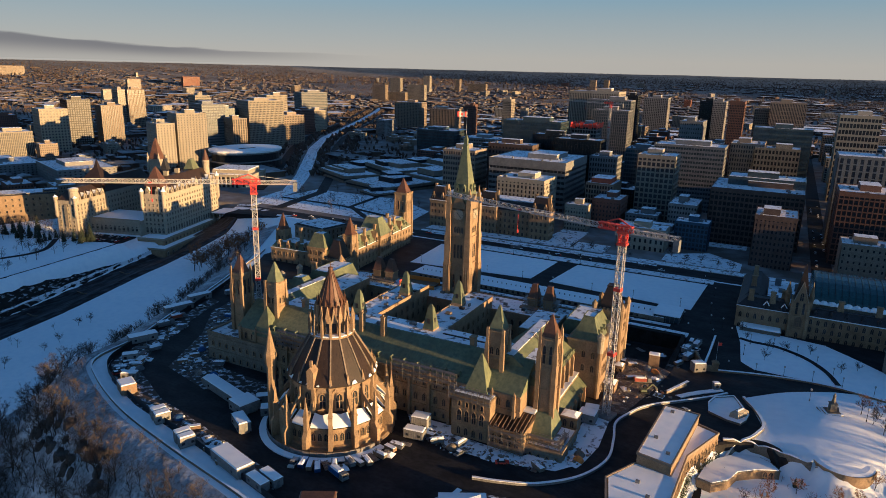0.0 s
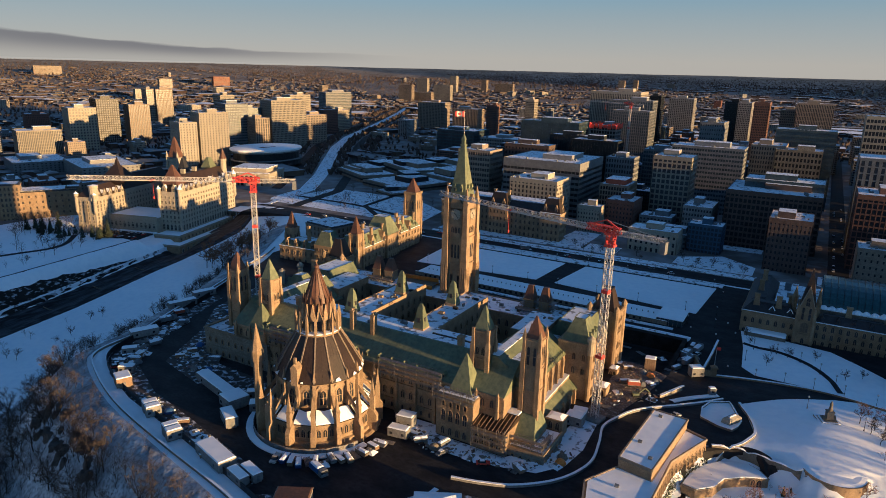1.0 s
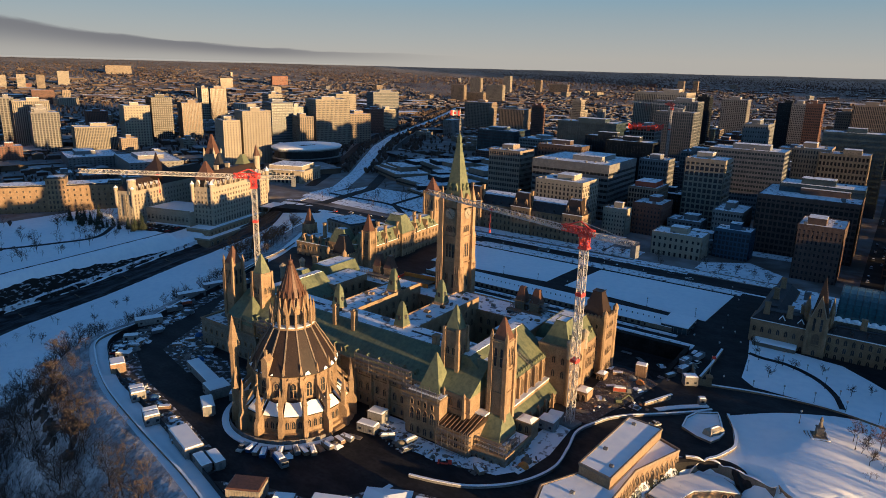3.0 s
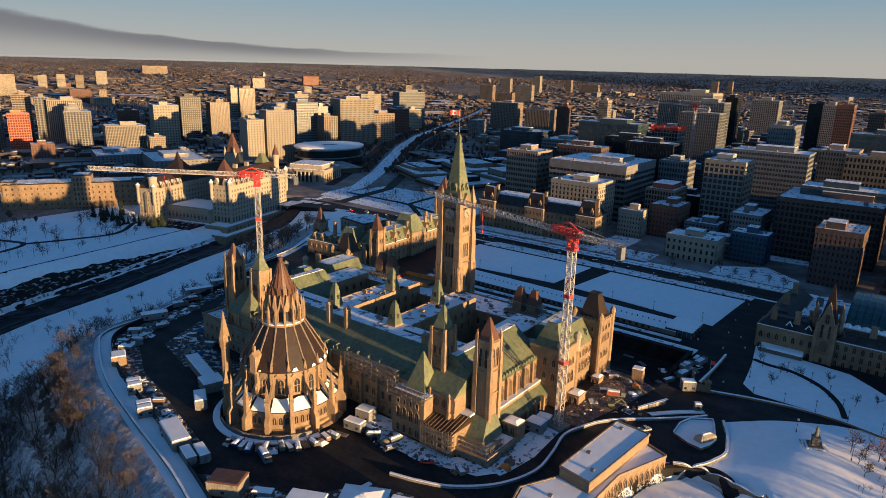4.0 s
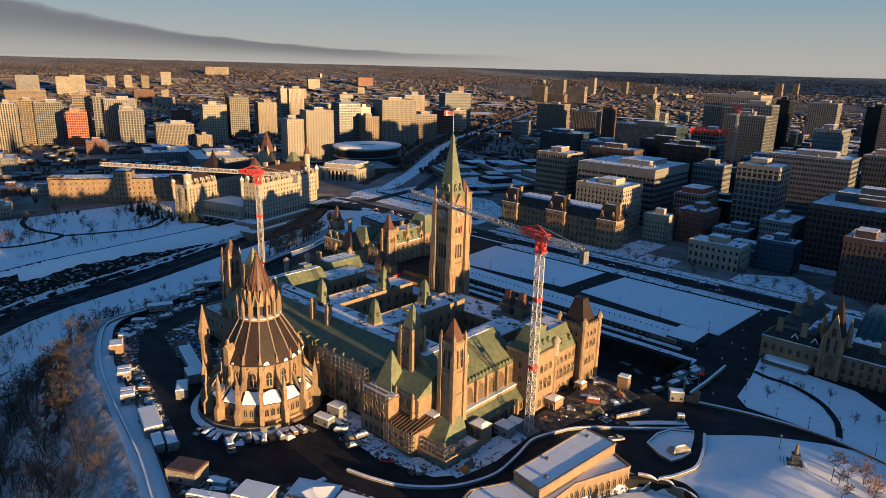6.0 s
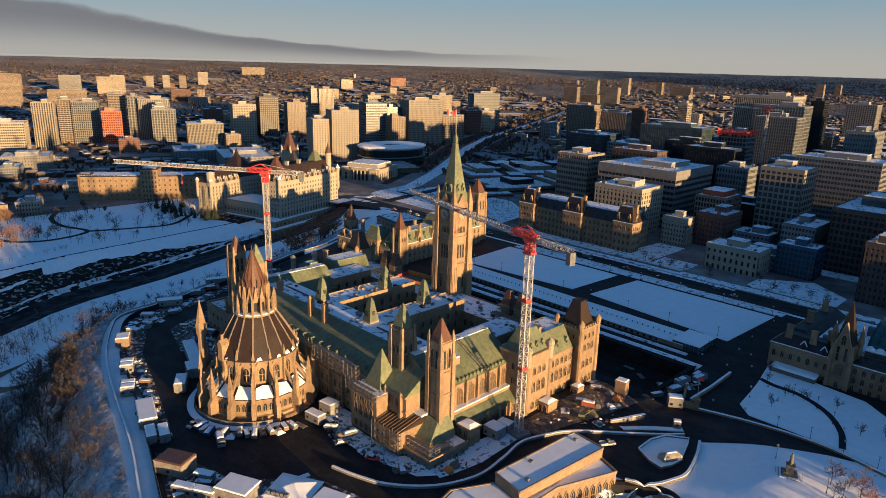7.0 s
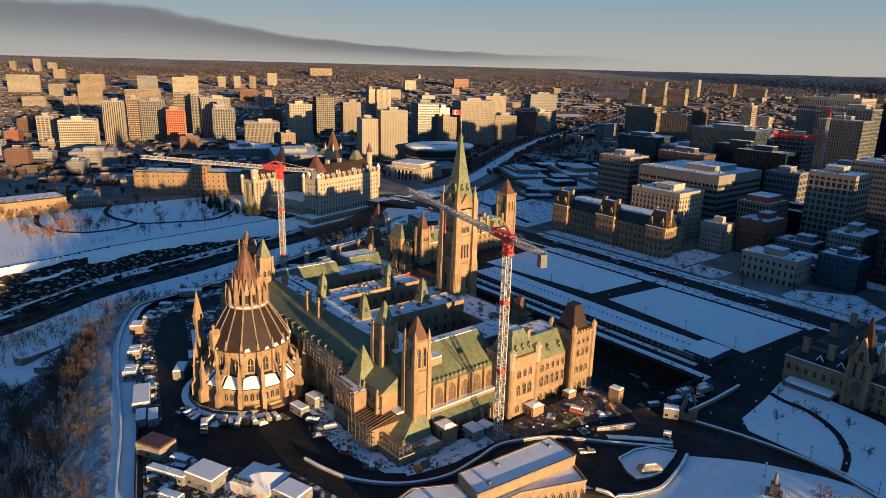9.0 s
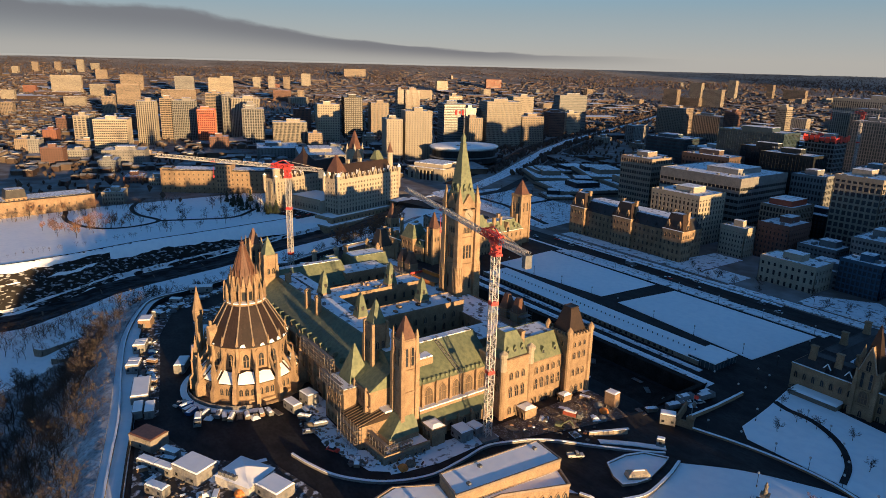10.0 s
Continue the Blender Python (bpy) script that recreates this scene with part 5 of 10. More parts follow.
part("eave_snow", Mesh().box(-0.3, 4, 13, 0.35, 36, 13.25).box(-0.3, 52, 13, 0.35, 86, 13.25).box(-60, -0.4, 9.5, -31, 0.2, 9.75), M["snow"], eb, "thin snow along the eaves")
part("ridge_snow", Mesh().box(-13.4, 8, 20, -4.6, 35, 20.25).box(-13.4, 53, 20, -4.6, 82, 20.25).box(-57, 2.6, 13, -33, 12.4, 13.25), M["roofsnow"], eb, "patchy snow on the flat ridges")
for gy in (13, 27, 61, 78):
    far_dormer(eb, -1.2, gy, 14.6, WEST, "copper_green", 1.9, 3.4, 3.0)
for gx in (-54, -47, -40, -34):
    far_dormer(eb, gx, 0.4, 9.7, NORTH, "stone", 2.4, 4.6, 3.0)
for cy in (24, 38, 51, 66, 82):
    part("chimney", Mesh().cbox(-3.4, cy, 14, 1.3, 1.7, 9).cbox(-3.4, cy, 23, 1.6, 2.0, 0.5), M["stone"], eb)
# Back range beyond the block, seen over its roofs.
eb2 = thing("stone_office", -175, 120, -6, -10, "flat-roofed tan stone office behind the government block", "building")
stone_range(eb2, -15, -13, 15, 13, -2, 12, 12.6, "tan", "slate", 3, 4.0, 1.0, dormers=False)

# West block with its dark roofs and the glazed court behind.
wb = thing("government_building", 117, 85, -5, 0, "long gothic grey stone block with dark roofs and entrance tower", "building")
stone_range(wb, 0, 0, 25, 13, -1, 12.4, 16.4, "stone", "slate", 2, 3.4, 4.0, top=M["slate"], dormers=False)
stone_range(wb, 32, 0, 120, 9, -1, 12.4, 15.6, "stone", "slate", 3, 3.2, 3.4, sides="N", top=M["slate"])
stone_range(wb, 0, 13, 13, 66, -1, 11, 15, "stone", "slate", 2, 4.0, 4.0, sides="EW", top=M["slate"], dormers=False)
part("eave_snow", Mesh().box(0, -0.5, 12.4, 25, 0.2, 12.6).box(32, -0.5, 12.4, 120, 0.3, 12.65), M["snow"], wb, "thin snow along the eaves")
t = spire_tower(wb, 28.4, 1.6, 7.4, -1, 20, 38.5, M["copper_brown"], "entrance_tower", False, True)
part("gable", Mesh().add([(25.4, -2.4, 20), (31.4, -2.4, 20), (28.4, -2.4, 30), (25.4, 1, 20), (31.4, 1, 20), (28.4, 1, 30)], [(0, 1, 2), (0, 2, 5, 3), (1, 4, 5, 2), (3, 5, 4)]), M["stone"], t)
part("gable_snow", Mesh().beam((25.2, -2.5, 19.8), (28.4, -2.5, 30.2), 0.35).beam((31.6, -2.5, 19.8), (28.4, -2.5, 30.2), 0.35), M["stone_pale"], t, "pale coping of the gable")
part("stair_turret", Mesh().ring(22.6, 7, [(1.3, -1), (1.2, 20), (1.4, 20.4), (1.4, 21.6), (0.1, 27)], 8), M["stone"], t)
part("stair_turret", Mesh().ring(33.0, 5, [(1.0, -1), (1.0, 20), (1.2, 20.4), (1.2, 21.4), (0.1, 28.5)], 8), M["stone"], t)
window_at(t, W_BIG, 28.4, -2.12, 6, NORTH)
window_at(t, F_TALL, 28.4, -2.45, 20.4, NORTH)
window_at(t, F_MID, 28.4, -2.12, 1.2, NORTH)
for gx in (13.5, 21.5):
    far_dormer(wb, gx, 0.2, 12.5, NORTH, "slate", 2.2, 3.8, 3.0)
    part("dormer_snow", Mesh().beam((gx - 1.4, -0.3, 14.6), (gx, -0.3, 16.8), 0.35).beam((gx + 1.4, -0.3, 14.6), (gx, -0.3, 16.8), 0.35), M["snow"], wb)
part("porch", Mesh().box(3, -6, -1, 21.5, 0, 2.8).box(2.7, -6.3, 2.8, 21.8, 0, 3.2), M["stone_dark"], wb)
part("porch_snow", Mesh().frustum((2.9, -6.1, 21.6, -0.1), 3.2, (3.4, -5.4, 21.2, -0.1), 3.9), M["snow"], wb)
for cx, cy in ((6, 3.6), (16, 3.6), (21, 9), (6, 30), (6, 52), (46, 5), (62, 5), (80, 5)):
    ch = part("chimney", Mesh().cbox(cx, cy, 11, 2.4, 1.6, 9.6).frustum((cx - 2.0, cy - 1.2, cx + 2.0, cy + 1.2), 11, (cx - 1.3, cy - 0.9, cx + 1.3, cy + 0.9), 17).cbox(cx, cy, 20.6, 2.8, 2.0, 0.5), M["stone"], wb)
part("court_block", Mesh().box(13, 13, -1, 34, 40, 12.2).box(13, 40, -1, 34, 66, 10), M["stone"], wb)
part("court_block_roof", Mesh().box(13.4, 13.4, 12.2, 33.6, 39.6, 12.7).box(13.4, 40.4, 10, 33.6, 65.6, 10.4), M["roofsnow"], wb, "flat roofs under patchy snow")
for ux, uy in ((17, 20), (24, 26), (29, 18), (20, 34), (28, 48), (18, 55)):
    part("roof_unit", Mesh().cbox(ux, uy, 10.2, 3.2, 2.4, 4.4), M["greyconc"], wb)
vs, fs = [], []
for i in range(13):
    a = math.pi * i / 12
    for x in (34, 120):
        vs.append((x, 36 - 24 * math.cos(a), 16.5 + 9.0 * math.sin(a)))
for i in range(12):
    fs.append((2 * i, 2 * i + 1, 2 * i + 3, 2 * i + 2))
fs += [tuple(range(0, 26, 2)), tuple(range(25, 0, -2))]
part("court_roof", Mesh().add(vs, fs), M["teal"], wb, "curved teal glass roof over the court")
for k in range(29):
    rib = Mesh()
    for i in range(12):
        a0, a1 = math.pi * i / 12, math.pi * (i + 1) / 12
        rib.beam((34.5 + k * 3, 36 - 24.1 * math.cos(a0), 16.6 + 9.0 * math.sin(a0)), (34.5 + k * 3, 36 - 24.1 * math.cos(a1), 16.6 + 9.0 * math.sin(a1)), 0.16)
    part("glazing_bar", rib, M["dark"], wb)
part("court_wall", Mesh().box(34, 9.5, -1, 120, 62, 16.4), M["stone_dark"], wb)
rr0 = random.Random(31)
for k in range(24):
    cx = 35.5 + k * 3.6
    part("roof_drift", Mesh().ring(cx, 12.0 + rr0.uniform(-0.4, 0.4), [(2.3, 16.3), (1.9, 17.0 + rr0.uniform(0, 0.5)), (0.8, 17.8 + rr0.uniform(0, 0.5)), (0.1, 18.0)], 9, 20 * k), M["snow"], wb)
part("gutter_snow", Mesh().box(34, 9.3, 16.4, 120, 11.2, 16.8), M["snow"], wb, "snow along the gutter of the glass roof")
rot = thing("round_pavilion", 187, 60, -4.5, 0, "small round stone pavilion under snow", "building")
part("wall", Mesh().ring(0, 0, [(7, -1), (7, 9), (7.4, 9.2), (7.4, 10)], 14), M["stone_dark"], rot)
part("roof", Mesh().ring(0, 0, [(7.4, 10), (5, 12.4), (0.3, 13.5)], 14), M["slate"], rot)
part("roof_snow", Mesh().ring(0, 0, [(5.2, 12.3), (4.6, 12.9), (0.4, 13.9)], 9, 20), M["snow"], rot)

# Second-empire stone block across the street.
lg = thing("government_building", -81, 232, -7.5, 0, "second empire tan stone block with dark mansard roofs and pavilions", "building")
stone_range(lg, -48, -14, 48, 14, -1, 20, 27, "stone", "slate", 4, 3.8, 4.0)
for px, w, h in ((-45, 15, 36), (0, 17, 36), (45, 16, 36)):
    p = pavilion(lg, px, -11, w, 12, -1, 22, h - 3, "stone", "copper_brown", 3.0, 4)
    for k in (-0.28, 0.28):
        far_dormer(p, px + k * w, -16.4, 22.6, NORTH, "stone", 2.4, 5.4, 2.6)
    far_dormer(p, px + w / 2 - 0.4, -11, 22.6, WEST, "stone", 2.6, 5.6, 2.6)
    part("eave_snow", Mesh().box(px - w / 2 - 0.4, -17.4, 22, px + w / 2 + 0.4, -16.6, 22.4), M["snow"], p)
    for k in (-1, 1):
        part("chimney", Mesh().cbox(px + k * w * 0.36, -9, 24, 1.8, 2.4, 10.5).cbox(px + k * w * 0.36, -9, 34.5, 2.2, 2.8, 0.5), M["stone"], p)

# Castle-like hotel beyond the canal: a tall front block, a corner pavilion, a low link and a back wing.
ch = thing("hotel", -320, 100, -18, 15.9, "castle-like pale limestone hotel with steep dark copper roofs and turrets", "building")
W_H = joined_window(window_data(1.25, 2.3, 0.16, square=True, frame_mat=M["stone_pale"]))
W_HA = joined_window(window_data(1.9, 4.6, 0.3, frame_mat=M["stone_pale"]))


def hotel_block(name, u0, v0, u1, v1, z1, z2, rows, inset, faces="NW", first=1.4, low=None):
    me = Mesh().box(u0, v0, -6, u1, v1, z1)
    for zz, h in ((z1 * 0.22, 0.5), (z1 - 6.2, 0.5), (z1 - 0.7, 0.7)):
        me.box(u0 - 0.35, v0 - 0.35, zz, u1 + 0.35, v1 + 0.35, zz + h)
    r = part(name, me, M["stone_pale"], ch)
    if z2 > z1:
        mansard(r, u0 + 0.4, v0 + 0.4, u1 - 0.4, v1 - 0.4, z1, z2, M["copper_brown"], inset, M["copper_brown"])
    for side, p, q, rz in (("W", (u1 + 0.03, v0), (u1 + 0.03, v1), WEST), ("N", (u0, v0 - 0.03), (u1, v0 - 0.03), NORTH)):
        if side not in faces:
            continue
        n = max(3, int(math.hypot(q[0] - p[0], q[1] - p[1]) / 4.0))
        for k in range(rows):
            if k == 0 and low:
                window_row(r, low, p, q, n, first, rz, 0.7)
            else:
                window_row(r, W_H, p, q, n, first + 1.6 + k * (z1 - first - 4.5) / (rows - 0.2), rz, 0.7)
    return r


def gable_front(parent, x, y, z, rz, w, h):
    """A tall stone dormer gable with a finial and a snowy roof."""
    m = pose(x, y, z, 0, 0, rz)
    g = Mesh().place(m).box(-w / 2, -0.25, 0, w / 2, 1.2, h * 0.5)
    g.add([(-w / 2, -0.25, h * 0.5), (w / 2, -0.25, h * 0.5), (0, -0.25, h), (-w / 2, 0.5, h * 0.5), (w / 2, 0.5, h * 0.5), (0, 0.5, h)], [(0, 1, 2), (0, 2, 5, 3), (1, 4, 5, 2), (3, 5, 4)])
    g.pyr(0, 0.1, h - 0.3, 0.5, 0.5, 1.6).pyr(-w / 2, 0.1, h * 0.45, 0.5, 0.5, 1.8).pyr(w / 2, 0.1, h * 0.45, 0.5, 0.5, 1.8)
    d = part("gable", g, M["stone_pale"], parent)
    s = Mesh().place(m).gable(-w / 2 - 0.1, 0.5, w / 2 + 0.1, 5.0, h * 0.42, h * 0.5, "y")
    part("gable_roof", s, M["snow"], d, "snow on the dormer roof")
    placed("window", W_H[0], d, m @ pose(0, -0.27, h * 0.12))


front = hotel_block("front_block", -20, 0, 0, 84, 34, 46, 7, 7.5, low=W_HA)
for i in range(11):
    gable_front(front, 0.1, 5.5 + i * 7.3, 33.8, WEST, 3.2 if i % 3 else 4.4, 5.2 if i % 3 else 7.4)
for i in range(2):
    gable_front(front, -14.5 + i * 9, 0, 33.8, NORTH, 3.6, 6.4)
part("balcony", Mesh().box(-8.5, -1.6, 17.5, -3.0, 0, 18.3).box(-8.5, -1.6, 18.3, -3.0, -1.3, 19.4), M["stone_dark"], front)
pavn = hotel_block("pavilion", -85, -20, -67, 16, 28.5, 37, 7, 6.5)
for i in range(5):
    gable_front(pavn, -66.9, -15 + i * 7, 28.3, WEST, 3.0, 5.6)
hotel_block("back_wing", -86, 16, -66, 84, 30, 41, 6, 7, "W")
lk = hotel_block("link_hall", -67, -6, -20, 30, 11.5, 0, 1, 0, "N", 2.2, W_HA)
part("link_roof", Mesh().box(-66.5, -5.5, 11.5, -20.5, 29.5, 12.0), M["snow"], lk, "snow on the low flat roof")
part("link_parapet", Mesh().box(-67, -6.2, 11.5, -20, -5.6, 12.8), M["stone_pale"], lk)
part("oriel", Mesh().box(-77.4, -20.9, 6, -74.4, -20, 24).pyr(-75.9, -20.4, 24, 3.0, 0.9, 1.5, 1.0, 0.2), M["stone_dark"], pavn, "dark bay of stacked windows")
for (tx, ty, r0, zb, h0, h1) in ((-69.5, -17.5, 3.6, 26, 38.5, 39.4), (0, 0, 1.7, 20, 37, 40.5), (-20, 0, 1.6, 22, 36, 39), (-85, -20, 1.5, 16, 31, 33), (-67, -20, 1.5, 16, 31, 33), (-6, 77, 2.9, 33, 53, 64), (0, 84, 1.8, 18, 38, 42)):
    tt = part("turret", Mesh().ring(tx, ty, [(r0 * 0.4, zb - 2), (r0, zb), (r0, h0 - 2.4), (r0 + 0.4, h0 - 1.8), (r0 + 0.4, h0)], 12), M["stone_pale"], ch)
    part("turret_roof", Mesh().ring(tx, ty, [(r0 + 0.5, h0), (r0 * 0.5, h0 + (h1 - h0) * 0.55), (0.08, h1)], 12), M["copper_red"] if h1 > 60 else M["snow"], tt)
tt = part("great_tower", Mesh().cbox(-54, 74, 20, 11, 11, 32).cbox(-54, 74, 51.2, 12.4, 12.4, 1).cbox(-54, 74, 40, 11.6, 11.6, 0.6), M["stone_pale"], ch)
part("tower_roof", Mesh().pyr(-54, 74, 52.2, 10, 10, 19, 1.0), M["copper_red"], tt)
for k in (-1, 1):
    for j in (-1, 1):
        part("tower_turret", Mesh().ring(-54 + 5.6 * k, 74 + 5.6 * j, [(1.2, 42), (1.2, 54), (0.1, 58.5)], 8), M["stone_pale"], tt)
part("pyramid_roof", Mesh().pyr(-80, 26, 36, 24, 22, 14, 3.0).pyr(-80, 26, 50, 3.4, 3.4, 7, 0.2), M["copper_brown"], ch)
part("steep_roof", Mesh().pyr(-10, 7, 40, 15, 13, 16, 1.0), M["copper_red"], ch)
part("green_roof", Mesh().pyr(-14, 66, 38, 17, 16, 17, 2.0, 5.0), M["copper_green"], ch)
part("dark_roof", Mesh().pyr(-38, 62, 30, 16, 12, 24, 1.0, 3.0), M["slate"], ch)
for yy in (22.5, 38.7):
    part("chimney", Mesh().cbox(-11, yy, 40, 3.6, 2.4, 9.6).cbox(-11, yy, 49.6, 4.0, 2.8, 0.6), M["stone_pale"], ch)
pc = part("porte_cochere", Mesh().box(2, 66, 4.6, 18, 90, 5.6), M["stone_dark"], ch, "flat entrance canopy on pale piers")
for i in range(4):
    for uu in (4, 16.6):
        part("pier", Mesh().cbox(uu, 68 + i * 6.4, -6, 1.0, 1.0, 10.6), M["stone_pale"], pc)
part("canopy_snow", Mesh().box(2.4, 66.4, 5.6, 17.6, 89.6, 5.9), M["snow"], pc)

# Stepped terraces with arcaded retaining walls, below the hotel.
tr = thing("terrace_wall", -320, 100, -18, 15.9, "stepped pale stone terrace walls with arches above the canal", "wall")
for k, (u0, u1, v0, v1, z0, z1) in enumerate(((-16, 8, -16, 66, -9, 0), (-23, 16.5, -28, 78, -16, -4.6))):
    t = part("terrace", Mesh().box(u0, v0, z0, u1, v1, z1).box(u1, v0, z1 - 0.9, u1 + 0.3, v1, z1 - 0.4), M["stone"], tr)
    part("terrace_snow", Mesh().box(u0, v0 + 0.7, z1, u1 - 0.7, v1, z1 + 0.3), M["snow"], t, "snow on the terrace")
    part("parapet", Mesh().box(u1 - 0.6, v0, z1, u1, v1, z1 + 1.1), M["stone_pale"], t)
    part("parapet", Mesh().box(u0, v0, z1, u1 - 0.6, v0 + 0.6, z1 + 1.1), M["stone_pale"], t)
    n = 15 if k else 16
    for i in range(n):
        placed("arch", (W_HA if k else F_SQ)[0], t, pose(u1 + 0.04, v0 + (v1 - v0) * (i + 0.5) / n, z1 - (6.4 if k else 3.4), 0, 0, WEST) @ Matrix.Diagonal((1.1, 1, 1, 1)))
part("lower_wall", Mesh().box(-66, -43, -16, -23, -28, -4.2).box(-66, -43.4, -4.2, -22.8, -42.8, -3.2), M["stone_dark"], tr)
part("car_park", Mesh().box(-64, -42, -4.2, -23.5, -7, -1.4), M["asphalt"], tr, "dark car park beside the hotel")
part("ramp_snow", Mesh().box(-66, -7, -2, -20, -6.3, -0.2), M["snow"], tr, "snow bank along the car park")

# Long tan ministry beside the park.
mi = thing("government_building", -462, 32, -15, -33, "long tan stone ministry and square middle tower", "building")
stone_range(mi, -24, -58, 0, 58, -2, 24, 25, "stone", "slate", 5, 5.0, 1.2, sides="NW", dormers=False, wd=F_SQ, top=M["roofsnow"])
pavilion(mi, -8, -54, 12, 12, -2, 26, 26.8, "stone", "slate", 1, 6)
pavilion(mi, -8, 54, 12, 12, -2, 26, 26.8, "stone", "slate", 1, 6)
pavilion(mi, -8, 6, 18, 16, -2, 31, 31.8, "stone", "slate", 1, 7, "middle_tower")

# Low archive building at the edge of the park.
ar = thing("archive_building", -440, -120, -15, 8, "long tan stone archive with tall windows and a flat snowy roof", "building")
stone_range(ar, -26, -84, 0, 32, -2, 14, 15, "stone", "slate", 2, 6.0, 1.2, sides="W", dormers=False, wd=F_SQ, top=M["roofsnow"])
pavilion(ar, -8, -30, 14, 16, -2, 17, 24, "stone", "slate", 1, 6)

# Colonnaded former station.
sb = thing("colonnaded_hall", -411, 276, -9.5, 23, "pale stone hall with tall columns and a flat snowy roof", "building")
part("wall", Mesh().box(-24.5, -24, -1, 24.5, 24, 13).box(-25, -24.6, 13, 25, 24.6, 15.4).box(-20, -18, 15.4, 20, 18, 19.5), M["stone_pale"], sb)
part("roof", Mesh().box(-24, -23.4, 15.4, 24, -18.2, 15.8).box(-24, 18.2, 15.4, 24, 23.4, 15.8).box(-19.6, -17.6, 19.5, 19.6, 17.6, 20.2), M["roofsnow"], sb)
for i in range(4):
    part("column", Mesh().ring(-7.5 + i * 5, -25.6, [(1.2, -1), (1.0, 0), (0.9, 12), (1.2, 13)], 12), M["stone_pale"], sb)
part("portico", Mesh().box(-10.5, -26.8, 13, 10.5, -24.6, 15.6), M["stone_pale"], sb)
for cx in (-17.5, 17.5):
    part("corner_bay", Mesh().box(cx - 4.5, -25.4, -1, cx + 4.5, -24, 14.6), M["stone_pale"], sb)
    placed("window", W_HA[0], sb, pose(cx, -25.42, 2.5) @ Matrix.Diagonal((1.5, 1, 1.8, 1)))
part("dark_recess", Mesh().box(-10.4, -24.3, 0, 10.4, -24.05, 12.6), M["glass"], sb)
for i in range(8):
    placed("window", W_HA[0], sb, pose(24.54, -20 + i * 5.7, 2.5, 0, 0, WEST) @ Matrix.Diagonal((1.2, 1, 1.8, 1)))

# Convention hall with a wide white roof.
cv = thing("convention_hall", -500, 386, -5.5, -10, "convention hall with dark curved glass and a white roof", "building")
pts = [(38 * math.cos(a) * (1.0 if math.cos(a) > 0 else 1.1), 50 * math.sin(a)) for a in (2 * math.pi * i / 32 for i in range(32))]
part("glass_wall", Mesh().prism([(x * 0.98, y * 0.97) for x, y in pts], -1, 6).prism([(x * 0.9, y * 0.92) for x, y in pts], 6, 17), M["dark"], cv)
part("floor_band", Mesh().prism(pts, 6, 7).prism([(x * 0.95, y * 0.96) for x, y in pts], 16, 17.5), M["greyconc"], cv)
rings = [(0.96, 17.5), (1.0, 19.0), (1.0, 20.2), (0.96, 21.2), (0.6, 22.4), (0.02, 22.8)]
vs = [(x * k, y * k, z) for k, z in rings for x, y in pts]
nn = len(pts)
part("roof", Mesh().add(vs, [(j * nn + i, j * nn + (i + 1) % nn, (j + 1) * nn + (i + 1) % nn, (j + 1) * nn + i) for j in range(5) for i in range(nn)]), M["snow"], cv, "smooth white roof")
part("roof_slot", Mesh().cbox(12, -8, 21.6, 8, 22, 1.0), M["dark"], cv)

# Low terraced arts centre with snowy roofs.
ac = thing("arts_centre", -290, 410, -9.5, -26, "low dark terraced arts centre with snowy flat roofs", "building")
rr = random.Random(11)
halls = [(-38, -40, 84, 50, 8, 6), (44, -30, 60, 66, 7, -8), (-30, 26, 96, 58, 11, 10), (52, 40, 64, 60, 10, -6), (-62, 74, 60, 44, 8, 4), (14, 86, 90, 44, 12, -4), (78, -66, 30, 30, 4, 0), (-90, 20, 40, 60, 5, 0)]
halls += [(x + rr.uniform(-0.22, 0.22) * w, y + rr.uniform(-0.2, 0.2) * d, w * rr.uniform(0.3, 0.55), d * rr.uniform(0.35, 0.6), h + rr.uniform(3, 8), rr.uniform(-5, 5)) for x, y, w, d, h, q in halls for k in (0, 1)]
for x, y, w, d, h, q in halls:
    quad = [(x - w / 2, y - d / 2 + q), (x + w / 2 - q, y - d / 2), (x + w / 2, y + d / 2 - q), (x - w / 2 + q, y + d / 2)]
    wl = part("hall", Mesh().prism(quad, -2, h), M["dark" if w < 30 else "stone_dark"], ac)
    part("hall_roof", Mesh().prism([(x + (px - x) * 0.93, y + (py - y) * 0.88) for px, py in quad], h, h + 0.4), M["roofsnow"], wl)
    part("hall_band", Mesh().prism([(x + (px - x) * 1.01, y + (py - y) * 1.015) for px, py in quad], h * 0.4, h * 0.66), M["dark"], wl)

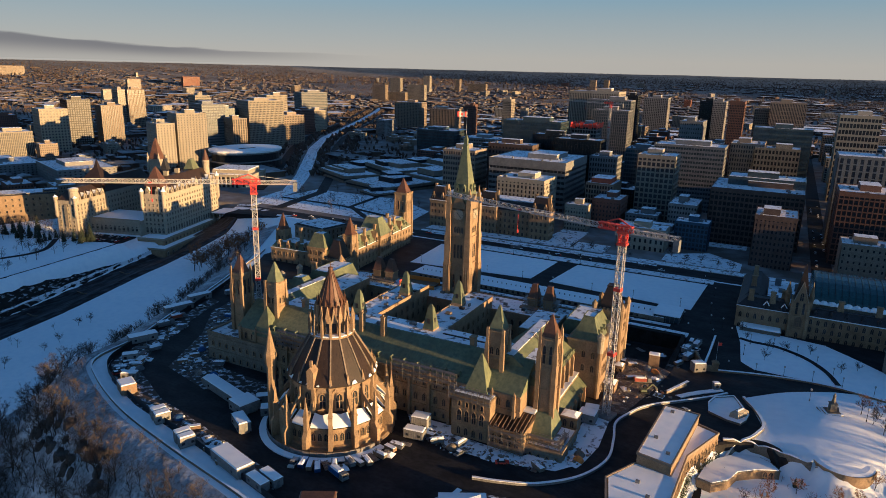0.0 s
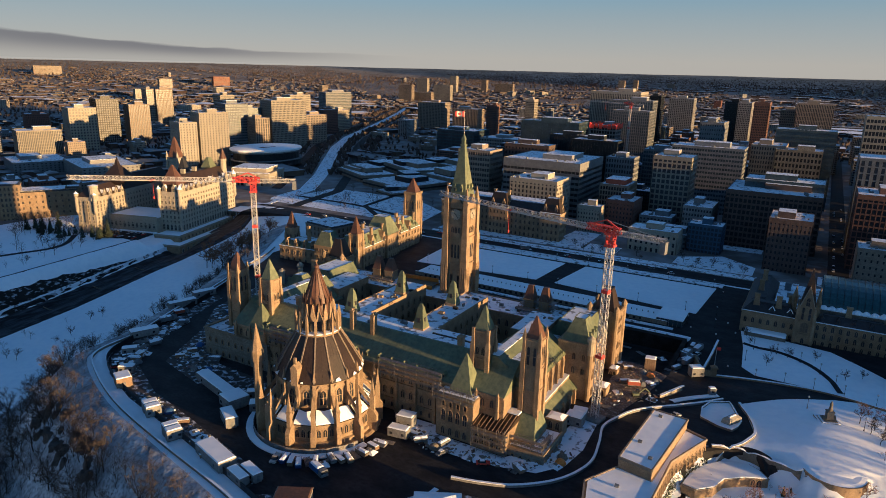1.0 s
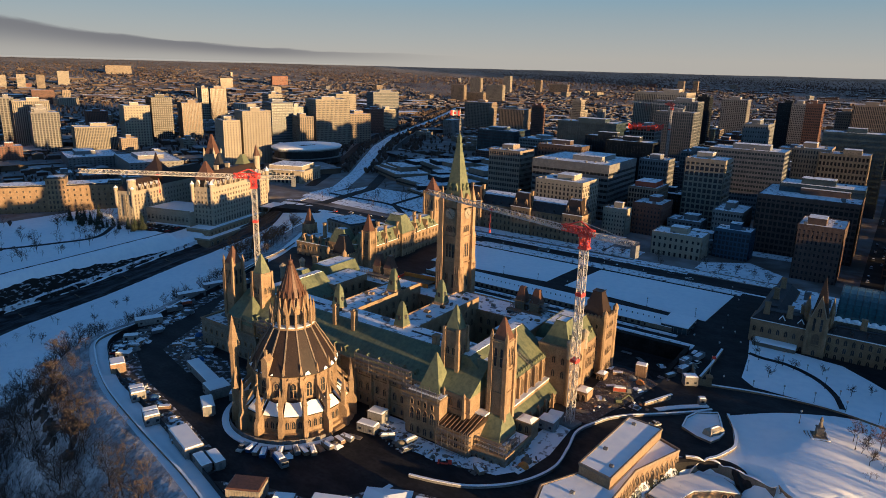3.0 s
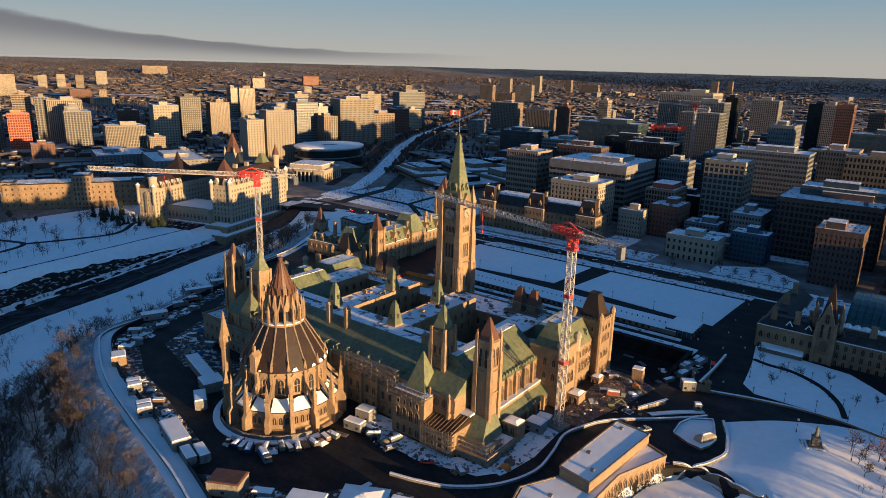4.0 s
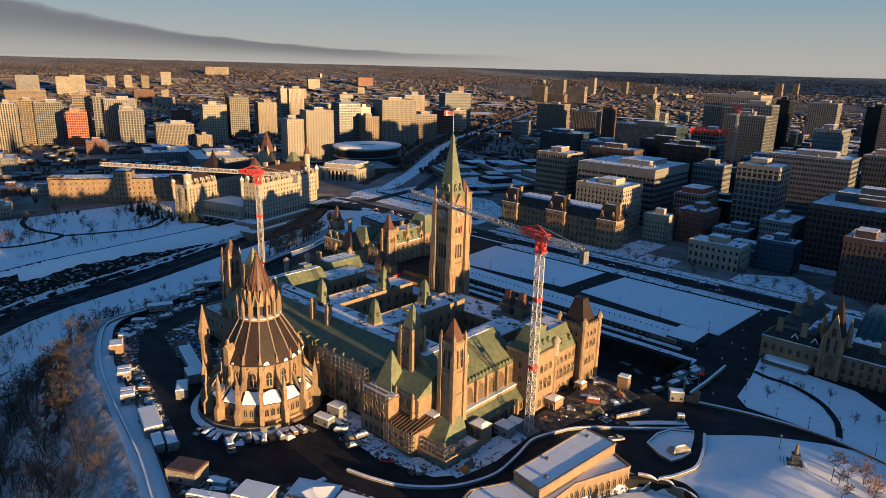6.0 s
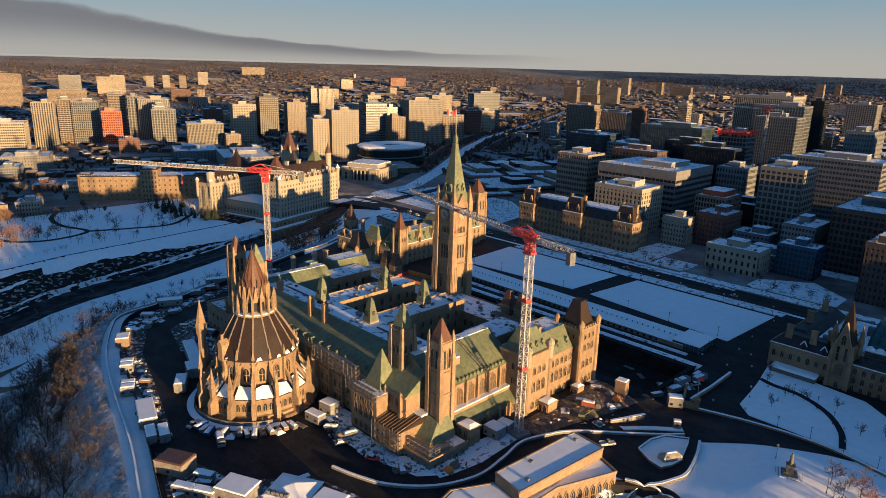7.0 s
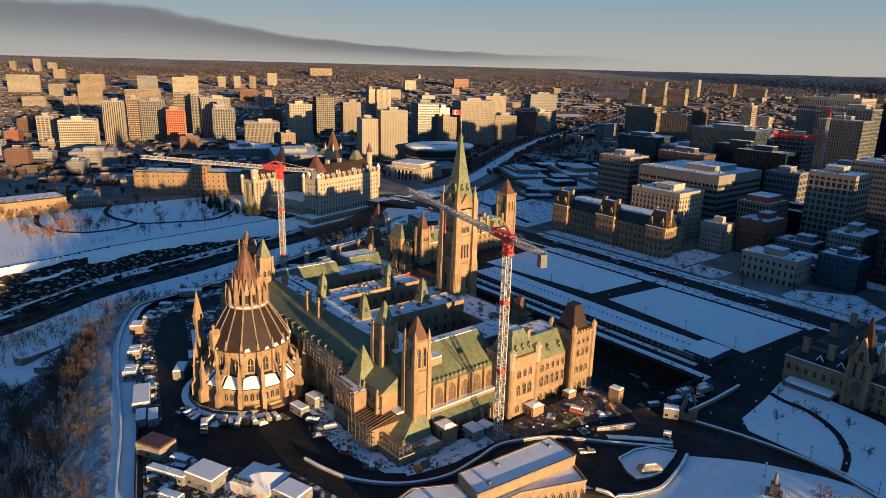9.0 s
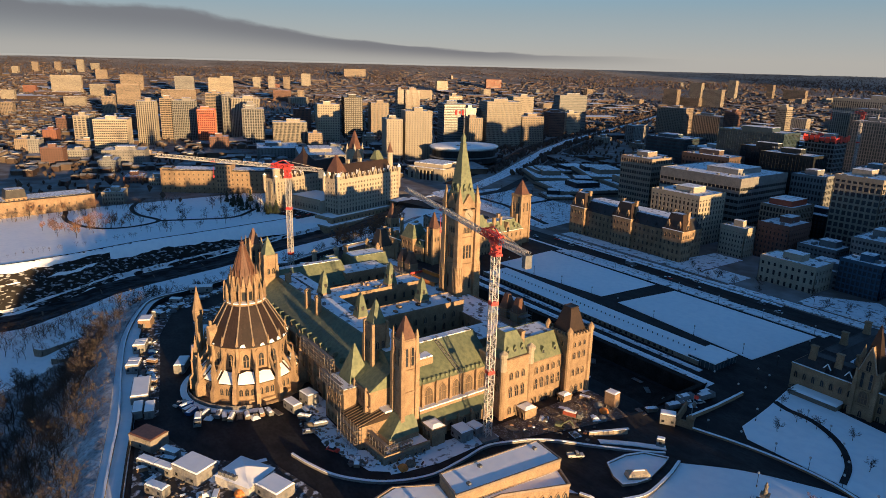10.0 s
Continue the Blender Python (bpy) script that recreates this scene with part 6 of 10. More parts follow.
# ---- the city ----
def block(name, x, y, w, d, h, rz=0, wall="cream", floors=10, bays=10, bays2=None, pier=0.35, span=0.4, glass="glass", base=None, label="", category="building",
          pent=True, roof="roofsnow", proud=0.35, group="", depth=0.0, cap=0.0, pent_mat=None):
    """An office or flat block: a glazed core, piers and floor bands in front of it, a parapet, a snowy roof and plant rooms."""
    zb = gz(x, y) if base is None else base
    b = thing(name, x, y, zb - 1, rz, label or "city block with rows of windows", category, group)
    bays2 = bays2 or max(2, round(bays * d / w))
    part("glazing", Mesh().box(-w / 2, -d / 2, 0, w / 2, d / 2, h), M[glass], b)
    fr = Mesh()
    floors, bays, bays2 = round(floors * 1.15), round(bays * 1.3), round(bays2 * 1.3)
    fh = h / floors
    for side in range(4):
        L, off, n = ((w, d / 2, bays), (d, w / 2, bays2), (w, d / 2, bays), (d, w / 2, bays2))[side]
        fr.place(pose(0, 0, 0, 0, 0, 90 * side) @ pose(0, -off, 0))
        pw = L / n * pier
        if pier > 0:
            for i in range(n + 1):
                c = -L / 2 + L * i / n
                fr.box(max(c - pw / 2, -L / 2 - proud), -proud, 0, min(c + pw / 2, L / 2 + proud), 0.05, h)
        if span > 0:
            for i in range(floors + 1):
                z = i * fh
                fr.box(-L / 2 - proud * 0.9, -proud * 0.9, max(0, z - fh * span * 0.5), L / 2 + proud * 0.9, 0.05, min(h, z + fh * span * 0.5))
    if cap:
        fr.place(None)
        for q in ((-w / 2 - proud * 1.1, -d / 2 - proud * 1.1, w / 2 + proud * 1.1, -d / 2), (-w / 2 - proud * 1.1, d / 2, w / 2 + proud * 1.1, d / 2 + proud * 1.1), (-w / 2 - proud * 1.1, -d / 2, -w / 2, d / 2), (w / 2, -d / 2, w / 2 + proud * 1.1, d / 2)):
            fr.box(q[0], q[1], h - cap, q[2], q[3], h)
    rf = fr.place(None).box(-w / 2 - proud, -d / 2 - proud, h, w / 2 + proud, d / 2 + proud, h + 0.4)
    t = 0.4
    for q in ((-w / 2 - proud, -d / 2 - proud, w / 2 + proud, -d / 2), (-w / 2 - proud, d / 2, w / 2 + proud, d / 2 + proud), (-w / 2 - proud, -d / 2, -w / 2, d / 2), (w / 2, -d / 2, w / 2 + proud, d / 2)):
        rf.box(q[0], q[1], h + 0.4, q[2], q[3], h + 1.3)
    part("facade_frame", fr, M[wall], b)
    top = Mesh().box(-w / 2, -d / 2, h + 0.4, w / 2, d / 2, h + 0.75)
    rr = random.Random(int(abs(x) * 7 + abs(y) * 13))
    if pent:
        pw, pd = w * rr.uniform(0.3, 0.5), d * rr.uniform(0.3, 0.5)
        ox, oy = rr.uniform(-0.15, 0.15) * w, rr.uniform(-0.15, 0.15) * d
        if pent_mat:
            pw, pd, ox, oy = w * 0.72, d * 0.7, 0, 0
            top.cbox(ox, oy, h + 5.0, pw, pd, 0.05)
        p = part("penthouse", Mesh().cbox(ox, oy, h + 0.7, pw, pd, 4).cbox(ox, oy, h + 4.7, pw + 0.4, pd + 0.4, 0.3), M[pent_mat or wall], b)
        top.cbox(ox, oy, h + 5.0, pw, pd, 0.25)
    part("roof", top, M[roof], b)
    if not pent:
        return b
    if math.hypot(x - 180, y + 225) > 1050:
        return b
    un = Mesh()
    for k in range(rr.randint(3, 7)):
        un.cbox(rr.uniform(-0.42, 0.42) * w, rr.uniform(-0.42, 0.42) * d, h + 0.7, rr.uniform(1, 3), rr.uniform(1, 3), rr.uniform(0.6, 2.0))
    tagged(part("roof_unit", un, M["greyconc"], b), kind="stuff")
    return b


# x, y of the middle, width, depth, top height, walls, floors, bays, pier, span, glass, label
CITY = [
    (-85, 349, 75, 70, 40, "concrete", 9, 16, 0.06, 0.5, "dark", "wide office block of pale bands over dark glass"),
    (-72, 282, 43, 34, 30, "stone_pale", 9, 9, 0.55, 0.35, "glass", "pale stone office block with punched windows"),
    (-14, 325, 24, 32, 25.5, "tan", 7, 8, 0.3, 0.3, "glass", "brick office block with an orange plant room"),
    (-1, 299, 23, 30, 17, "brick", 6, 6, 0.6, 0.5, "glass", "brown brick block with few windows"),
    (-22, 274, 19, 13, 12.5, "stone_pale", 5, 6, 0.6, 0.5, "glass", "small white stone office block"),
    (28, 350, 32, 29, 51, "cream", 11, 6, 0.28, 0.32, "glass", "cream tower with a glazed corner"),
    (40, 238, 35, 20, 8.2, "stone_pale", 3, 7, 0.6, 0.45, "glass", "low stone palazzo with tall windows and a balustrade"),
    (-131, 730, 72, 46, 94, "cream", 20, 22, 0.5, 0.12, "glass", "tall slab with closely set pale fins"),
    (-89, 654, 48, 28, 72, "greyconc", 18, 14, 0.4, 0.2, "bluegrey", "blue glass tower with white mullions"),
    (-100, 690, 60, 30, 84, "greyconc", 20, 14, 0.3, 0.15, "bluegrey", "upper block of a blue glass tower"),
    (-92, 540, 30, 24, 59, "concrete", 13, 7, 0.2, 0.3, "glass", "tower under construction with red hoardings at the top"),
    (-145, 504, 72, 32, 63, "bluegrey", 12, 20, 0.08, 0.25, "bluegrey", "green glass office block"),
    (-100, 450, 50, 20, 53, "dark", 10, 14, 0.06, 0.3, "glass", "black glass office slab with white roof edges"),
    (-67, 428, 48, 24, 52, "dark", 12, 12, 0.1, 0.15, "dark", "black glass office tower downtown"),
    (-164, 347, 35, 30, 42, "tan", 9, 10, 0.25, 0.45, "glass", "tan office block with bands of windows"),
    (-135, 410, 50, 26, 44, "brown_brick", 9, 10, 0.5, 0.45, "glass", "brown brick office block with a snowy roof"),
    (44, 434, 65, 36, 53.5, "greyconc", 13, 20, 0.2, 0.5, "bluegrey", "long grey office slab with bands of windows"),
    (94, 470, 30, 40, 56, "tan", 13, 10, 0.5, 0.4, "glass", "tan office block with bands of windows"),
    (113, 318, 66, 60, 35, "brown_brick", 9, 16, 0.3, 0.35, "dark", "wide dark brown office block with strip windows"),
    (118, 330, 56, 30, 41, "bluegrey", 10, 16, 0.2, 0.4, "bluegrey", "set-back upper floors of a dark office block"),
    (129, 243, 26, 32, 28, "brown_brick", 8, 8, 0.6, 0.5, "glass", "brown brick hotel block"),
    (123, 515, 54, 30, 69, "bluegrey", 13, 16, 0.15, 0.35, "bluegrey", "blue grey glass block with a curved roof"),
    (121, 455, 39, 28, 54, "stone_dark", 10, 10, 0.4, 0.4, "glass", "grey stone office block with windows"),
    (30, 545, 24, 40, 70, "greyconc", 15, 8, 0.6, 0.6, "glass", "plain grey tower with few windows"),
    (194, 580, 38, 40, 83, "stone_pale", 12, 9, 0.2, 0.35, "glass", "white concrete office tower with a deep grid"),
    (214, 352, 96, 40, 62, "greyconc", 12, 16, 0.5, 0.2, "glass", "grey office block with tall columns and a white roof"),
    (186, 284, 40, 40, 44, "brick", 11, 10, 0.22, 0.25, "dark", "red brick and glass office block"),
    (182, 226, 26, 22, 17.5, "tan", 5, 6, 0.7, 0.6, "glass", "low tan block with a snowy roof"),
    (-98, 826, 17, 22, 87, "dark", 26, 7, 0.3, 0.35, "glass", "dark slender tower of flats"),
    (-104, 1075, 44, 30, 77, "concrete", 24, 10, 0.5, 0.3, "glass", "grey slender tower of flats"),
    (29, 852, 18, 34, 82, "concrete", 26, 6, 0.4, 0.4, "glass", "pale tower of flats in town"),
    (12, 868, 26, 26, 82, "dark", 26, 8, 0.3, 0.3, "glass", "dark tower of flats in town"),
    (63, 714, 18, 26, 88, "brick", 26, 7, 0.4, 0.4, "glass", "dark brick tower of flats in town"),
    (92, 800, 22, 24, 76, "tan", 22, 7, 0.4, 0.4, "glass", "tan tower of flats in town"),
    (123, 775, 44, 30, 87, "tan", 16, 18, 0.5, 0.12, "glass", "wide tan office slab with dark vertical fins"),
    (320, 900, 70, 30, 64, "tan", 15, 20, 0.5, 0.3, "glass", "wide tan office slab far off"),
    (54, 262, 34, 22, 2, "greyconc", 3, 8, 0.5, 0.5, "glass", "low grey block with windows"),
    (73, 258, 24, 17, 12.5, "blue_sheet", 5, 7, 0.3, 0.3, "glass", "low block wrapped in blue sheeting"),
    (60, 308, 22, 36, 18, "concrete", 6, 8, 0.4, 0.5, "glass", "small grey office with a pyramid skylight"),
    (28, 300, 26, 20, 6, "greyconc", 4, 7, 0.4, 0.5, "glass", "low grey block with a snowy roof"),
    # Beyond the arts centre and the canal.
    (-628, 1037, 62, 35, 48, "tan", 16, 12, 0.5, 0.4, "glass", "tan slab of flats beyond the canal"),
    (-531, 1018, 58, 34, 39, "tan", 12, 12, 0.5, 0.12, "glass", "tan office slab with dark fins beyond the canal"),
    (-420, 908, 18, 20, 56, "brick", 17, 6, 0.5, 0.4, "glass", "brown brick tower of flats"),
    (-381, 1004, 18, 20, 65, "cream", 20, 6, 0.4, 0.4, "glass", "cream tower of flats with dark bays"),
    (-8, 462, 30, 30, 44, "greyconc", 11, 9, 0.15, 0.35, "bluegrey", "grey glass office block downtown"),
    (-32, 400, 26, 26, 40, "greyconc", 9, 8, 0.4, 0.4, "glass", "small grey office block downtown"),
    (-344, 646, 63, 50, 31, "bluegrey", 8, 18, 0.1, 0.4, "glass", "low green glass office block"),
    (-262, 620, 60, 40, 26, "concrete", 7, 18, 0.3, 0.45, "glass", "long pale office block with bands"),
]
for (x, y, w, d, top, wall, fl_, bays, pier, span, glass, label) in CITY:
    zb = gz(x, y)
    block("office_building", x, y, w, d, top - zb + 1, 0, wall, fl_, bays, None, pier, span, glass, zb, label, cap=6.5 if w == 75 else 2.2 if wall in ("stone_pale", "cream", "brick", "brown_brick") else 0.8,
          pent_mat="red_panel" if x == -14 else None)

EAST_CITY = [
    # x, y, depth, width, top, turn, walls, floors, bays, pier, span, glass, label
    (-558, 344, 30, 38, 59, -20, "cream", 20, 6, 0.62, 0.5, "glass", "pale hotel tower with punched windows"),
    (-566, 309, 34, 22, 48, -20, "cream", 16, 7, 0.62, 0.5, "glass", "lower wing of a pale hotel with a dark top"),
    (-596, 212, 92, 60, 5, -20, "concrete", 4, 14, 0.6, 0.6, "glass", "low wide shopping hall with snowy flat roofs"),
    (-690, 190, 70, 58, 3, -20, "greyconc", 4, 12, 0.6, 0.6, "glass", "low wide shopping hall with snowy flat roofs"),
    (-637, 566, 40, 61, 65, -20, "cream", 18, 13, 0.4, 0.4, "glass", "tall cream office slab"),
    (-699, 667, 30, 40, 69, -20, "cream", 18, 10, 0.6, 0.5, "glass", "upper back block of a cream office slab"),
    (-639, 634, 40, 40, 39, -20, "tan", 11, 10, 0.4, 0.4, "glass", "lower wing of a cream office slab"),
    (-677, 493, 40, 36, 60, -20, "greyconc", 15, 12, 0.05, 0.5, "bluegrey", "blue grey banded office slab"),
    (-676, 532, 30, 24, 52, -20, "bluegrey", 14, 8, 0.1, 0.45, "bluegrey", "dark glass wing of a banded office slab"),
    (-784, 576, 30, 25, 67, -20, "cream", 18, 8, 0.3, 0.45, "glass", "cream flats behind a banded office slab"),
    (-633, 505, 30, 23, 40, -20, "tan", 11, 7, 0.45, 0.15, "glass", "small tan office block with fins"),
    (-724, 781, 30, 32, 37, -20, "brick", 13, 10, 0.4, 0.4, "glass", "brick slab of flats above the canal"),
    (-805, 909, 30, 64, 65, -20, "concrete", 20, 16, 0.4, 0.3, "bluegrey", "pale glass slab of flats above the canal"),
    (-748, 853, 30, 30, 33, -20, "stone_pale", 12, 9, 0.4, 0.4, "glass", "white slab of flats above the canal"),
    (-832, 340, 40, 37, 52, -20, "stone_pale", 13, 8, 0.5, 0.5, "glass", "white block with square windows"),
    (-881, 414, 40, 33, 61, -20, "black_glass", 17, 10, 0.3, 0.3, "concrete", "black tower with small windows"),
    (-795, 254, 34, 53, 27, -20, "cream", 8, 13, 0.4, 0.12, "glass", "cream block with vertical fins"),
    (-857, 217, 34, 35, 45, -20, "concrete", 19, 7, 0.4, 0.4, "glass", "pale tower of flats with balconies"),
    (-864, 214, 20, 20, 51, -20, "concrete", 21, 4, 0.5, 0.4, "glass", "stepped top of a pale tower of flats"),
    (-918, 227, 34, 47, 58, -20, "cream", 24, 10, 0.4, 0.35, "glass", "pale tower of flats with balconies"),
    (-936, 202, 30, 18, 62, -20, "concrete", 25, 5, 0.4, 0.35, "glass", "pale tower of flats with balconies"),
    (-985, 193, 34, 25, 64, -20, "tan", 25, 7, 0.4, 0.35, "glass", "pale tower of flats with balconies"),
    (-891, 151, 30, 27, 42, -20, "orange_sheet", 13, 8, 0.3, 0.3, "glass", "tower under construction wrapped in orange sheets"),
    (-962, 136, 34, 37, 53, -20, "concrete", 21, 9, 0.3, 0.35, "glass", "pale glass tower of flats in town"),
    (-975, 111, 30, 20, 56, -20, "tan", 20, 6, 0.4, 0.4, "dark", "brown tower of flats"),
    (-923, 67, 30, 28, 55, -20, "cream", 20, 7, 0.3, 0.4, "glass", "pale tower of flats in town"),
    (-849, 2, 40, 45, 34, -20, "stone_pale", 12, 12, 0.3, 0.45, "glass", "white block with a terracotta top"),
    (-973, -18, 40, 23, 31, -20, "cream", 15, 6, 0.3, 0.45, "glass", "cream slab of flats"),
    (-728, -6, 40, 51, 4, -20, "concrete", 4, 10, 0.7, 0.6, "glass", "low white store with parking"),
    (-1024, -61, 24, 20, 5, -20, "orange", 10, 5, 0.7, 0.6, "glass", "orange brick block of flats"),
    (-928, -105, 24, 22, 2, -20, "tan", 8, 6, 0.6, 0.5, "glass", "small tan brick block of flats"),
    (-986, 361, 30, 32, 34, -20, "brick", 11, 9, 0.5, 0.4, "glass", "brown brick slab of flats"),
    (-1043, 650, 30, 33, 67, -20, "tan", 19, 8, 0.5, 0.4, "glass", "tan slab of flats in town"),
    (-1057, 629, 30, 16, 67, -20, "cream", 19, 5, 0.5, 0.4, "glass", "cream tower of flats in town"),
    (-868, 463, 30, 33, 51, -20, "tan", 14, 9, 0.5, 0.4, "glass", "yellow stone block of flats"),
]
for k, (x, y, w, d, top, rz, wall, fl_, bays, pier, span, glass, label) in enumerate(EAST_CITY):
    zb = gz(x, y)
    if top > 40 and "flats" in label and x > -1300:
        pier, span = ((0.14, 0.42), (0.5, 0.14), (0.34, 0.3))[k % 3]
    block("office_building", x, y, w, d, top - zb + 1, rz, wall, fl_, bays, None, pier, span, glass, zb, label)

# Slabs and towers of flats far off: x, y, width, depth, top, turn, walls.
FAR_CITY = [
    (-2357, 130, 20, 91, 58, -20, "cream"),
    (-2182, 196, 20, 46, 36, -20, "cream"),
    (-1820, 215, 20, 58, 49, -20, "tan"),
    (-2450, 352, 20, 75, 60, -20, "tan"),
    (-1533, 115, 20, 27, 31, -20, "tan"),
    (-1747, 331, 20, 89, 37, -20, "tan"),
    (-2183, 465, 20, 61, 63, -20, "concrete"),
    (-2211, 575, 20, 40, 58, -20, "stone_pale"),
    (-2204, 617, 20, 44, 64, -20, "stone_pale"),
    (-2435, 814, 20, 27, 57, -20, "cream"),
    (-2417, 869, 20, 26, 60, -20, "cream"),
    (-2400, 926, 20, 26, 59, -20, "tan"),
    (-2525, 1067, 20, 39, 71, -20, "cream"),
    (-3008, 1566, 20, 115, 90, -20, "tan"),
    (-1906, 701, 20, 57, 28, -20, "brick"),
    (-1921, 774, 20, 22, 27, -20, "tan"),
    (-2142, 1520, 20, 50, 56, -20, "tan"),
    (-2189, 1844, 20, 73, 63, -20, "orange"),
    (-1801, 1199, 20, 53, 33, -20, "tan"),
    (-1818, 1161, 20, 25, 33, -20, "cream"),
    (-1250, 1885, 56, 20, 59, 0, "tan"),
    (-1210, 1940, 80, 20, 32, 0, "tan"),
    (-1136, 1961, 72, 20, 61, 0, "cream"),
    (-1439, 2311, 52, 20, 77, 0, "cream"),
    (-1318, 2376, 31, 20, 90, 0, "cream"),
    (-1238, 2519, 25, 20, 76, 0, "tan"),
    (-1161, 2567, 88, 20, 59, 0, "tan"),
    (-720, 2909, 28, 20, 86, 0, "tan"),
    (-684, 3021, 21, 20, 87, 0, "tan"),
    (-3359, 56, 20, 27, 70, -20, "cream"),
    (-3404, 137, 20, 25, 91, -20, "tan"),
    (-3393, 321, 20, 29, 105, -20, "cream"),
    (-3009, 344, 20, 44, 67, -20, "tan"),
    (-3538, 405, 20, 38, 88, -20, "cream"),
    (-3486, 237, 20, 26, 92, -20, "tan"),
    (-2183, -49, 20, 36, 18, -20, "cream"),
    (-2415, 27, 20, 37, 23, -20, "orange"),
    (-1863, 86, 20, 53, 14, -20, "cream"),
    (-1619, -84, 20, 25, 15, -20, "tan"),
]
for x, y, w, d, top, rz, wall in FAR_CITY:
    h = top - gz(x, y) + 1
    block("apartment_building", x, y, w, d, h, rz, wall, max(4, round(h / 3.4)), max(3, round(max(w, d) / 5)), None, 0.5, 0.4, "glass", None,
          {"cream": "cream precast", "tan": "tan brick", "orange": "orange brick", "concrete": "bare concrete", "stone_pale": "white precast", "brick": "red brick"}[wall] + " flats far off among bare trees", pent=False)

# Red hoardings and a crane on the tower under construction.
hd = thing("construction_hoarding", -92, 540, 57, 0, "red hoardings round the top floors of a new tower", "hoarding")
for k in range(4):
    m = pose(0, 0, 0, 0, 0, 90 * k)
    for i in range(6):
        part("panel", Mesh().place(m).box(-15.5 + i * 5.2, -16.4 if k % 2 else -13.4, -1 + (i % 2) * 1.2, -11.2 + i * 5.2, -15.9 if k % 2 else -12.9, 4 + (i % 3)), M["red_paint"], hd)
tower_crane(-70, 560, gz(-70, 560), 84, 170, 60, 16, "yellow-white tower crane over a new tower downtown")

# ---- the rest of the city ----
taken = [(x, y, max(w, d) * 0.5 + 6) for x, y, w, d, *_ in CITY + FAR_CITY] + [(x, y, max(w, d) * 0.6 + 6) for x, y, w, d, *_ in EAST_CITY] + [
    (-81, 232, 58), (-380, 160, 70), (-10, 222, 24), (42, 222, 24), (94, 222, 34), (129, 240, 26), (150, 222, 24), (202, 222, 24), (75, 262, 26), (30, 268, 24), (60, 290, 30), (-290, 410, 110), (-503, 378, 72), (-411, 276, 42), (-380, 120, 90), (-462, 32, 66), (-175, 120, 40), (-104, 100, 60), (-160, 225, 42), (-215, 240, 50), (-270, 245, 50), (-310, 300, 40), (-190, 290, 40)]
CANAL = [(-318, 190), (-335, 275), (-392, 365), (-452, 450), (-560, 604), (-650, 755), (-752, 972), (-850, 1176), (-1062, 1593)]


def canal_gap(x, y):
    return float(inside_and_distance(np.array([float(x)]), np.array([float(y)]), CANAL + CANAL[::-1][1:-1])[1][0])


def free(x, y, r):
    return all(math.hypot(x - a, y - b) > r + c * 0.8 for a, b, c in taken) and canal_gap(x, y) > r + 40


rr = random.Random(21)
WALLS = ["tan", "brick", "greyconc", "cream", "concrete", "stone_dark", "bluegrey", "dark", "tan", "greyconc"]
count = 0
for gx in range(-6, 13):
    for gy in range(0, 16):
        x, y = gx * 52 - 10 + rr.uniform(-6, 6), 222 + gy * 50 + rr.uniform(-6, 6)
        if abs(x - 162) < 16 or x > 185 + 0.27 * y or not free(x, y, 18):
            continue
        w, d = rr.uniform(24, 38), rr.uniform(24, 36)
        tall = 0.35 + 0.65 * rr.random() ** 2
        h = (10 + 34 * tall * (0.5 if gy < 3 else 1.0)) if x > -230 else rr.uniform(8, 22)
        wl = rr.choice(WALLS)
        fl_ = max(2, round(h / 3.5))
        block("office_building", x, y, w, d, h, 0, wl, fl_, rr.randint(6, 11), None, rr.choice([0.1, 0.3, 0.45]), rr.choice([0.3, 0.4, 0.5]), rr.choice(["glass", "glass", "bluegrey"]),
              None, {"tan": "tan brick", "brick": "red brick", "greyconc": "grey clad", "cream": "cream precast", "concrete": "pale concrete", "stone_dark": "dark stone", "bluegrey": "blue grey glass", "dark": "black clad"}[wl] + " city block with a snowy flat roof", depth=0)
        taken.append((x, y, 24))
        count += 1
for i in range(420):
    if count > 196:
        break
    x, y = rr.uniform(-1250, -400), rr.uniform(-160, 860)
    if y < -90 and x > -560 or not free(x, y, 17):
        continue
    w, d = rr.uniform(16, 34), rr.uniform(14, 28)
    h = rr.choice([7, 8, 10, 12, 14, 9, 18, 22] if x < -640 else [6, 7, 8, 9]) + rr.uniform(0, 3)
    wl = rr.choice(["tan", "brick", "greyconc", "cream", "concrete", "brick", "tan"])
    block("office_building", x, y, w, d, h, -20, wl, max(2, round(h / 3.4)), rr.randint(5, 9), None, 0.55, 0.45, "glass", None,
          {"tan": "tan brick", "brick": "red brick", "greyconc": "grey clad", "cream": "cream precast", "concrete": "pale concrete"}[wl] + " low block with a snowy flat roof")
    taken.append((x, y, 18))
    count += 1

# Stone ministries west of the lawn, whose long shadows reach over it.
for x, y, w, d, h, lb in ((365, 48, 60, 96, 40, "large grey stone ministry west of the hill"), (372, 170, 70, 80, 38, "large stone ministry beside the street"), (420, 262, 60, 60, 45, "tall stone office block by the street"), (430, 345, 60, 60, 52, "tall concrete office block in town")):
    block("government_building", x, y, w, d, h, 0, "stone_dark" if y < 200 else "concrete", 8, 12, None, 0.5, 0.4, "glass", None, lb)
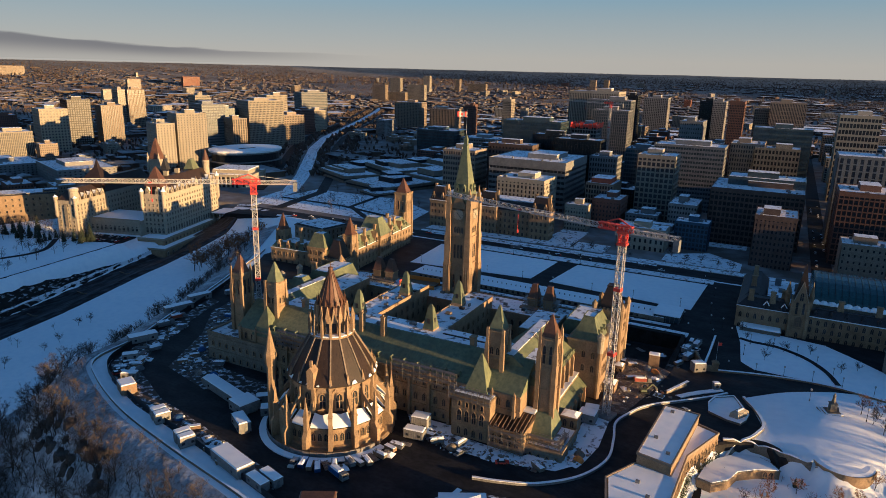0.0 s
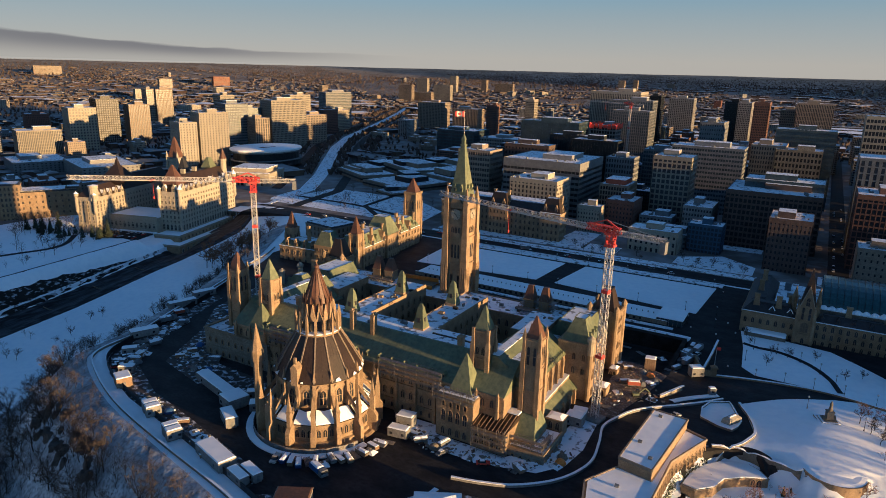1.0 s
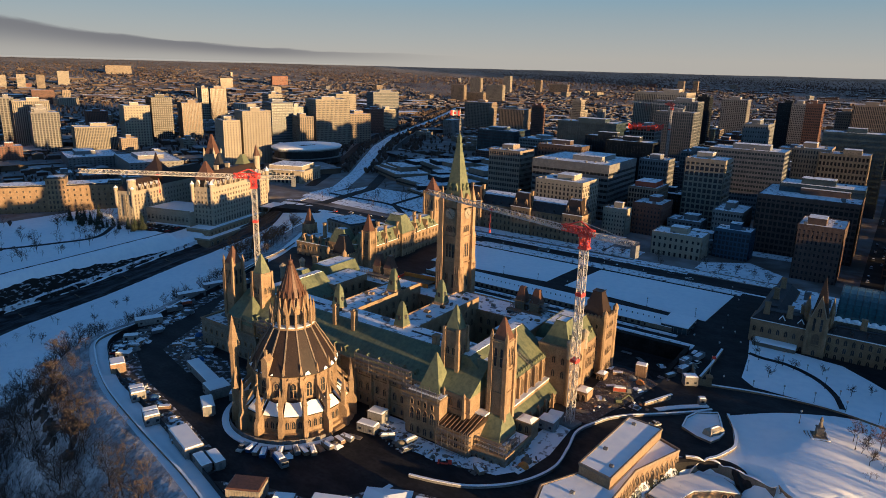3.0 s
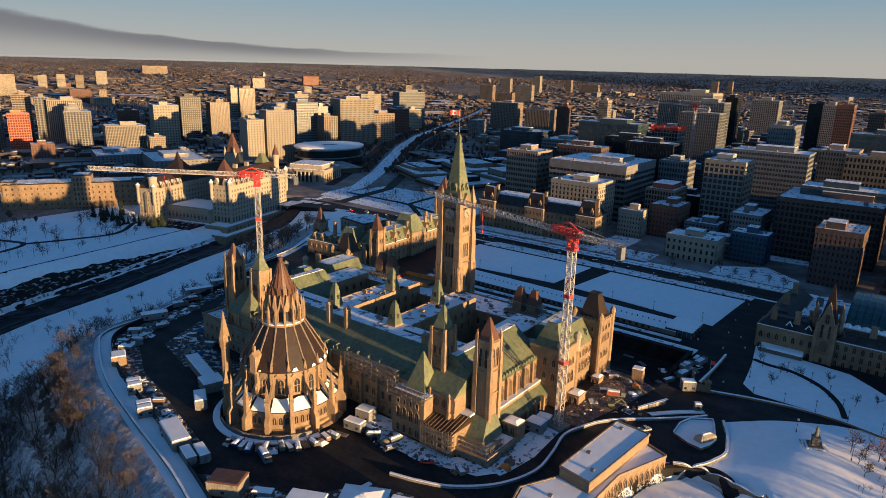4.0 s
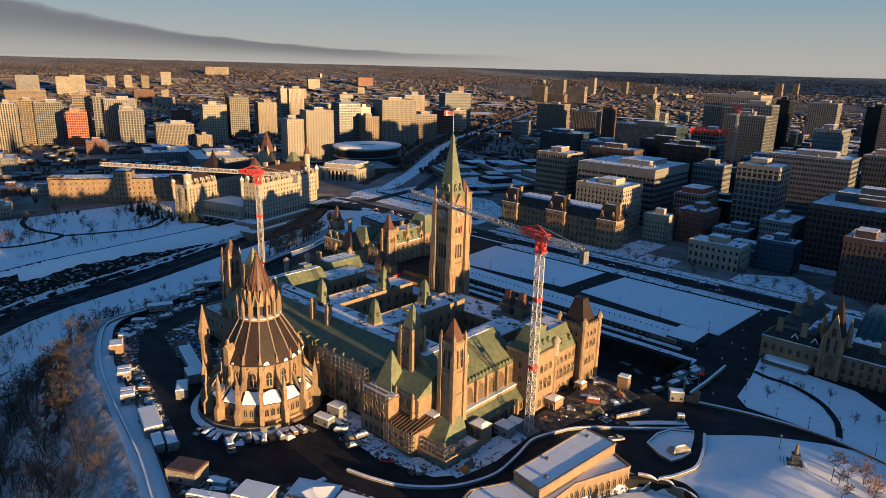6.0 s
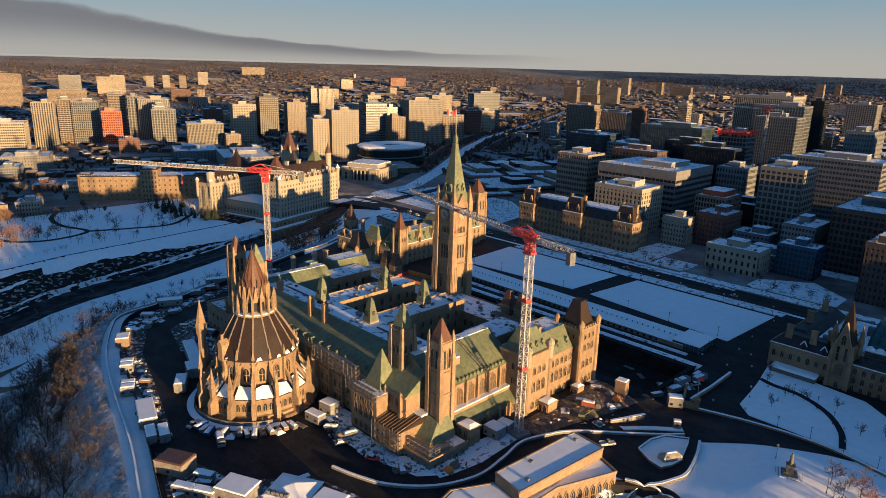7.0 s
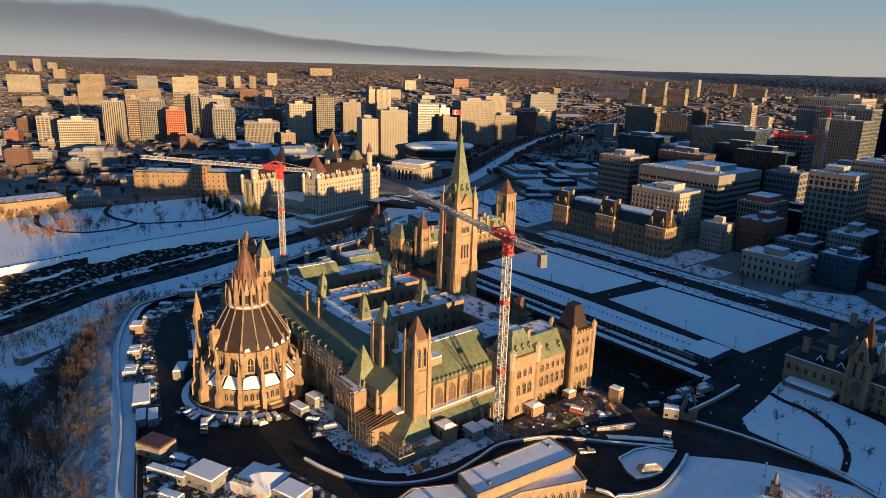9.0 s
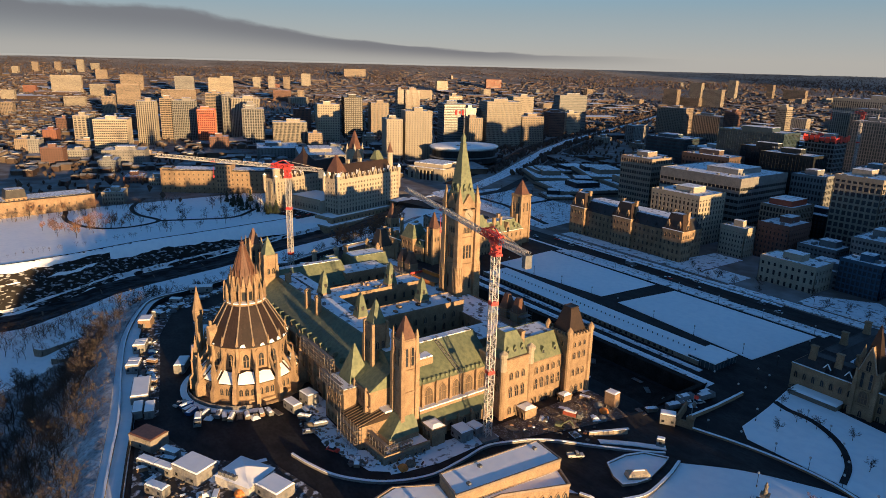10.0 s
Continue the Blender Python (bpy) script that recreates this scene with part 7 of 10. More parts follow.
# Slabs and towers far off.
rr = random.Random(5)
for i in range(70):
    a = radians(rr.uniform(58, 175))
    r = 1300 + 2400 * rr.random() ** 1.3
    x, y = 180 + r * math.cos(a), -225 + r * math.sin(a)
    if y < 60 + 0.05 * abs(x) or not free(x, y, 30):
        continue
    q = float(shrink(gz(x, y)))
    h = rr.uniform(12, 34) * q
    wl = rr.choice(["cream", "tan", "cream", "orange", "concrete", "tan"])
    block("apartment_building", x, y, rr.uniform(20, 60) * q, rr.uniform(16, 28) * q, h, rr.choice([-20, 0, 70, 90]), wl, max(4, round(h / q / 3)), 8, None, 0.5, 0.4, "glass", None,
          {"cream": "cream precast", "tan": "tan brick", "orange": "orange brick", "concrete": "pale concrete"}[wl] + " flats far off among bare trees", pent=False)
    taken.append((x, y, 30))


def scatter(n, seed, near, farr, a0=35, a1=200, power=1.0):
    r = np.random.RandomState(seed)
    a = np.radians(r.uniform(a0, a1, n))
    d = near + (farr - near) * r.uniform(0, 1, n) ** power
    return np.stack([180 + d * np.cos(a), -225 + d * np.sin(a)], -1), r


def soup(name, verts, faces, material, label, category):
    me = bpy.data.meshes.new(name)
    me.from_pydata(verts.reshape(-1, 3).tolist(), [], faces.tolist())
    me.materials.append(material)
    return tagged(new(name, me), label, category, kind="stuff")


def keep_clear(p, gap=42):
    ok = (p[:, 1] > 330) | (p[:, 0] < -430 - 60 * (p[:, 1] < -30))
    ok &= ~((p[:, 0] > -240) & (p[:, 0] < 620) & (p[:, 1] < 980))
    ok &= (p[:, 1] > -140)
    ok &= inside_and_distance(p[:, 0], p[:, 1], CANAL + CANAL[::-1][1:-1])[1] > gap
    for x, y, r in taken:
        ok &= np.hypot(p[:, 0] - x, p[:, 1] - y) > r * 0.85
    return p[ok]


p, r = scatter(26000, 3, 700, 4250, power=0.72)
p = keep_clear(p)
p = p[np.sin(p[:, 0] / 170 + 2 * np.sin(p[:, 1] / 310)) + np.sin(p[:, 1] / 130 + 1.5 * np.sin(p[:, 0] / 240)) > -0.7]
n = len(p)
z = height(p[:, 0], p[:, 1]) - 0.5
k = shrink(z)
w, d, h = r.uniform(4, 9, n) * k, r.uniform(4, 7, n) * k, r.uniform(4, 8, n) * k
big = r.uniform(0, 1, n) < 0.045 + 0.16 * (np.sin(p[:, 0] / 420 + 1) * np.sin(p[:, 1] / 510) > 0.4)
w, d = np.where(big, w * 4, w), np.where(big, d * 3, d)
ang = np.where(p[:, 0] < -300, radians(-20), 0.0) + np.where(r.uniform(0, 1, n) < 0.5, math.pi / 2, 0)
c, s = np.cos(ang), np.sin(ang)
loc = np.array([(-1, -1, 0), (1, -1, 0), (1, 1, 0), (-1, 1, 0), (-1, -1, 1), (1, -1, 1), (1, 1, 1), (-1, 1, 1)], float)
X, Y, Z = loc[None, :, 0] * w[:, None], loc[None, :, 1] * d[:, None], loc[None, :, 2] * h[:, None]
V = np.stack([p[:, 0:1] + X * c[:, None] - Y * s[:, None], p[:, 1:2] + X * s[:, None] + Y * c[:, None], z[:, None] + Z], -1)
base = (np.arange(n) * 8)[:, None, None]
F = (base + np.array([(0, 1, 5, 4), (1, 2, 6, 5), (2, 3, 7, 6), (3, 0, 4, 7)])[None]).reshape(-1, 4)
soup("house_walls", V, F, M["house"], "brick and clad walls of far suburban houses", "houses")
rh = np.where(big, 0.4, r.uniform(0.8, 2.0, n)) * k
rl = np.array([(-1.08, -1.1, 0), (1.08, -1.1, 0), (1.08, 1.1, 0), (-1.08, 1.1, 0), (-1.08, 0, 1), (1.08, 0, 1)])
X, Y, Z = rl[None, :, 0] * w[:, None], rl[None, :, 1] * d[:, None], h[:, None] + rl[None, :, 2] * rh[:, None]
V = np.stack([p[:, 0:1] + X * c[:, None] - Y * s[:, None], p[:, 1:2] + X * s[:, None] + Y * c[:, None], z[:, None] + Z], -1)
base = (np.arange(n) * 6)[:, None]
F4 = np.concatenate([(base + np.array(q)) for q in ((0, 1, 5, 4), (2, 3, 4, 5))])
V = V.reshape(-1, 3)
me = bpy.data.meshes.new("house_roofs")
F3 = np.concatenate([(base + np.array(q)) for q in ((1, 2, 5), (3, 0, 4))])
me.from_pydata(V.tolist(), [], F4.tolist() + F3.tolist())
me.materials.append(M["house_roof"])
tagged(new("house_roofs", me), "snowy and bare roofs of far suburban houses", "houses", kind="stuff")


def clumps(name, p, r, lo, hi, material, label, category):
    """Ragged bare crowns: uneven spiked clumps on the ground."""
    n = len(p)
    z = height(p[:, 0], p[:, 1])
    k = 5
    a = np.linspace(0, 2 * math.pi, k, endpoint=False)[None, :] + r.uniform(0, 6, (n, 1))
    size = r.uniform(lo, hi, (n, 1)) * shrink(z)[:, None]
    rad = size * r.uniform(0.35, 1.0, (n, k))
    mid = np.stack([p[:, 0:1] + rad * np.cos(a), p[:, 1:2] + rad * np.sin(a), z[:, None] + size * r.uniform(0.5, 1.7, (n, k))], -1)
    foot = np.stack([p[:, 0:1], p[:, 1:2], z[:, None] - 0.5], -1)
    top = np.stack([p[:, 0:1] + r.uniform(-1, 1, (n, 1)), p[:, 1:2] + r.uniform(-1, 1, (n, 1)), z[:, None] + size * r.uniform(1.6, 2.2, (n, 1))], -1)
    V = np.concatenate([mid, foot, top], 1)
    base = (np.arange(n) * (k + 2))[:, None]
    F = np.concatenate([base + np.array([i, (i + 1) % k, k + 1]) for i in range(k)] + [base + np.array([(i + 1) % k, i, k]) for i in range(k)])
    return soup(name, V, F, material, label, category)


# Wide low sheds with snowy roofs among the houses.
p, r = scatter(900, 14, 1300, 4100, 70, 178, power=0.8)
p = keep_clear(p)
p = p[np.sin(p[:, 0] / 520 + 0.6) + np.sin(p[:, 1] / 430 + p[:, 0] / 900) > -0.35]
n = len(p)
z = height(p[:, 0], p[:, 1]) - 1.0
k = shrink(z)
w, d, h = r.uniform(14, 55, n) * k, r.uniform(10, 30, n) * k, r.uniform(5, 10, n) * k + 1
ang = r.choice([radians(-20), radians(70), 0.0], n)
c, s = np.cos(ang), np.sin(ang)
X, Y, Z = loc[None, :, 0] * w[:, None], loc[None, :, 1] * d[:, None], loc[None, :, 2] * h[:, None]
V = np.stack([p[:, 0:1] + X * c[:, None] - Y * s[:, None], p[:, 1:2] + X * s[:, None] + Y * c[:, None], z[:, None] + Z], -1)
base = (np.arange(n) * 8)[:, None, None]
soup("shed_walls", V, (base + np.array([(0, 1, 5, 4), (1, 2, 6, 5), (2, 3, 7, 6), (3, 0, 4, 7)])[None]).reshape(-1, 4), M["house"], "walls of wide low sheds far off", "sheds")
soup("shed_roofs", V[:, 4:], (np.arange(n) * 4)[:, None] + np.array([[0, 1, 2, 3]]), M["snow"], "wide snowy roofs of low sheds far off", "sheds")
p, r = scatter(60000, 8, 600, 4500, power=0.72)
clumps("bare_trees", keep_clear(p), r, 2.0, 4.2, M["farwood"], "bare brown street trees among the houses", "trees")
# Trees along both banks of the canal.
r = np.random.RandomState(41)
p = []
for (x0, y0), (x1, y1) in zip(CANAL[2:], CANAL[3:]):
    q = math.hypot(x1 - x0, y1 - y0)
    for i in range(int(q * 1.3)):
        t, off = r.uniform(0, 1), r.choice([-1, 1]) * r.choice([r.uniform(11, 26), r.uniform(42, 70)])
        p.append((x0 + (x1 - x0) * t - (y1 - y0) / q * off, y0 + (y1 - y0) * t + (x1 - x0) / q * off))
clumps("canal_trees", np.array(p), r, 2.2, 4.6, M["farwood"], "bare brown trees along the frozen canal", "trees")
p, r = scatter(18000, 9, 3300, 4690, power=0.62)
p = p[np.sin(p[:, 0] / 310 + np.sin(p[:, 1] / 270)) + np.sin(p[:, 1] / 190) > -0.8]
clumps("far_woods", p, r, 6, 11, M["farwood"], "dark bare woods along the horizon", "trees")
for poly in ([(-6, 205), (19, 205), (19, 226), (-6, 226)], [(60, 205), (112, 205), (112, 226), (88, 246), (60, 226)], [(150, 205), (158, 205), (158, 228), (150, 228)], [(-130, 203), (-34, 203), (-34, 215), (-130, 215)], [(-33, 206), (-8, 206), (-8, 262), (-30, 262)], [(20, 268), (112, 272), (112, 286), (20, 284)]):
    patch("forecourt", poly, 0.3, M["roofsnow"], "snowy forecourt between street and office blocks", "pavement", 6)
ribbon("canal_ice", CANAL, 17, 0.3, M["roofsnow"], "frozen canal under snow running through the city", "canal", 40, kind="structure")
for s in (34, -34):
    off = []
    for i, (x, y) in enumerate(CANAL):
        a, b = CANAL[max(0, i - 1)], CANAL[min(len(CANAL) - 1, i + 1)]
        L = math.hypot(b[0] - a[0], b[1] - a[1])
        off.append((x - (b[1] - a[1]) / L * s, y + (b[0] - a[0]) / L * s))
    ribbon("road", off, 11, 0.4, M["asphalt"], "dark road beside the frozen canal", "road", 40)
ribbon("road", [(-330, 178), (420, 178)], 26, 0.25, M["asphalt"], "wide street in front of the parliament lawn", "road", 12)
ribbon("road", [(162, 195), (162, 1200), (190, 2300)], 13, 0.3, M["asphalt"], "straight city street between office blocks", "road", 40)

patch("lawn", [(-318, 206), (-150, 202), (-160, 262), (-212, 300), (-318, 300)], 0.3, M["roofsnow"], "snowy square with paths before the arts centre", "lawn", 12)
ribbon("path", [(-316, 240), (-240, 238), (-160, 216)], 5, 0.5, M["asphalt"], "cleared path across the snowy square", "path", 10)
ribbon("path", [(-240, 300), (-232, 240), (-190, 204)], 5, 0.52, M["asphalt"], "cleared path across the snowy square", "path", 10)

# ---- trees ----
def bare_tree(seed, h, spread=0.5, twigs=900, kids=(5, 4, 3)):
    """A trunk that forks into limbs, branches and long fine twigs."""
    rr = random.Random(seed)
    wood, fine = Mesh(), Mesh()
    tips = []

    def piece(p, q, ra, rb, n):
        d = (q - p).normalized()
        s = d.cross(Vector((0.3, 0.7, 0.2))).normalized()
        u = d.cross(s)
        ring = [2 * math.pi * i / n for i in range(n)]
        wood.add([tuple(c + (s * math.cos(a) + u * math.sin(a)) * r) for c, r in ((p, ra), (q, rb)) for a in ring], [(i, (i + 1) % n, n + (i + 1) % n, n + i) for i in range(n)])

    def limb(p, d, length, rad, level):
        bend = Vector((rr.uniform(-1, 1), rr.uniform(-1, 1), rr.uniform(-0.3, 0.5))) * 0.10 * length
        mid = p + d * length * 0.5 + bend
        q = p + d * length
        piece(p, mid, rad, rad * 0.75, 5 if level == 0 else 3)
        piece(mid, q, rad * 0.75, rad * 0.45, 5 if level == 0 else 3)
        if level >= 1:
            tips.append((mid, q, d))
        if level >= len(kids):
            return
        for k in range(kids[level]):
            t = 1.0 if k == 0 else rr.uniform(0.4, 0.98) if level else 0.42 + 0.55 * k / kids[0]
            a = 2.4 * k + rr.uniform(-0.7, 0.7)
            side = Vector((math.cos(a), math.sin(a), rr.uniform(0.0, 0.4)))
            dd = (d * (1.0 if k == 0 else 0.8) + side * spread * (0.3 if k == 0 else 1.0)).normalized()
            base = p.lerp(mid, t * 2) if t < 0.5 else mid.lerp(q, t * 2 - 1)
            limb(base, dd, length * rr.uniform(0.5, 0.72), rad * (0.5 if k == 0 else 0.42), level + 1)

    limb(Vector((0, 0, -0.5)), Vector((rr.uniform(-.12, .12), rr.uniform(-.12, .12), 1)).normalized(), h * 0.5, h * 0.021, 0)
    per = max(2, twigs // max(1, len(tips)))
    for p, q, d in tips:
        for k in range(per):
            a = p.lerp(q, rr.random())
            dd = (d * 0.8 + Vector((rr.uniform(-1, 1), rr.uniform(-1, 1), rr.uniform(-0.3, 0.8)))).normalized()
            b = a + dd * rr.uniform(0.5, 1.4) * h * 0.1
            s = dd.cross(Vector((rr.uniform(-1, 1), rr.uniform(-1, 1), 0.1))).normalized() * 0.034
            fine.add([tuple(a - s), tuple(a + s), tuple(b)], [(0, 1, 2)])
    return wood, fine


def make_tree(seed, h, crown_mat, label, spread=0.5, twigs=900):
    wood, fine = bare_tree(seed, h, spread, twigs)
    t = thing("bare_tree", 0, 0, -300, 0, label, "tree")
    part("trunk", wood, M["bark"], t)
    part("crown", fine, crown_mat, t)
    return t


TREES = [make_tree(i, h, M["twig_red"] if i in (3, 6) else M["twig"], "bare deciduous tree with rusty fine twigs on the snowy bank" if i in (3, 6) else "bare deciduous tree with dark fine twigs on snow", sp, tw)
         for i, (h, sp, tw) in enumerate(((12, 0.6, 1100), (14, 0.65, 1200), (10, 0.7, 1000), (12, 0.7, 1900), (15, 0.55, 1100), (8, 0.8, 900), (10, 0.75, 1900)))]
first_use = set()


def plant(i, x, y, s=1.0, rz=0.0):
    m = pose(x, y, gz(x, y) - 0.15, 0, 0, rz)
    if i not in first_use:
        first_use.add(i)
        TREES[i].matrix_basis = m @ Matrix.Scale(s, 4)
        return TREES[i]
    t = copy_thing(TREES[i], m)
    t.scale = (s, s, s)
    return t


rr = random.Random(31)


TALL = (12, 14, 10, 12, 15, 8, 10)


def bank(n, region, kinds, s0=0.8, s1=1.25, gap=3.0, below=None):
    """Trees at random inside a polygon."""
    xs, ys = [p[0] for p in region], [p[1] for p in region]
    got = []
    for k in range(n * 12):
        if len(got) >= n:
            break
        x, y = rr.uniform(min(xs), max(xs)), rr.uniform(min(ys), max(ys))
        ins, _ = inside_and_distance(np.array([x]), np.array([y]), region)
        if not ins[0] or any(math.hypot(x - a, y - b) < gap for a, b in got):
            continue
        got.append((x, y))
        i, q = rr.choice(kinds), rr.uniform(s0, s1)
        if below is not None:
            q = max(0.35, min(q, (below - gz(x, y)) / TALL[i]))
        plant(i, x, y, q, rr.uniform(0, 360))


bank(128, [(16, -162), (-5, -156.5), (-37, -149.5), (-74, -140.5), (-107, -127), (-124, -113), (-128, -92), (-150, -92), (-172, -132), (-150, -190), (-60, -215), (10, -200)], [0, 1, 2, 0, 4, 0, 1, 4, 2], 0.8, 1.25, 2.4, 5.0)
bank(40, [(-128, -88), (-138, -60), (-150, -27), (-168, 18), (-198, 75), (-228, 75), (-198, 10), (-172, -60), (-150, -92)], [0, 2, 4, 1], 0.6, 0.9, 3.2, -1.0)
bank(20, [(-218, 56), (-222, 108), (-254, 108), (-258, 60)], [3, 6], 1.1, 1.5, 3.4)
bank(7, [(-225, -140), (-240, -60), (-255, 0), (-238, 0), (-215, -70), (-200, -140)], [5, 2, 5], 0.5, 0.9, 4)
bank(18, [(-308, -60), (-330, 20), (-400, 10), (-400, -60), (-340, -62)], [0, 1, 2], 0.6, 0.95, 8)
bank(15, [(-328, -128), (-334, -84), (-368, -66), (-386, -90), (-372, -150)], [3, 6, 3, 2], 0.7, 1.0, 7)
bank(6, [(-424, -150), (-430, -60), (-446, -56), (-440, -150)], [3, 6, 3], 0.8, 1.1, 5)
bank(8, [(125, 45), (150, 50), (172, 45), (172, 62), (120, 80)], [5], 0.6, 0.9, 7)
bank(9, [(165, 8), (176, 6), (182, -14), (171, -18)], [2, 5, 3], 0.5, 0.8, 4)
bank(12, [(170, -44), (174, -60), (150, -72), (128, -74), (132, -64), (146, -56), (160, -54)], [5, 3, 6], 0.4, 0.65, 4)
bank(10, [(182, -20), (215, -30), (215, 12), (186, 6)], [2, 5], 0.6, 0.9, 5)
bank(14, [(-34, 200), (112, 200), (112, 214), (64, 212), (18, 212), (-34, 210)], [5, 2], 0.6, 0.95, 6)
bank(4, [(-330, 330), (-300, 380), (-420, 620), (-520, 640), (-420, 480), (-370, 350)], [0, 1, 2], 0.7, 1.0, 8)


def thicket(name, n, region, lo, hi, wood_mat, label, seed, twigs=300, cap=90):
    """Bare trees too many to count, joined into one mesh of wood and one of twigs."""
    r = random.Random(seed)
    kinds = [bare_tree(100 + k, 10, 0.65 + 0.06 * k, twigs, (4, 3, 2)) for k in range(4)]
    arr = [(np.array(w.v), w.f, np.array(f.v), f.f) for w, f in kinds]
    WV, WF, TV, TF = [], [], [], []
    wn = tn = 0
    xs, ys = [p[0] for p in region], [p[1] for p in region]
    px, py = np.array([r.uniform(min(xs), max(xs)) for _ in range(n * 3)]), np.array([r.uniform(min(ys), max(ys)) for _ in range(n * 3)])
    ok = inside_and_distance(px, py, region)[0]
    px, py = px[ok][:n], py[ok][:n]
    for x, y, z in zip(px, py, height(px, py)):
        wv, wf, tv, tf = arr[r.randrange(4)]
        s, a = min(r.uniform(lo, hi), max(2.0, cap - z)) / 10, r.uniform(0, 6.283)
        m = np.array([[math.cos(a), math.sin(a), 0], [-math.sin(a), math.cos(a), 0], [0, 0, 1]]) * s
        WV.append(wv @ m + (x, y, z))
        TV.append(tv @ m + (x, y, z))
        WF += [tuple(i + wn for i in f) for f in wf]
        TF += [tuple(i + tn for i in f) for f in tf]
        wn += len(wv)
        tn += len(tv)
    t = thing(name, 0, 0, 0, 0, label, "trees", kind="stuff")
    for nm, V, F, mt in (("stems", WV, WF, M["bark"]), ("twigs", TV, TF, wood_mat)):
        me = bpy.data.meshes.new(nm)
        me.from_pydata(np.concatenate(V).tolist(), [], F)
        me.materials.append(mt)
        tagged(part(nm, me, mt, t), kind="stuff")


thicket("thicket", 500, [(60, -176), (20, -164), (-4, -158), (-37, -151), (-74, -142), (-108, -128), (-126, -113), (-130, -90), (-150, -100), (-150, -132), (-142, -150), (-128, -164), (-108, -178), (-80, -194), (-40, -206), (60, -205)], 5, 10, M["twig"], "bare brush and saplings on the snowy slope", 61, 260, 1.5)
thicket("thicket", 90, [(-130, -88), (-140, -58), (-152, -27), (-170, 18), (-200, 75), (-222, 70), (-194, 5), (-178, -60), (-158, -95)], 5, 9, M["twig"], "bare brush along the foot of the hill", 62)
thicket("thicket", 60, [(-235, -230), (-246, -120), (-252, -40), (-244, -40), (-228, -120), (-200, -230)], 3, 6, M["twig"], "bare brush beside the canal", 63)
thicket("thicket", 46, [(168, -24), (174, -36), (200, -36), (214, 10), (186, 22), (178, -6)], 1.5, 3.5, M["twig_red"], "rusty scrub on the end of the mound", 64, 200)
thicket("thicket", 60, [(142, -51), (150, -53), (160, -54), (170, -46), (182, -60), (150, -78), (126, -76), (130, -66)], 1.5, 4, M["twig_red"], "rusty scrub below the bastions", 65, 200)
thicket("thicket", 70, [(-400, 450), (-450, 520), (-560, 720), (-600, 720), (-500, 500), (-440, 430)], 5, 9, M["twig"], "bare trees along the frozen canal", 68, 260)
thicket("thicket", 46, [(-314, 208), (-150, 204), (-160, 260), (-212, 298), (-314, 298)], 6, 11, M["twig"], "bare trees on the snowy square", 74, 300)
thicket("thicket", 240, [(20, -158), (-2, -152.6), (-36, -145.4), (-72, -136.4), (-104.5, -123.4), (-119.8, -111.6), (-123.6, -90), (-133, -90), (-128, -116), (-108, -133), (-74, -147), (-36, -155), (20, -167)], 2.0, 5.5, M["twig"], "low bare shrubs below the cliff walk", 67, 200)
thicket("thicket", 80, [(228, -84), (236, 10), (300, 14), (310, -80)], 7, 12, M["twig"], "bare trees at the west end of the mound", 66, 420)
# Out of view: added to keep the low sun off the slope further east.
thicket("thicket", 70, [(30, -166), (60, -174), (98, -146), (110, -124), (126, -126), (112, -160), (64, -190), (30, -190)], 8, 13, M["twig"], "unseen bare trees added on the northern cliff for shade", 69, 360, 10)
thicket("thicket", 90, [(-222, -250), (-228, -150), (-206, -112), (-184, -150), (-176, -250)], 6, 10, M["twig_red"], "rusty brush beside the canal mouth", 71, 320)
thicket("thicket", 130, [(-244, -262), (-250, -160), (-240, -112), (-214, -108), (-206, -180), (-206, -262)], 3.5, 8, M["twig_red"], "rusty brush on the flat beside the locks", 75, 300)
thicket("thicket", 60, [(-424, -190), (-436, -70), (-432, -20), (-426, -20), (-416, -90), (-412, -190)], 6, 10, M["twig"], "bare street trees in front of the archive", 72, 320)
thicket("thicket", 70, [(-296, -230), (-304, -150), (-318, -80), (-312, -80), (-298, -150), (-288, -230)], 2, 5, M["twig"], "low bare bushes above the rocky bank", 73, 200)
thicket("thicket", 75, [(-430, -70), (-400, -30), (-420, 60), (-330, 60), (-312, 20), (-318, -60), (-340, -100), (-400, -130)], 5, 9, M["twig"], "bare trees in the snowy park", 76, 260)
thicket("thicket", 26, [(-392, -112), (-384, -84), (-350, -92), (-352, -128)], 7, 10, M["twig_red"], "rusty bare trees in the snowy park", 77, 300)
thicket("thicket", 7, [(-262, 92), (-240, 84), (-234, 94), (-256, 102)], 10, 14, M["twig_red"], "rusty willows beside the canal bridge", 78, 700)
thicket("thicket", 70, [(-452, 30), (-452, 60), (-400, 66), (-370, 76), (-352, 62), (-346, 28), (-390, 10)], 6, 10, M["twig"], "bare trees below the hotel", 79, 300)
rock = thing("rock_outcrop", 0, 0, 0, 0, "dark jagged rock outcrop in the snowy slope", "rock")
rr2 = random.Random(9)
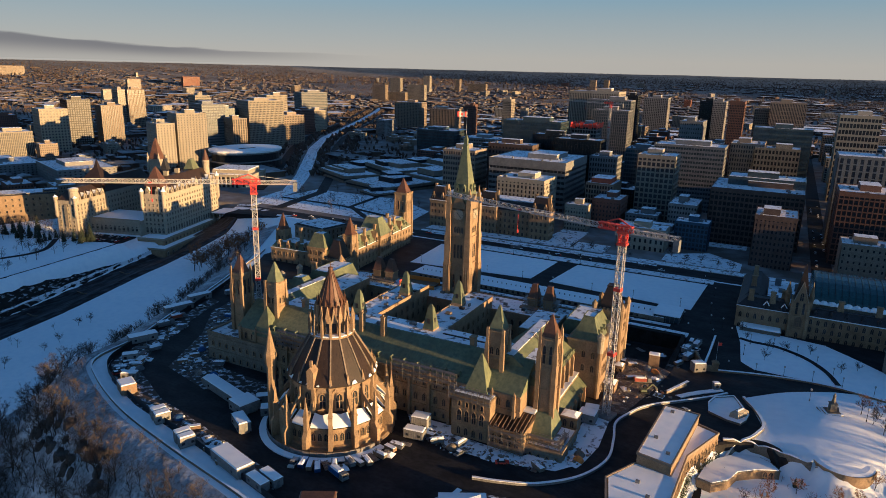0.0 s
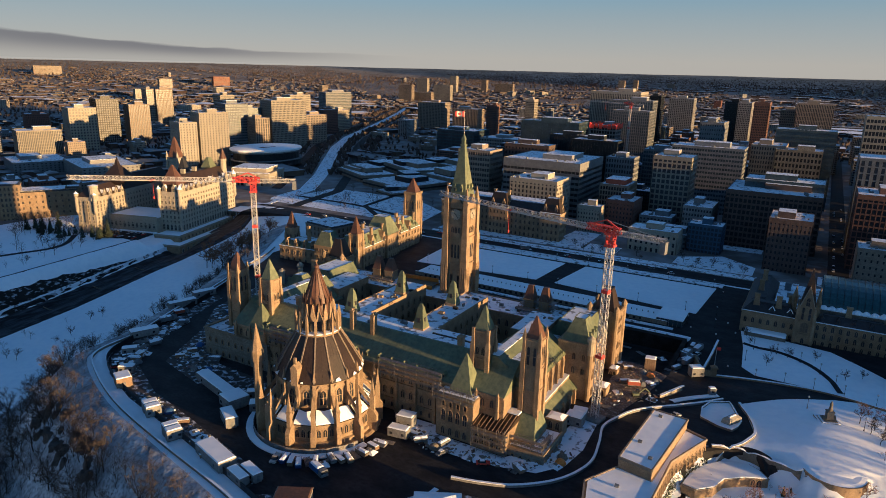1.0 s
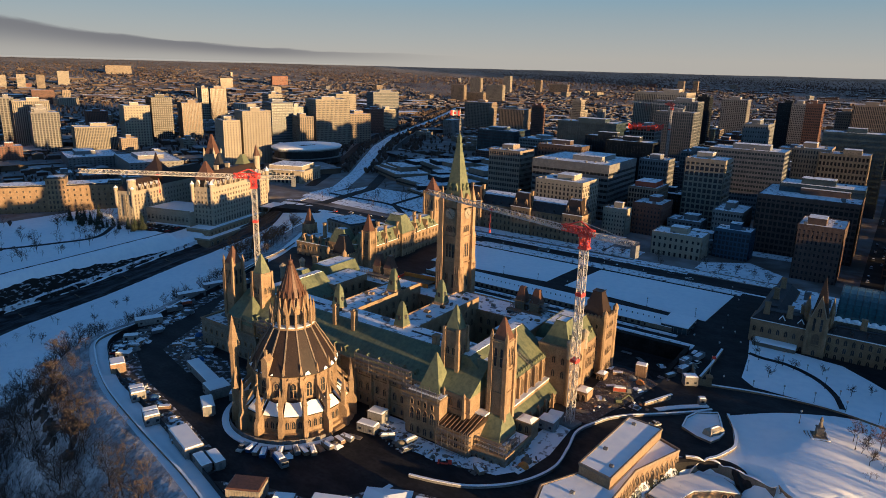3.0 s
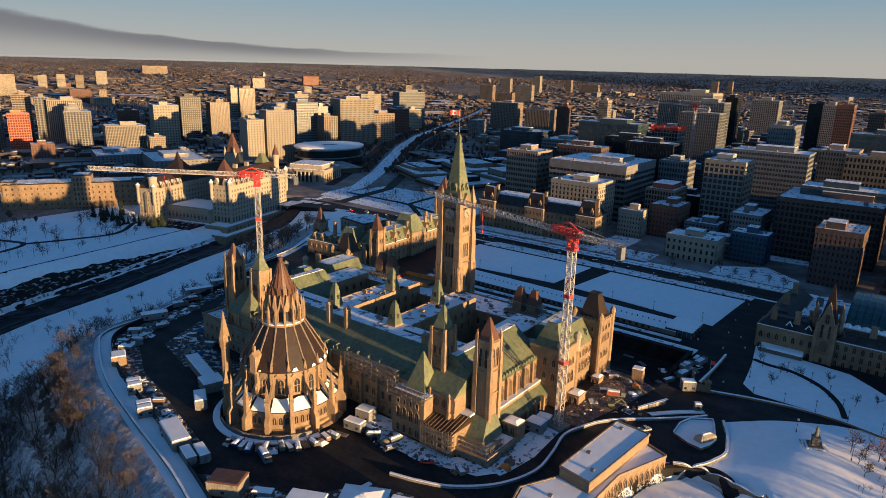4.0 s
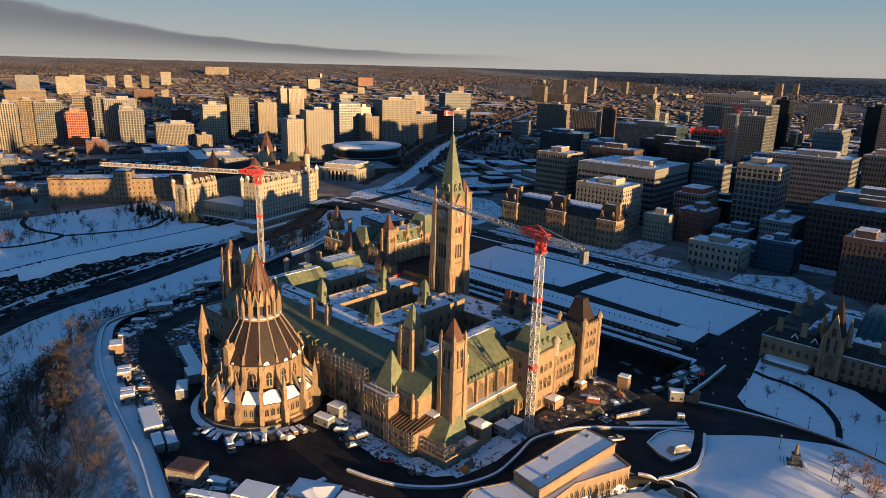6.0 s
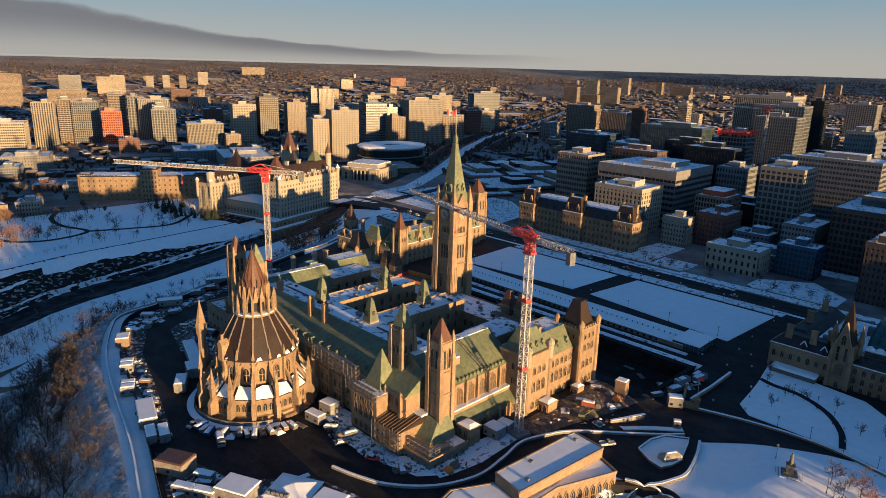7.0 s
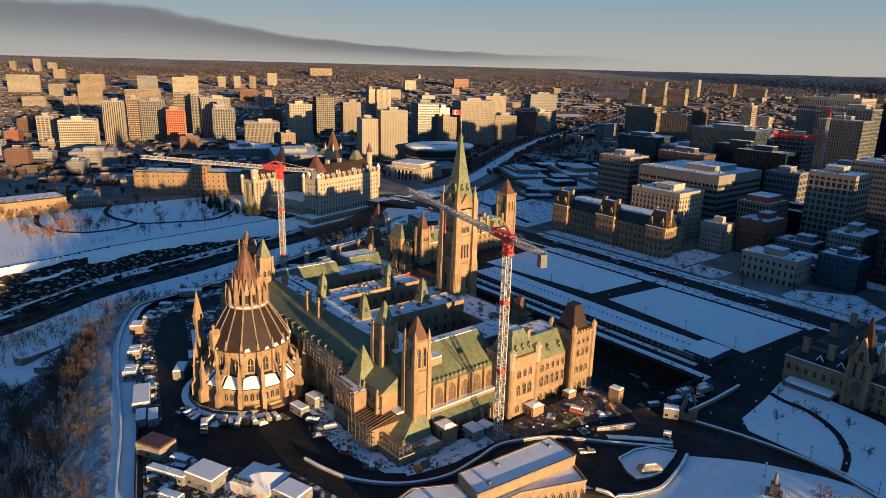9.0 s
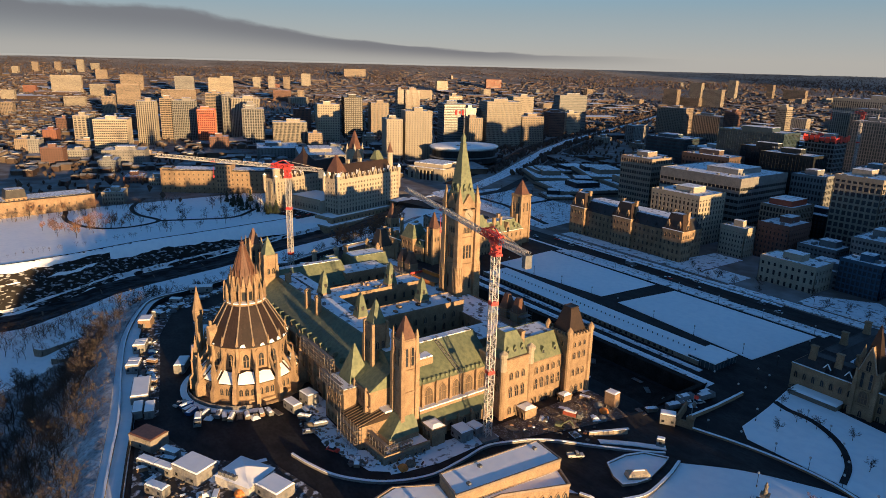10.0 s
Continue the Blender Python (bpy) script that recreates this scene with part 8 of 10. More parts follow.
for k in range(26):
    t = k / 25
    x, y = -52 - 58 * t + rr2.uniform(-3, 3), -154 + 17 * t + rr2.uniform(-5, 3)
    n = 7
    prof = [(rr2.uniform(1.6, 3.2), -2.0), (rr2.uniform(1.4, 2.6), 0.6), (rr2.uniform(0.6, 1.6), rr2.uniform(1.2, 2.4))]
    me = Mesh().ring(0, 0, prof, n, rr2.uniform(0, 90))
    me.v = [(a * rr2.uniform(0.7, 1.3) * 1.3, b * rr2.uniform(0.7, 1.3), c + rr2.uniform(-0.3, 0.3)) for a, b, c in me.v]
    placed("boulder", me.data("boulder", M["rock"]), rock, pose(x, y, gz(x, y) - 0.2, 0, 0, rr2.uniform(0, 360)))


def conifer(seed, h):
    rr = random.Random(seed)
    t = thing("conifer", 0, 0, -300, 0, "dark green conifer standing in snow", "tree")
    part("trunk", Mesh().cyl(0, 0, -0.5, h * 0.9, h * 0.02, 0.03, 5), M["bark"], t)
    me = Mesh()
    for k in range(260):
        z = h * (0.08 + 0.9 * rr.random() ** 1.2)
        R = (1 - z / h) * h * 0.2 + 0.15
        a = rr.uniform(0, 6.283)
        c, s = math.cos(a), math.sin(a)
        L = R * rr.uniform(0.7, 1.1)
        w = 0.25 + R * 0.22
        me.add([(0.1 * c, 0.1 * s, z), (L * c - w * s, L * s + w * c, z - L * 0.45), (L * 1.12 * c, L * 1.12 * s, z - L * 0.3), (L * c + w * s, L * s - w * c, z - L * 0.45)], [(0, 1, 2), (0, 2, 3)])
    part("crown", me, M["conifer"], t)
    return t


CONS = [conifer(i, h) for i, h in enumerate((9, 12, 7))]
spots = [(-384 + rr.uniform(-34, 18), 34 + rr.uniform(-14, 12)) for _ in range(18)] + [(-346 + rr.uniform(-12, 8), 44 + rr.uniform(-10, 8)) for _ in range(12)] + [(121, -57), (125, -58), (123.5, -64), (128, -52), (146, -52), (148, -49.5)]
for k, (x, y) in enumerate(spots):
    c = CONS[k % 3]
    m = pose(x, y, gz(x, y) - 0.1, 0, 0, rr.uniform(0, 360))
    if k < 3:
        c.matrix_basis = m
    else:
        t = copy_thing(c, m)
        q = rr.uniform(0.9, 1.4) * (0.3 if x > 0 else 1)
        t.scale = (q, q, q)

# ---- the valley below the hill ----
def bank_edge(y):
    return float(np.interp(y, [-400, -158, -125, -85, -47, 12, 60, 110, 180], [-262, -266, -272, -284, -288, -296, -303, -314, -334]))


def band(name, off0, off1, y0, y1, lift, material, label, category, across=6, wob=0.0, seed=1, taper=0.0):
    """A strip of ground that follows the edge of the park."""
    rr = random.Random(seed)
    n = int((y1 - y0) / 4)
    xs, ys = [], []
    a = b = 0.0
    for i in range(n + 1):
        y = y0 + (y1 - y0) * i / n
        a, b = a * 0.7 + rr.uniform(-wob, wob), b * 0.7 + rr.uniform(-wob, wob)
        e = bank_edge(y)
        for j in range(across + 1):
            q0 = off0 * min(1.0, 0.25 + (y1 - y) / taper) if taper else off0
            xs.append(e + q0 + a + (off1 + b - q0 - a) * j / across)
            ys.append(y)
    z = height(np.array(xs), np.array(ys)) + lift
    for i in range(n + 1):
        z[i * (across + 1)] -= lift + 0.5
        z[i * (across + 1) + across] -= lift + 0.5
    me = Mesh()
    me.v = list(zip(xs, ys, z.tolist()))
    w = across + 1
    me.f = [(i * w + j, i * w + j + 1, (i + 1) * w + j + 1, (i + 1) * w + j) for i in range(n) for j in range(across)]
    return solid(name, me, material, label, category, "structure")


band("rocky_bank", -8.8, -1.8, -250, 60, 1.2, M["bankrock"], "dark rocky bank with patches of snow below the park", "bank", 8, 0.55, 3, 120.0)
band("rocky_bank", -10.6, -8.4, -250, -104, 1.2, M["bankrock"], "dark rocky lip of the bank above the locks", "bank", 4, 0.4, 8)
band("towpath", -3.4, -2.3, -250, 172, 1.9, M["roofsnow"], "icy towpath beside the lock flight", "path", 3, 0.3, 4)
band("canal", -1.9, 27, -250, 166, 1.8, M["canal"], "dark water and walls of the canal locks", "canal", 6, 0.2, 5)
band("path", -17, -13.6, -250, 60, 0.3, M["asphalt"], "cleared path along the edge of the park", "path", 2, 0.3, 6)
for poly, lb in (([(-188, -164), (-183.6, -161), (-183.8, -157.5), (-185.2, -154.5), (-190, -142.6), (-197.8, -126.2), (-205, -113), (-212, -100), (-219, -104), (-208, -126), (-200, -146), (-196, -164)], "snow-covered stone quay with a rounded end below the slope"),
                 ([(-172.4, -157), (-168, -157.4), (-164.6, -153), (-163, -147), (-164, -138), (-174, -133.4), (-179, -139), (-176, -150)], "smaller snow-covered stone quay with a rounded end")):
    qy = thing("stone_quay", 0, 0, 0, 0, lb, "quay")
    part("wall", Mesh().prism(poly, -52, -42.2), M["stone_dark"], qy)
    cx, cy = sum(p[0] for p in poly) / len(poly), sum(p[1] for p in poly) / len(poly)
    part("snow_top", Mesh().prism([(cx + (x - cx) * 0.98, cy + (y - cy) * 0.99) for x, y in poly], -42.2, -41.7), M["snow"], qy)
ribbon("path", curve([(-470, -40), (-430, -60), (-395, -62), (-362, -52), (-350, -80), (-362, -104), (-400, -118), (-450, -112)]), 4, 0.2, M["asphalt"], "cleared winding path through the snowy park", "path", 5)
ribbon("path", curve([(-362, -52), (-350, -20), (-345, 10), (-372, 40)]), 4, 0.22, M["asphalt"], "cleared winding path through the snowy park", "path", 5)
for i in range(8):
    y = -190 + i * 38
    e = bank_edge(y)
    z = gz(e + 8, y)
    gt = thing("lock_gate", e + 8, y, z, 8, "dark timber lock gates across the canal", "gate", "canal lock gates")
    for s in (-1, 1):
        part("leaf", Mesh().place(pose(s * 4, 0, 0, 0, 0, s * 14)).box(-4.2, -0.3, -1, 5.4, 0.3, 2.4), M["stone_dark"], gt)
        part("balance_beam", Mesh().place(pose(s * 6, 0, 2.4, 0, 0, s * 14)).box(-4, -0.2, 0, 4, 0.2, 0.3), M["wood"], gt)

# ---- walls and fences on the hill ----
def wall_line(name, pts, thick, h, material, label, cap=True, sink=1.5, category="wall", z=None):
    w = thing(name, 0, 0, 0, 0, label, category)
    me, cp = Mesh(), Mesh()
    P = [Vector(p) for p in pts]
    L, R, Z = [], [], []
    for i, p in enumerate(P):
        t = (P[min(i + 1, len(P) - 1)] - P[max(i - 1, 0)]).normalized()
        s = Vector((-t.y, t.x)) * thick / 2
        L.append(p - s)
        R.append(p + s)
        Z.append(gz(p.x, p.y) if z is None else z)
    for (m, lo, hi, k) in ((me, -sink, h, 1.0), (cp, h, h + 0.18, 1.15)):
        vs, fs = [], []
        for p, l, r, g in zip(P, L, R, Z):
            a, b = p + (l - p) * k, p + (r - p) * k
            vs += [(a.x, a.y, g + lo), (a.x, a.y, g + hi), (b.x, b.y, g + hi), (b.x, b.y, g + lo)]
        for i in range(len(P) - 1):
            q = i * 4
            fs += [(q, q + 1, q + 5, q + 4), (q + 1, q + 2, q + 6, q + 5), (q + 2, q + 3, q + 7, q + 6)]
        fs += [(0, 3, 2, 1), tuple(len(vs) - 4 + i for i in range(4))]
        m.add(vs, fs)
    part("wall_body", me, material, w)
    if cap:
        part("snow_cap", cp, M["snow"], w, "snow along the wall top")
    return w


wall_line("parapet", curve([(62, -166), (32, -158), (3, -150), (-35, -142), (-71, -133), (-102, -120.5), (-116.5, -110), (-120.5, -87), (-130.5, -60), (-141.5, -27), (-160, 18), (-186, 70)]), 0.6, 1.0, M["stone_dark"], "low stone parapet round the cliff walk")
wall_line("hoarding", curve([(62, -161), (34, -153.5), (9, -146.5), (-38, -134.5), (-69, -127.3), (-95, -118.4), (-109.3, -109), (-116, -93), (-125, -62), (-136, -28), (-154, 18)]), 0.25, 2.3, M["dark"], "dark site hoarding beside the cliff walk", False)
wall_line("road_wall", curve([(57, -109), (66, -106.5), (76, -102), (86, -92), (91, -79), (90, -66), (88, -54), (91, -44), (95, -36), (106, -22), (121, -3)]), 0.7, 0.9, M["concrete"], "low concrete wall topped with snow along the drive")
wall_line("road_wall", curve([(127, -4), (131.4, -16), (134.8, -30), (133.4, -37), (129.8, -43.5), (123, -47)]), 0.8, 0.9, M["stone_dark"], "low stone wall topped with snow beside the mound")
wall_line("road_wall", curve([(115, 21), (130, 26), (146, 29), (161, 29), (180, 24), (210, 14)]), 0.8, 0.9, M["stone"], "low stone wall with lamps above the road")
wall_line("bastion_wall", curve([(122.6, -58), (123, -52), (128, -44.6), (134, -43.6), (141, -44.6), (150, -47.4)]), 0.7, 0.35, M["stone_dark"], "curved stone retaining wall with a snowy top", True, 9.0)
bs = thing("bastion", 159, -41.5, gz(159, -41) - 0.7, 0, "round stone bastion with arches under snow", "wall")
vs, fs = [], []
prof = [(9.4, -9), (9.4, -0.5), (9.6, -0.4), (9.6, 0.2), (9.2, 0.2), (9.2, -1)]
for i in range(25):
    a = radians(-172 + i * 6.8)
    vs += [(r0 * math.cos(a), r0 * math.sin(a), z0) for r0, z0 in prof]
for i in range(24):
    fs += [(i * 6 + j, i * 6 + j + 1, i * 6 + j + 7, i * 6 + j + 6) for j in range(5)]
fs += [tuple(range(5, -1, -1)), tuple(range(144, 150))]
part("wall", Mesh().add(vs, fs), M["stone"], bs)
part("floor", Mesh().ring(0, 0, [(9.15, -1.0), (9.15, 0.1), (7.5, 0.35)], 28), M["snow"], bs)
for k in range(2):
    a = -140 + k * 20
    placed("arch", F_TALL[0], bs, pose(9.45 * math.cos(radians(a)), 9.45 * math.sin(radians(a)), -5.4, 0, 0, a + 90))
LENS = [(117.4, -68), (118.6, -60), (121.4, -53.6), (126.4, -47.6), (131, -45), (135, -44.6), (138.4, -46.4), (141.4, -50.2), (134.8, -53.2), (129, -57.8), (126.6, -64.5), (122, -69)]
kn = thing("lookout", 0, 0, 0, 0, "snowy stone lookout terrace with two arches in its wall", "wall")
part("wall", Mesh().prism(LENS, -14, -4.1), M["stone"], kn)
part("coping", Mesh().prism([(129.6 + (x - 129.6) * 1.02, -55 + (y + 55) * 1.02) for x, y in LENS], -4.1, -3.75), M["stone_dark"], kn)
part("snow_top", Mesh().prism([(129.6 + (x - 129.6) * 0.96, -55 + (y + 55) * 0.96) for x, y in LENS], -3.75, -3.4), M["snow"], kn)
for k in (0.34, 0.6):
    placed("arch", F_TALL[0], kn, pose(134.8 + 6.6 * k, -53.26 + 3.0 * k, -8.4, 0, 0, 24.4))
ribbon("path", curve([(116, -104), (117.5, -84), (118.5, -70), (116.2, -60), (119.6, -51.6), (125.6, -45.8), (131, -43.2), (136.6, -42.9), (143, -47)]), 2.2, 0.25, M["asphalt"], "narrow cleared path between the bastions", "path", 3)

# The pit in front of the main building, and the snowy terrace beyond it.
pit = thing("excavation_wall", 0, 0, 0, 0, "concrete shoring walls round a deep excavation", "wall")
# Pit walls and floor carry their shade in a near-black base colour.
part("shoring", Mesh().box(-74, 53.4, -15, 96.5, 58.6, -3.4), M["darkened_earth"], pit)
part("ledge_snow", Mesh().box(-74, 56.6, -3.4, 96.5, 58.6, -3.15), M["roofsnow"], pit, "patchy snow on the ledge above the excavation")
part("shoring", Mesh().box(95.4, 8, -15, 97.4, 53.3, -3.0), M["darkened_earth"], pit)
part("shoring", Mesh().box(-76, 12, -15, -74, 57, -2.2), M["darkened_earth"], pit)
for i in range(56):
    placed("pile", Mesh().box(-0.2, -0.2, 0, 0.2, 0.2, 12).data("pile", M["steel"]) if i == 0 else pile_data, pit, pose(-72 + i * 3, 53.2, -14.6))
    if i == 0:
        pile_data = pit.children[-1].data
solid("pit_floor", Mesh().box(-74, 8, -20, 95.4, 53.4, -11.2), M["darkened_earth"], "dark bare floor of the excavation", "ground", "structure")
patch("terrace", [(-70, 66), (88, 65.4), (88, 68), (-70, 69)], 0.5, M["roofsnow"], "patchy snow on the walk above the excavation", "terrace")
patch("terrace", [(-70, 73.5), (84, 71.5), (86, 89), (-70, 92)], 1.6, M["snow"], "snow-covered upper terrace before the lawn", "terrace", 4.0, 2.4)
wall_line("terrace_wall", [(-70, 73), (-30, 72.4), (20, 71.8), (60, 71.3), (84, 71)], 0.6, 2.3, M["stone_dark"], "long stone terrace wall above the excavation")
for k in range(44):
    x = -62 + k * 3.4
    me = Mesh().box(-0.7, -0.08, 0, 0.7, 0, 1.3) if k == 0 else None
    if k == 0:
        opening = me.data("opening", M["dark"])
        tfront = thing("terrace_openings", 0, 0, 0, 0, "row of small dark openings in the terrace wall", "opening")
    placed("opening", opening, tfront, pose(x, 72.0 - 0.0075 * (x + 70), gz(x, 72) + 0.5))
entry = thing("glazed_entrance", 84.5, 79, gz(84, 79), 0, "low dark glazed entrance under a snowy roof", "building")
part("body", Mesh().box(-6, -8, -1, 7, 9, 3.6), M["bluegrey"], entry)
part("roof_snow", Mesh().box(-6.3, -8.3, 3.6, 7.3, 9.3, 4.0), M["snow"], entry)
for k in range(7):
    part("mullion", Mesh().box(-6 + k * 2.1, -8.12, -0.6, -5.85 + k * 2.1, -8.0, 3.6), M["steel"], entry)
for k in range(8):
    part("mullion", Mesh().box(7.0, -8 + k * 2.4, -0.6, 7.12, -7.85 + k * 2.4, 3.6), M["steel"], entry)
bl = thing("bollard_row", 0, 0, 0, 0, "row of small dark bollards along the snowy terrace", "bollards")
for k in range(50):
    part("bollard", Mesh().cyl(-66 + k * 3, 82.6 - k * 0.025, gz(-66 + k * 3, 82) + 1.5, gz(-66 + k * 3, 82) + 2.4, 0.3, 0.22, 6), M["black"], bl)
patch("site_ground", [(-58, -107), (-85, -100), (-100, -68), (-118, -44), (-124, -10), (-80, -8), (-79, -78), (-64, -90), (-30, -92), (-28, -100)], 0.22, M["mud"], "churned snow and mud of the building site", "ground")
patch("site_ground", [(79, -46), (89, -46), (91, -36), (94, -22), (96, -6), (97.6, 6), (79, 6)], 0.24, M["dirt"], "churned brown dirt and thin snow before the west front", "ground")
patch("site_ground", [(20, -84.5), (26, -92), (36, -94.5), (44, -97.5), (56, -97), (66, -95.5), (78, -92.5), (84.5, -84), (86.5, -72), (85, -46), (79, -46), (76, -72), (66, -90), (40, -89), (38, -84)], 0.22, M["roofsnow"], "churned snow and mud of the building site", "ground")
patch("site_ground", [(-70, -128), (-94, -119.5), (-108, -109), (-114, -92), (-123, -62), (-134, -30), (-126, -32), (-116, -62), (-104, -92), (-92, -108), (-66, -120), (-36, -127), (8, -138), (8, -145)], 0.24, M["mud"], "churned snow and mud beside the hoarding", "ground")
patch("site_ground", [(12, -146), (22, -140), (44, -134), (56, -116), (80, -110), (92, -112), (104, -130), (60, -158)], 0.24, M["mud"], "snowy yard of site cabins", "ground")
patch("lawn", [(119, 78), (121.6, 62), (123.4, 40), (129.5, 33), (160, 32), (215, 20), (215, 60), (180, 58), (158, 78), (118, 84)], 0.3, M["snow"], "snow-covered lawn below the west block", "lawn")
ISLAND = [(116.4, -27), (115.4, -17), (117, -9.5), (123.6, -5), (125.4, -10), (129.6, -24), (129, -29), (127.4, -33), (122.9, -31.6)]
patch("traffic_island", ISLAND, 0.45, M["snow"], "snow-covered island between the drive and the mound", "island", 3.0)
wall_line("kerb", ISLAND + ISLAND[:1], 0.5, 0.9, M["stone_dark"], "low stone kerb round the snowy island")
wrap = thing("wrapped_monument", 126.6, -25, gz(126.6, -25) + 0.4, 62, "block wrapped in white sheeting on the snowy island", "monument")
part("sheeting", Mesh().frustum((-3.8, -1.8, 3.8, 1.8), 0, (-3.4, -1.5, 3.2, 1.5), 1.8).frustum((-3.4, -1.5, 3.2, 1.5), 1.8, (-2.2, -0.5, 2.4, 0.5), 2.4), M["stone_pale"], wrap)
part("snow_top", Mesh().pyr(0.1, 0, 2.35, 4.4, 1.1, 0.3, 3.0, 0.4), M["snow"], wrap)
for k in (-2.6, 0.0, 2.6):
    part("strap", Mesh().frustum((k - 0.1, -1.86, k + 0.1, 1.86), 0, (k - 0.1, -1.56, k + 0.1, 1.56), 1.8), M["greyconc"], wrap)
ribbon("snow_bank", [(104, -17), (107.5, -11), (111.5, -6), (118.6, 0.6)], 2.6, 0.5, M["snow"], "strip of snow beside the drive", "snow", 3)
hoard = thing("hoarding", 102.6, -10.4, gz(102.6, -10.4), 66, "long low cream hoarding with timber posts along the drive", "hoarding")
for k in range(8):
    part("panel", Mesh().box(-7.4 + k * 1.85, -0.06, 0.3, -5.6 + k * 1.85, 0.06, 2.5), M["cream"], hoard)
    part("post", Mesh().box(-7.55 + k * 1.85, -0.16, 0, -7.4 + k * 1.85, 0.16, 2.7), M["wood"], hoard)
part("top_rail", Mesh().box(-7.5, -0.9, 2.6, 7.4, 0.2, 2.75), M["snow"], hoard, "snow on the top rail")
wall_line("retaining_wall", [(109.4, 26), (109.8, 44), (110.2, 62)], 0.8, 1.4, M["stone"], "stone retaining wall beside the drive to the gate")
ribbon("path", curve([(121, 67), (127, 65), (138, 64), (150, 57), (158, 46), (162, 33)]), 2.2, 0.5, M["asphalt"], "cleared path curving across the lawn", "path", 3)
for y, x0, x1 in ((157, -84, 100), (195, -130, 230), (164, -84, 40), (161, 50, 100), (199, 20, 140), (204, -30, 18), (206, 62, 108), (167, -84, -10), (189, -120, 60), (210, 66, 100), (154.5, -86, 100)):
    ribbon("snow_bank", [(x0, y), ((x0 + x1) / 2, y + 0.5), (x1, y)], 3.2, 0.6, M["roofsnow"], "ploughed snow bank beside the street", "snow", 5)
ribbon("snow_bank", curve([(-24 * math.cos(radians(a)), -102 - 24.5 * math.sin(radians(a))) for a in range(0, 176, 12)]), 2.4, 0.5, M["snow"], "bank of snow round the foot of the library", "snow", 3)
fence = thing("fence", 0, -102, 0, 0, "dark site fence round the foot of the library", "fence")
for k in range(34):
    a = radians(188 + k * 4.6)
    part("panel", Mesh().place(pose(22.9 * math.cos(a), 22.9 * math.sin(a), 0, 0, 0, math.degrees(a) + 90)).box(-0.85, -0.04, 0.1, 0.85, 0.04, 2.0), M["steel"], fence)

# ---- the low visitor building below the drive ----
vb = thing("service_building", 0, 0, 0, 0, "low modern building with stepped snowy roofs and an arcaded wall", "building")
up = [(103, -46), (114.5, -47), (111, -84), (100.5, -82)]
lo = [(114.3, -47), (121.5, -50), (114, -70), (113, -98), (97, -106), (94, -94), (100.3, -82), (111.2, -84)]
part("upper_wall", Mesh().prism(up, -6, 7.4), M["stone"], vb)
part("upper_roof", Mesh().prism([(108 + (x - 108) * 0.96, -65 + (y + 65) * 0.98) for x, y in up], 7.4, 7.8), M["snow"], vb)
part("lower_wall", Mesh().prism(lo, -9, 3.8), M["stone"], vb)
part("lower_roof", Mesh().prism([(109 + (x - 109) * 0.95, -78 + (y + 78) * 0.97) for x, y in lo], 3.8, 4.2), M["snow"], vb)
for (x0, y0), (x1, y1) in (((121.5, -50), (114, -70)), ((114, -70), (113, -98))):
    L = math.hypot(x1 - x0, y1 - y0)
    n = int(L / 2.3)
    a = math.degrees(math.atan2(y0 - y1, x0 - x1))
    for i in range(n):
        t = (i + 0.5) / n
        m = pose(x0 + (x1 - x0) * t, y0 + (y1 - y0) * t, -5.0, 0, 0, a)
        placed("arch_window", F_TALL[0], vb, m @ Matrix.Diagonal((0.95, 1, 1.6, 1)))
for nm, poly, z in (("coping", up, 7.4), ("coping", lo, 3.8)):
    me = Mesh()
    for (x0, y0), (x1, y1) in zip(poly, poly[1:] + poly[:1]):
        me.beam((x0, y0, z + 0.3), (x1, y1, z + 0.3), 0.5, 0.8)
    part(nm, me, M["tan"], vb)
for k, (x, y) in enumerate(((106, -50), (104, -70), (109, -78), (107, -98), (103, -92), (112, -58))):
    part("roof_unit", Mesh().cbox(x, y, 7.6 if k in (0, 1, 2) else 4.0, 1.2, 1.0, 0.9), M["greyconc"], vb)

# ---- site cabins ----
def cabin(x, y, rz, w, d, h, wall="concrete", label="pale site cabin with snow on its roof", roof="snow", windows=2, z0=None):
    c = thing("site_cabin", x, y, (gz(x, y) if z0 is None else z0) + 0.2, rz, label, "cabin", "site cabins")
    n = int(w / 0.8)
    edge = [(-w / 2 + w * i / (2 * n), -d / 2 - 0.05 * (i // 1 % 2)) for i in range(2 * n + 1)]
    me = Mesh().prism(edge + [(-x, -y) for x, y in edge], 0.3, h)
    b = part("body", me, M[wall], c)
    part("roof", Mesh().box(-w / 2 - 0.15, -d / 2 - 0.15, h, w / 2 + 0.15, d / 2 + 0.15, h + 0.15), M[wall], c)
    part("roof_snow", Mesh().frustum((-w / 2, -d / 2, w / 2, d / 2), h + 0.15, (-w / 2 + 0.3, -d / 2 + 0.3, w / 2 - 0.3, d / 2 - 0.3), h + 0.5), M[roof], c)
    part("skid", Mesh().box(-w / 2, -0.35 * d, -0.4, w / 2, 0.35 * d, 0.3), M["steel"], c)
    for k in range(windows):
        xx = -w * 0.3 + k * w * 0.6 / max(1, windows - 1) if windows > 1 else 0
        for s in (-1, 1):
            part("window", Mesh().box(xx - 0.5, s * (d / 2 + 0.09) - 0.02, 1.2, xx + 0.5, s * (d / 2 + 0.09) + 0.02, 2.1), M["glass"], b)
    part("door", Mesh().box(w / 2 + 0.01, -0.45, 0.4, w / 2 + 0.07, 0.45, 2.3), M["greyconc"], b)
    return c


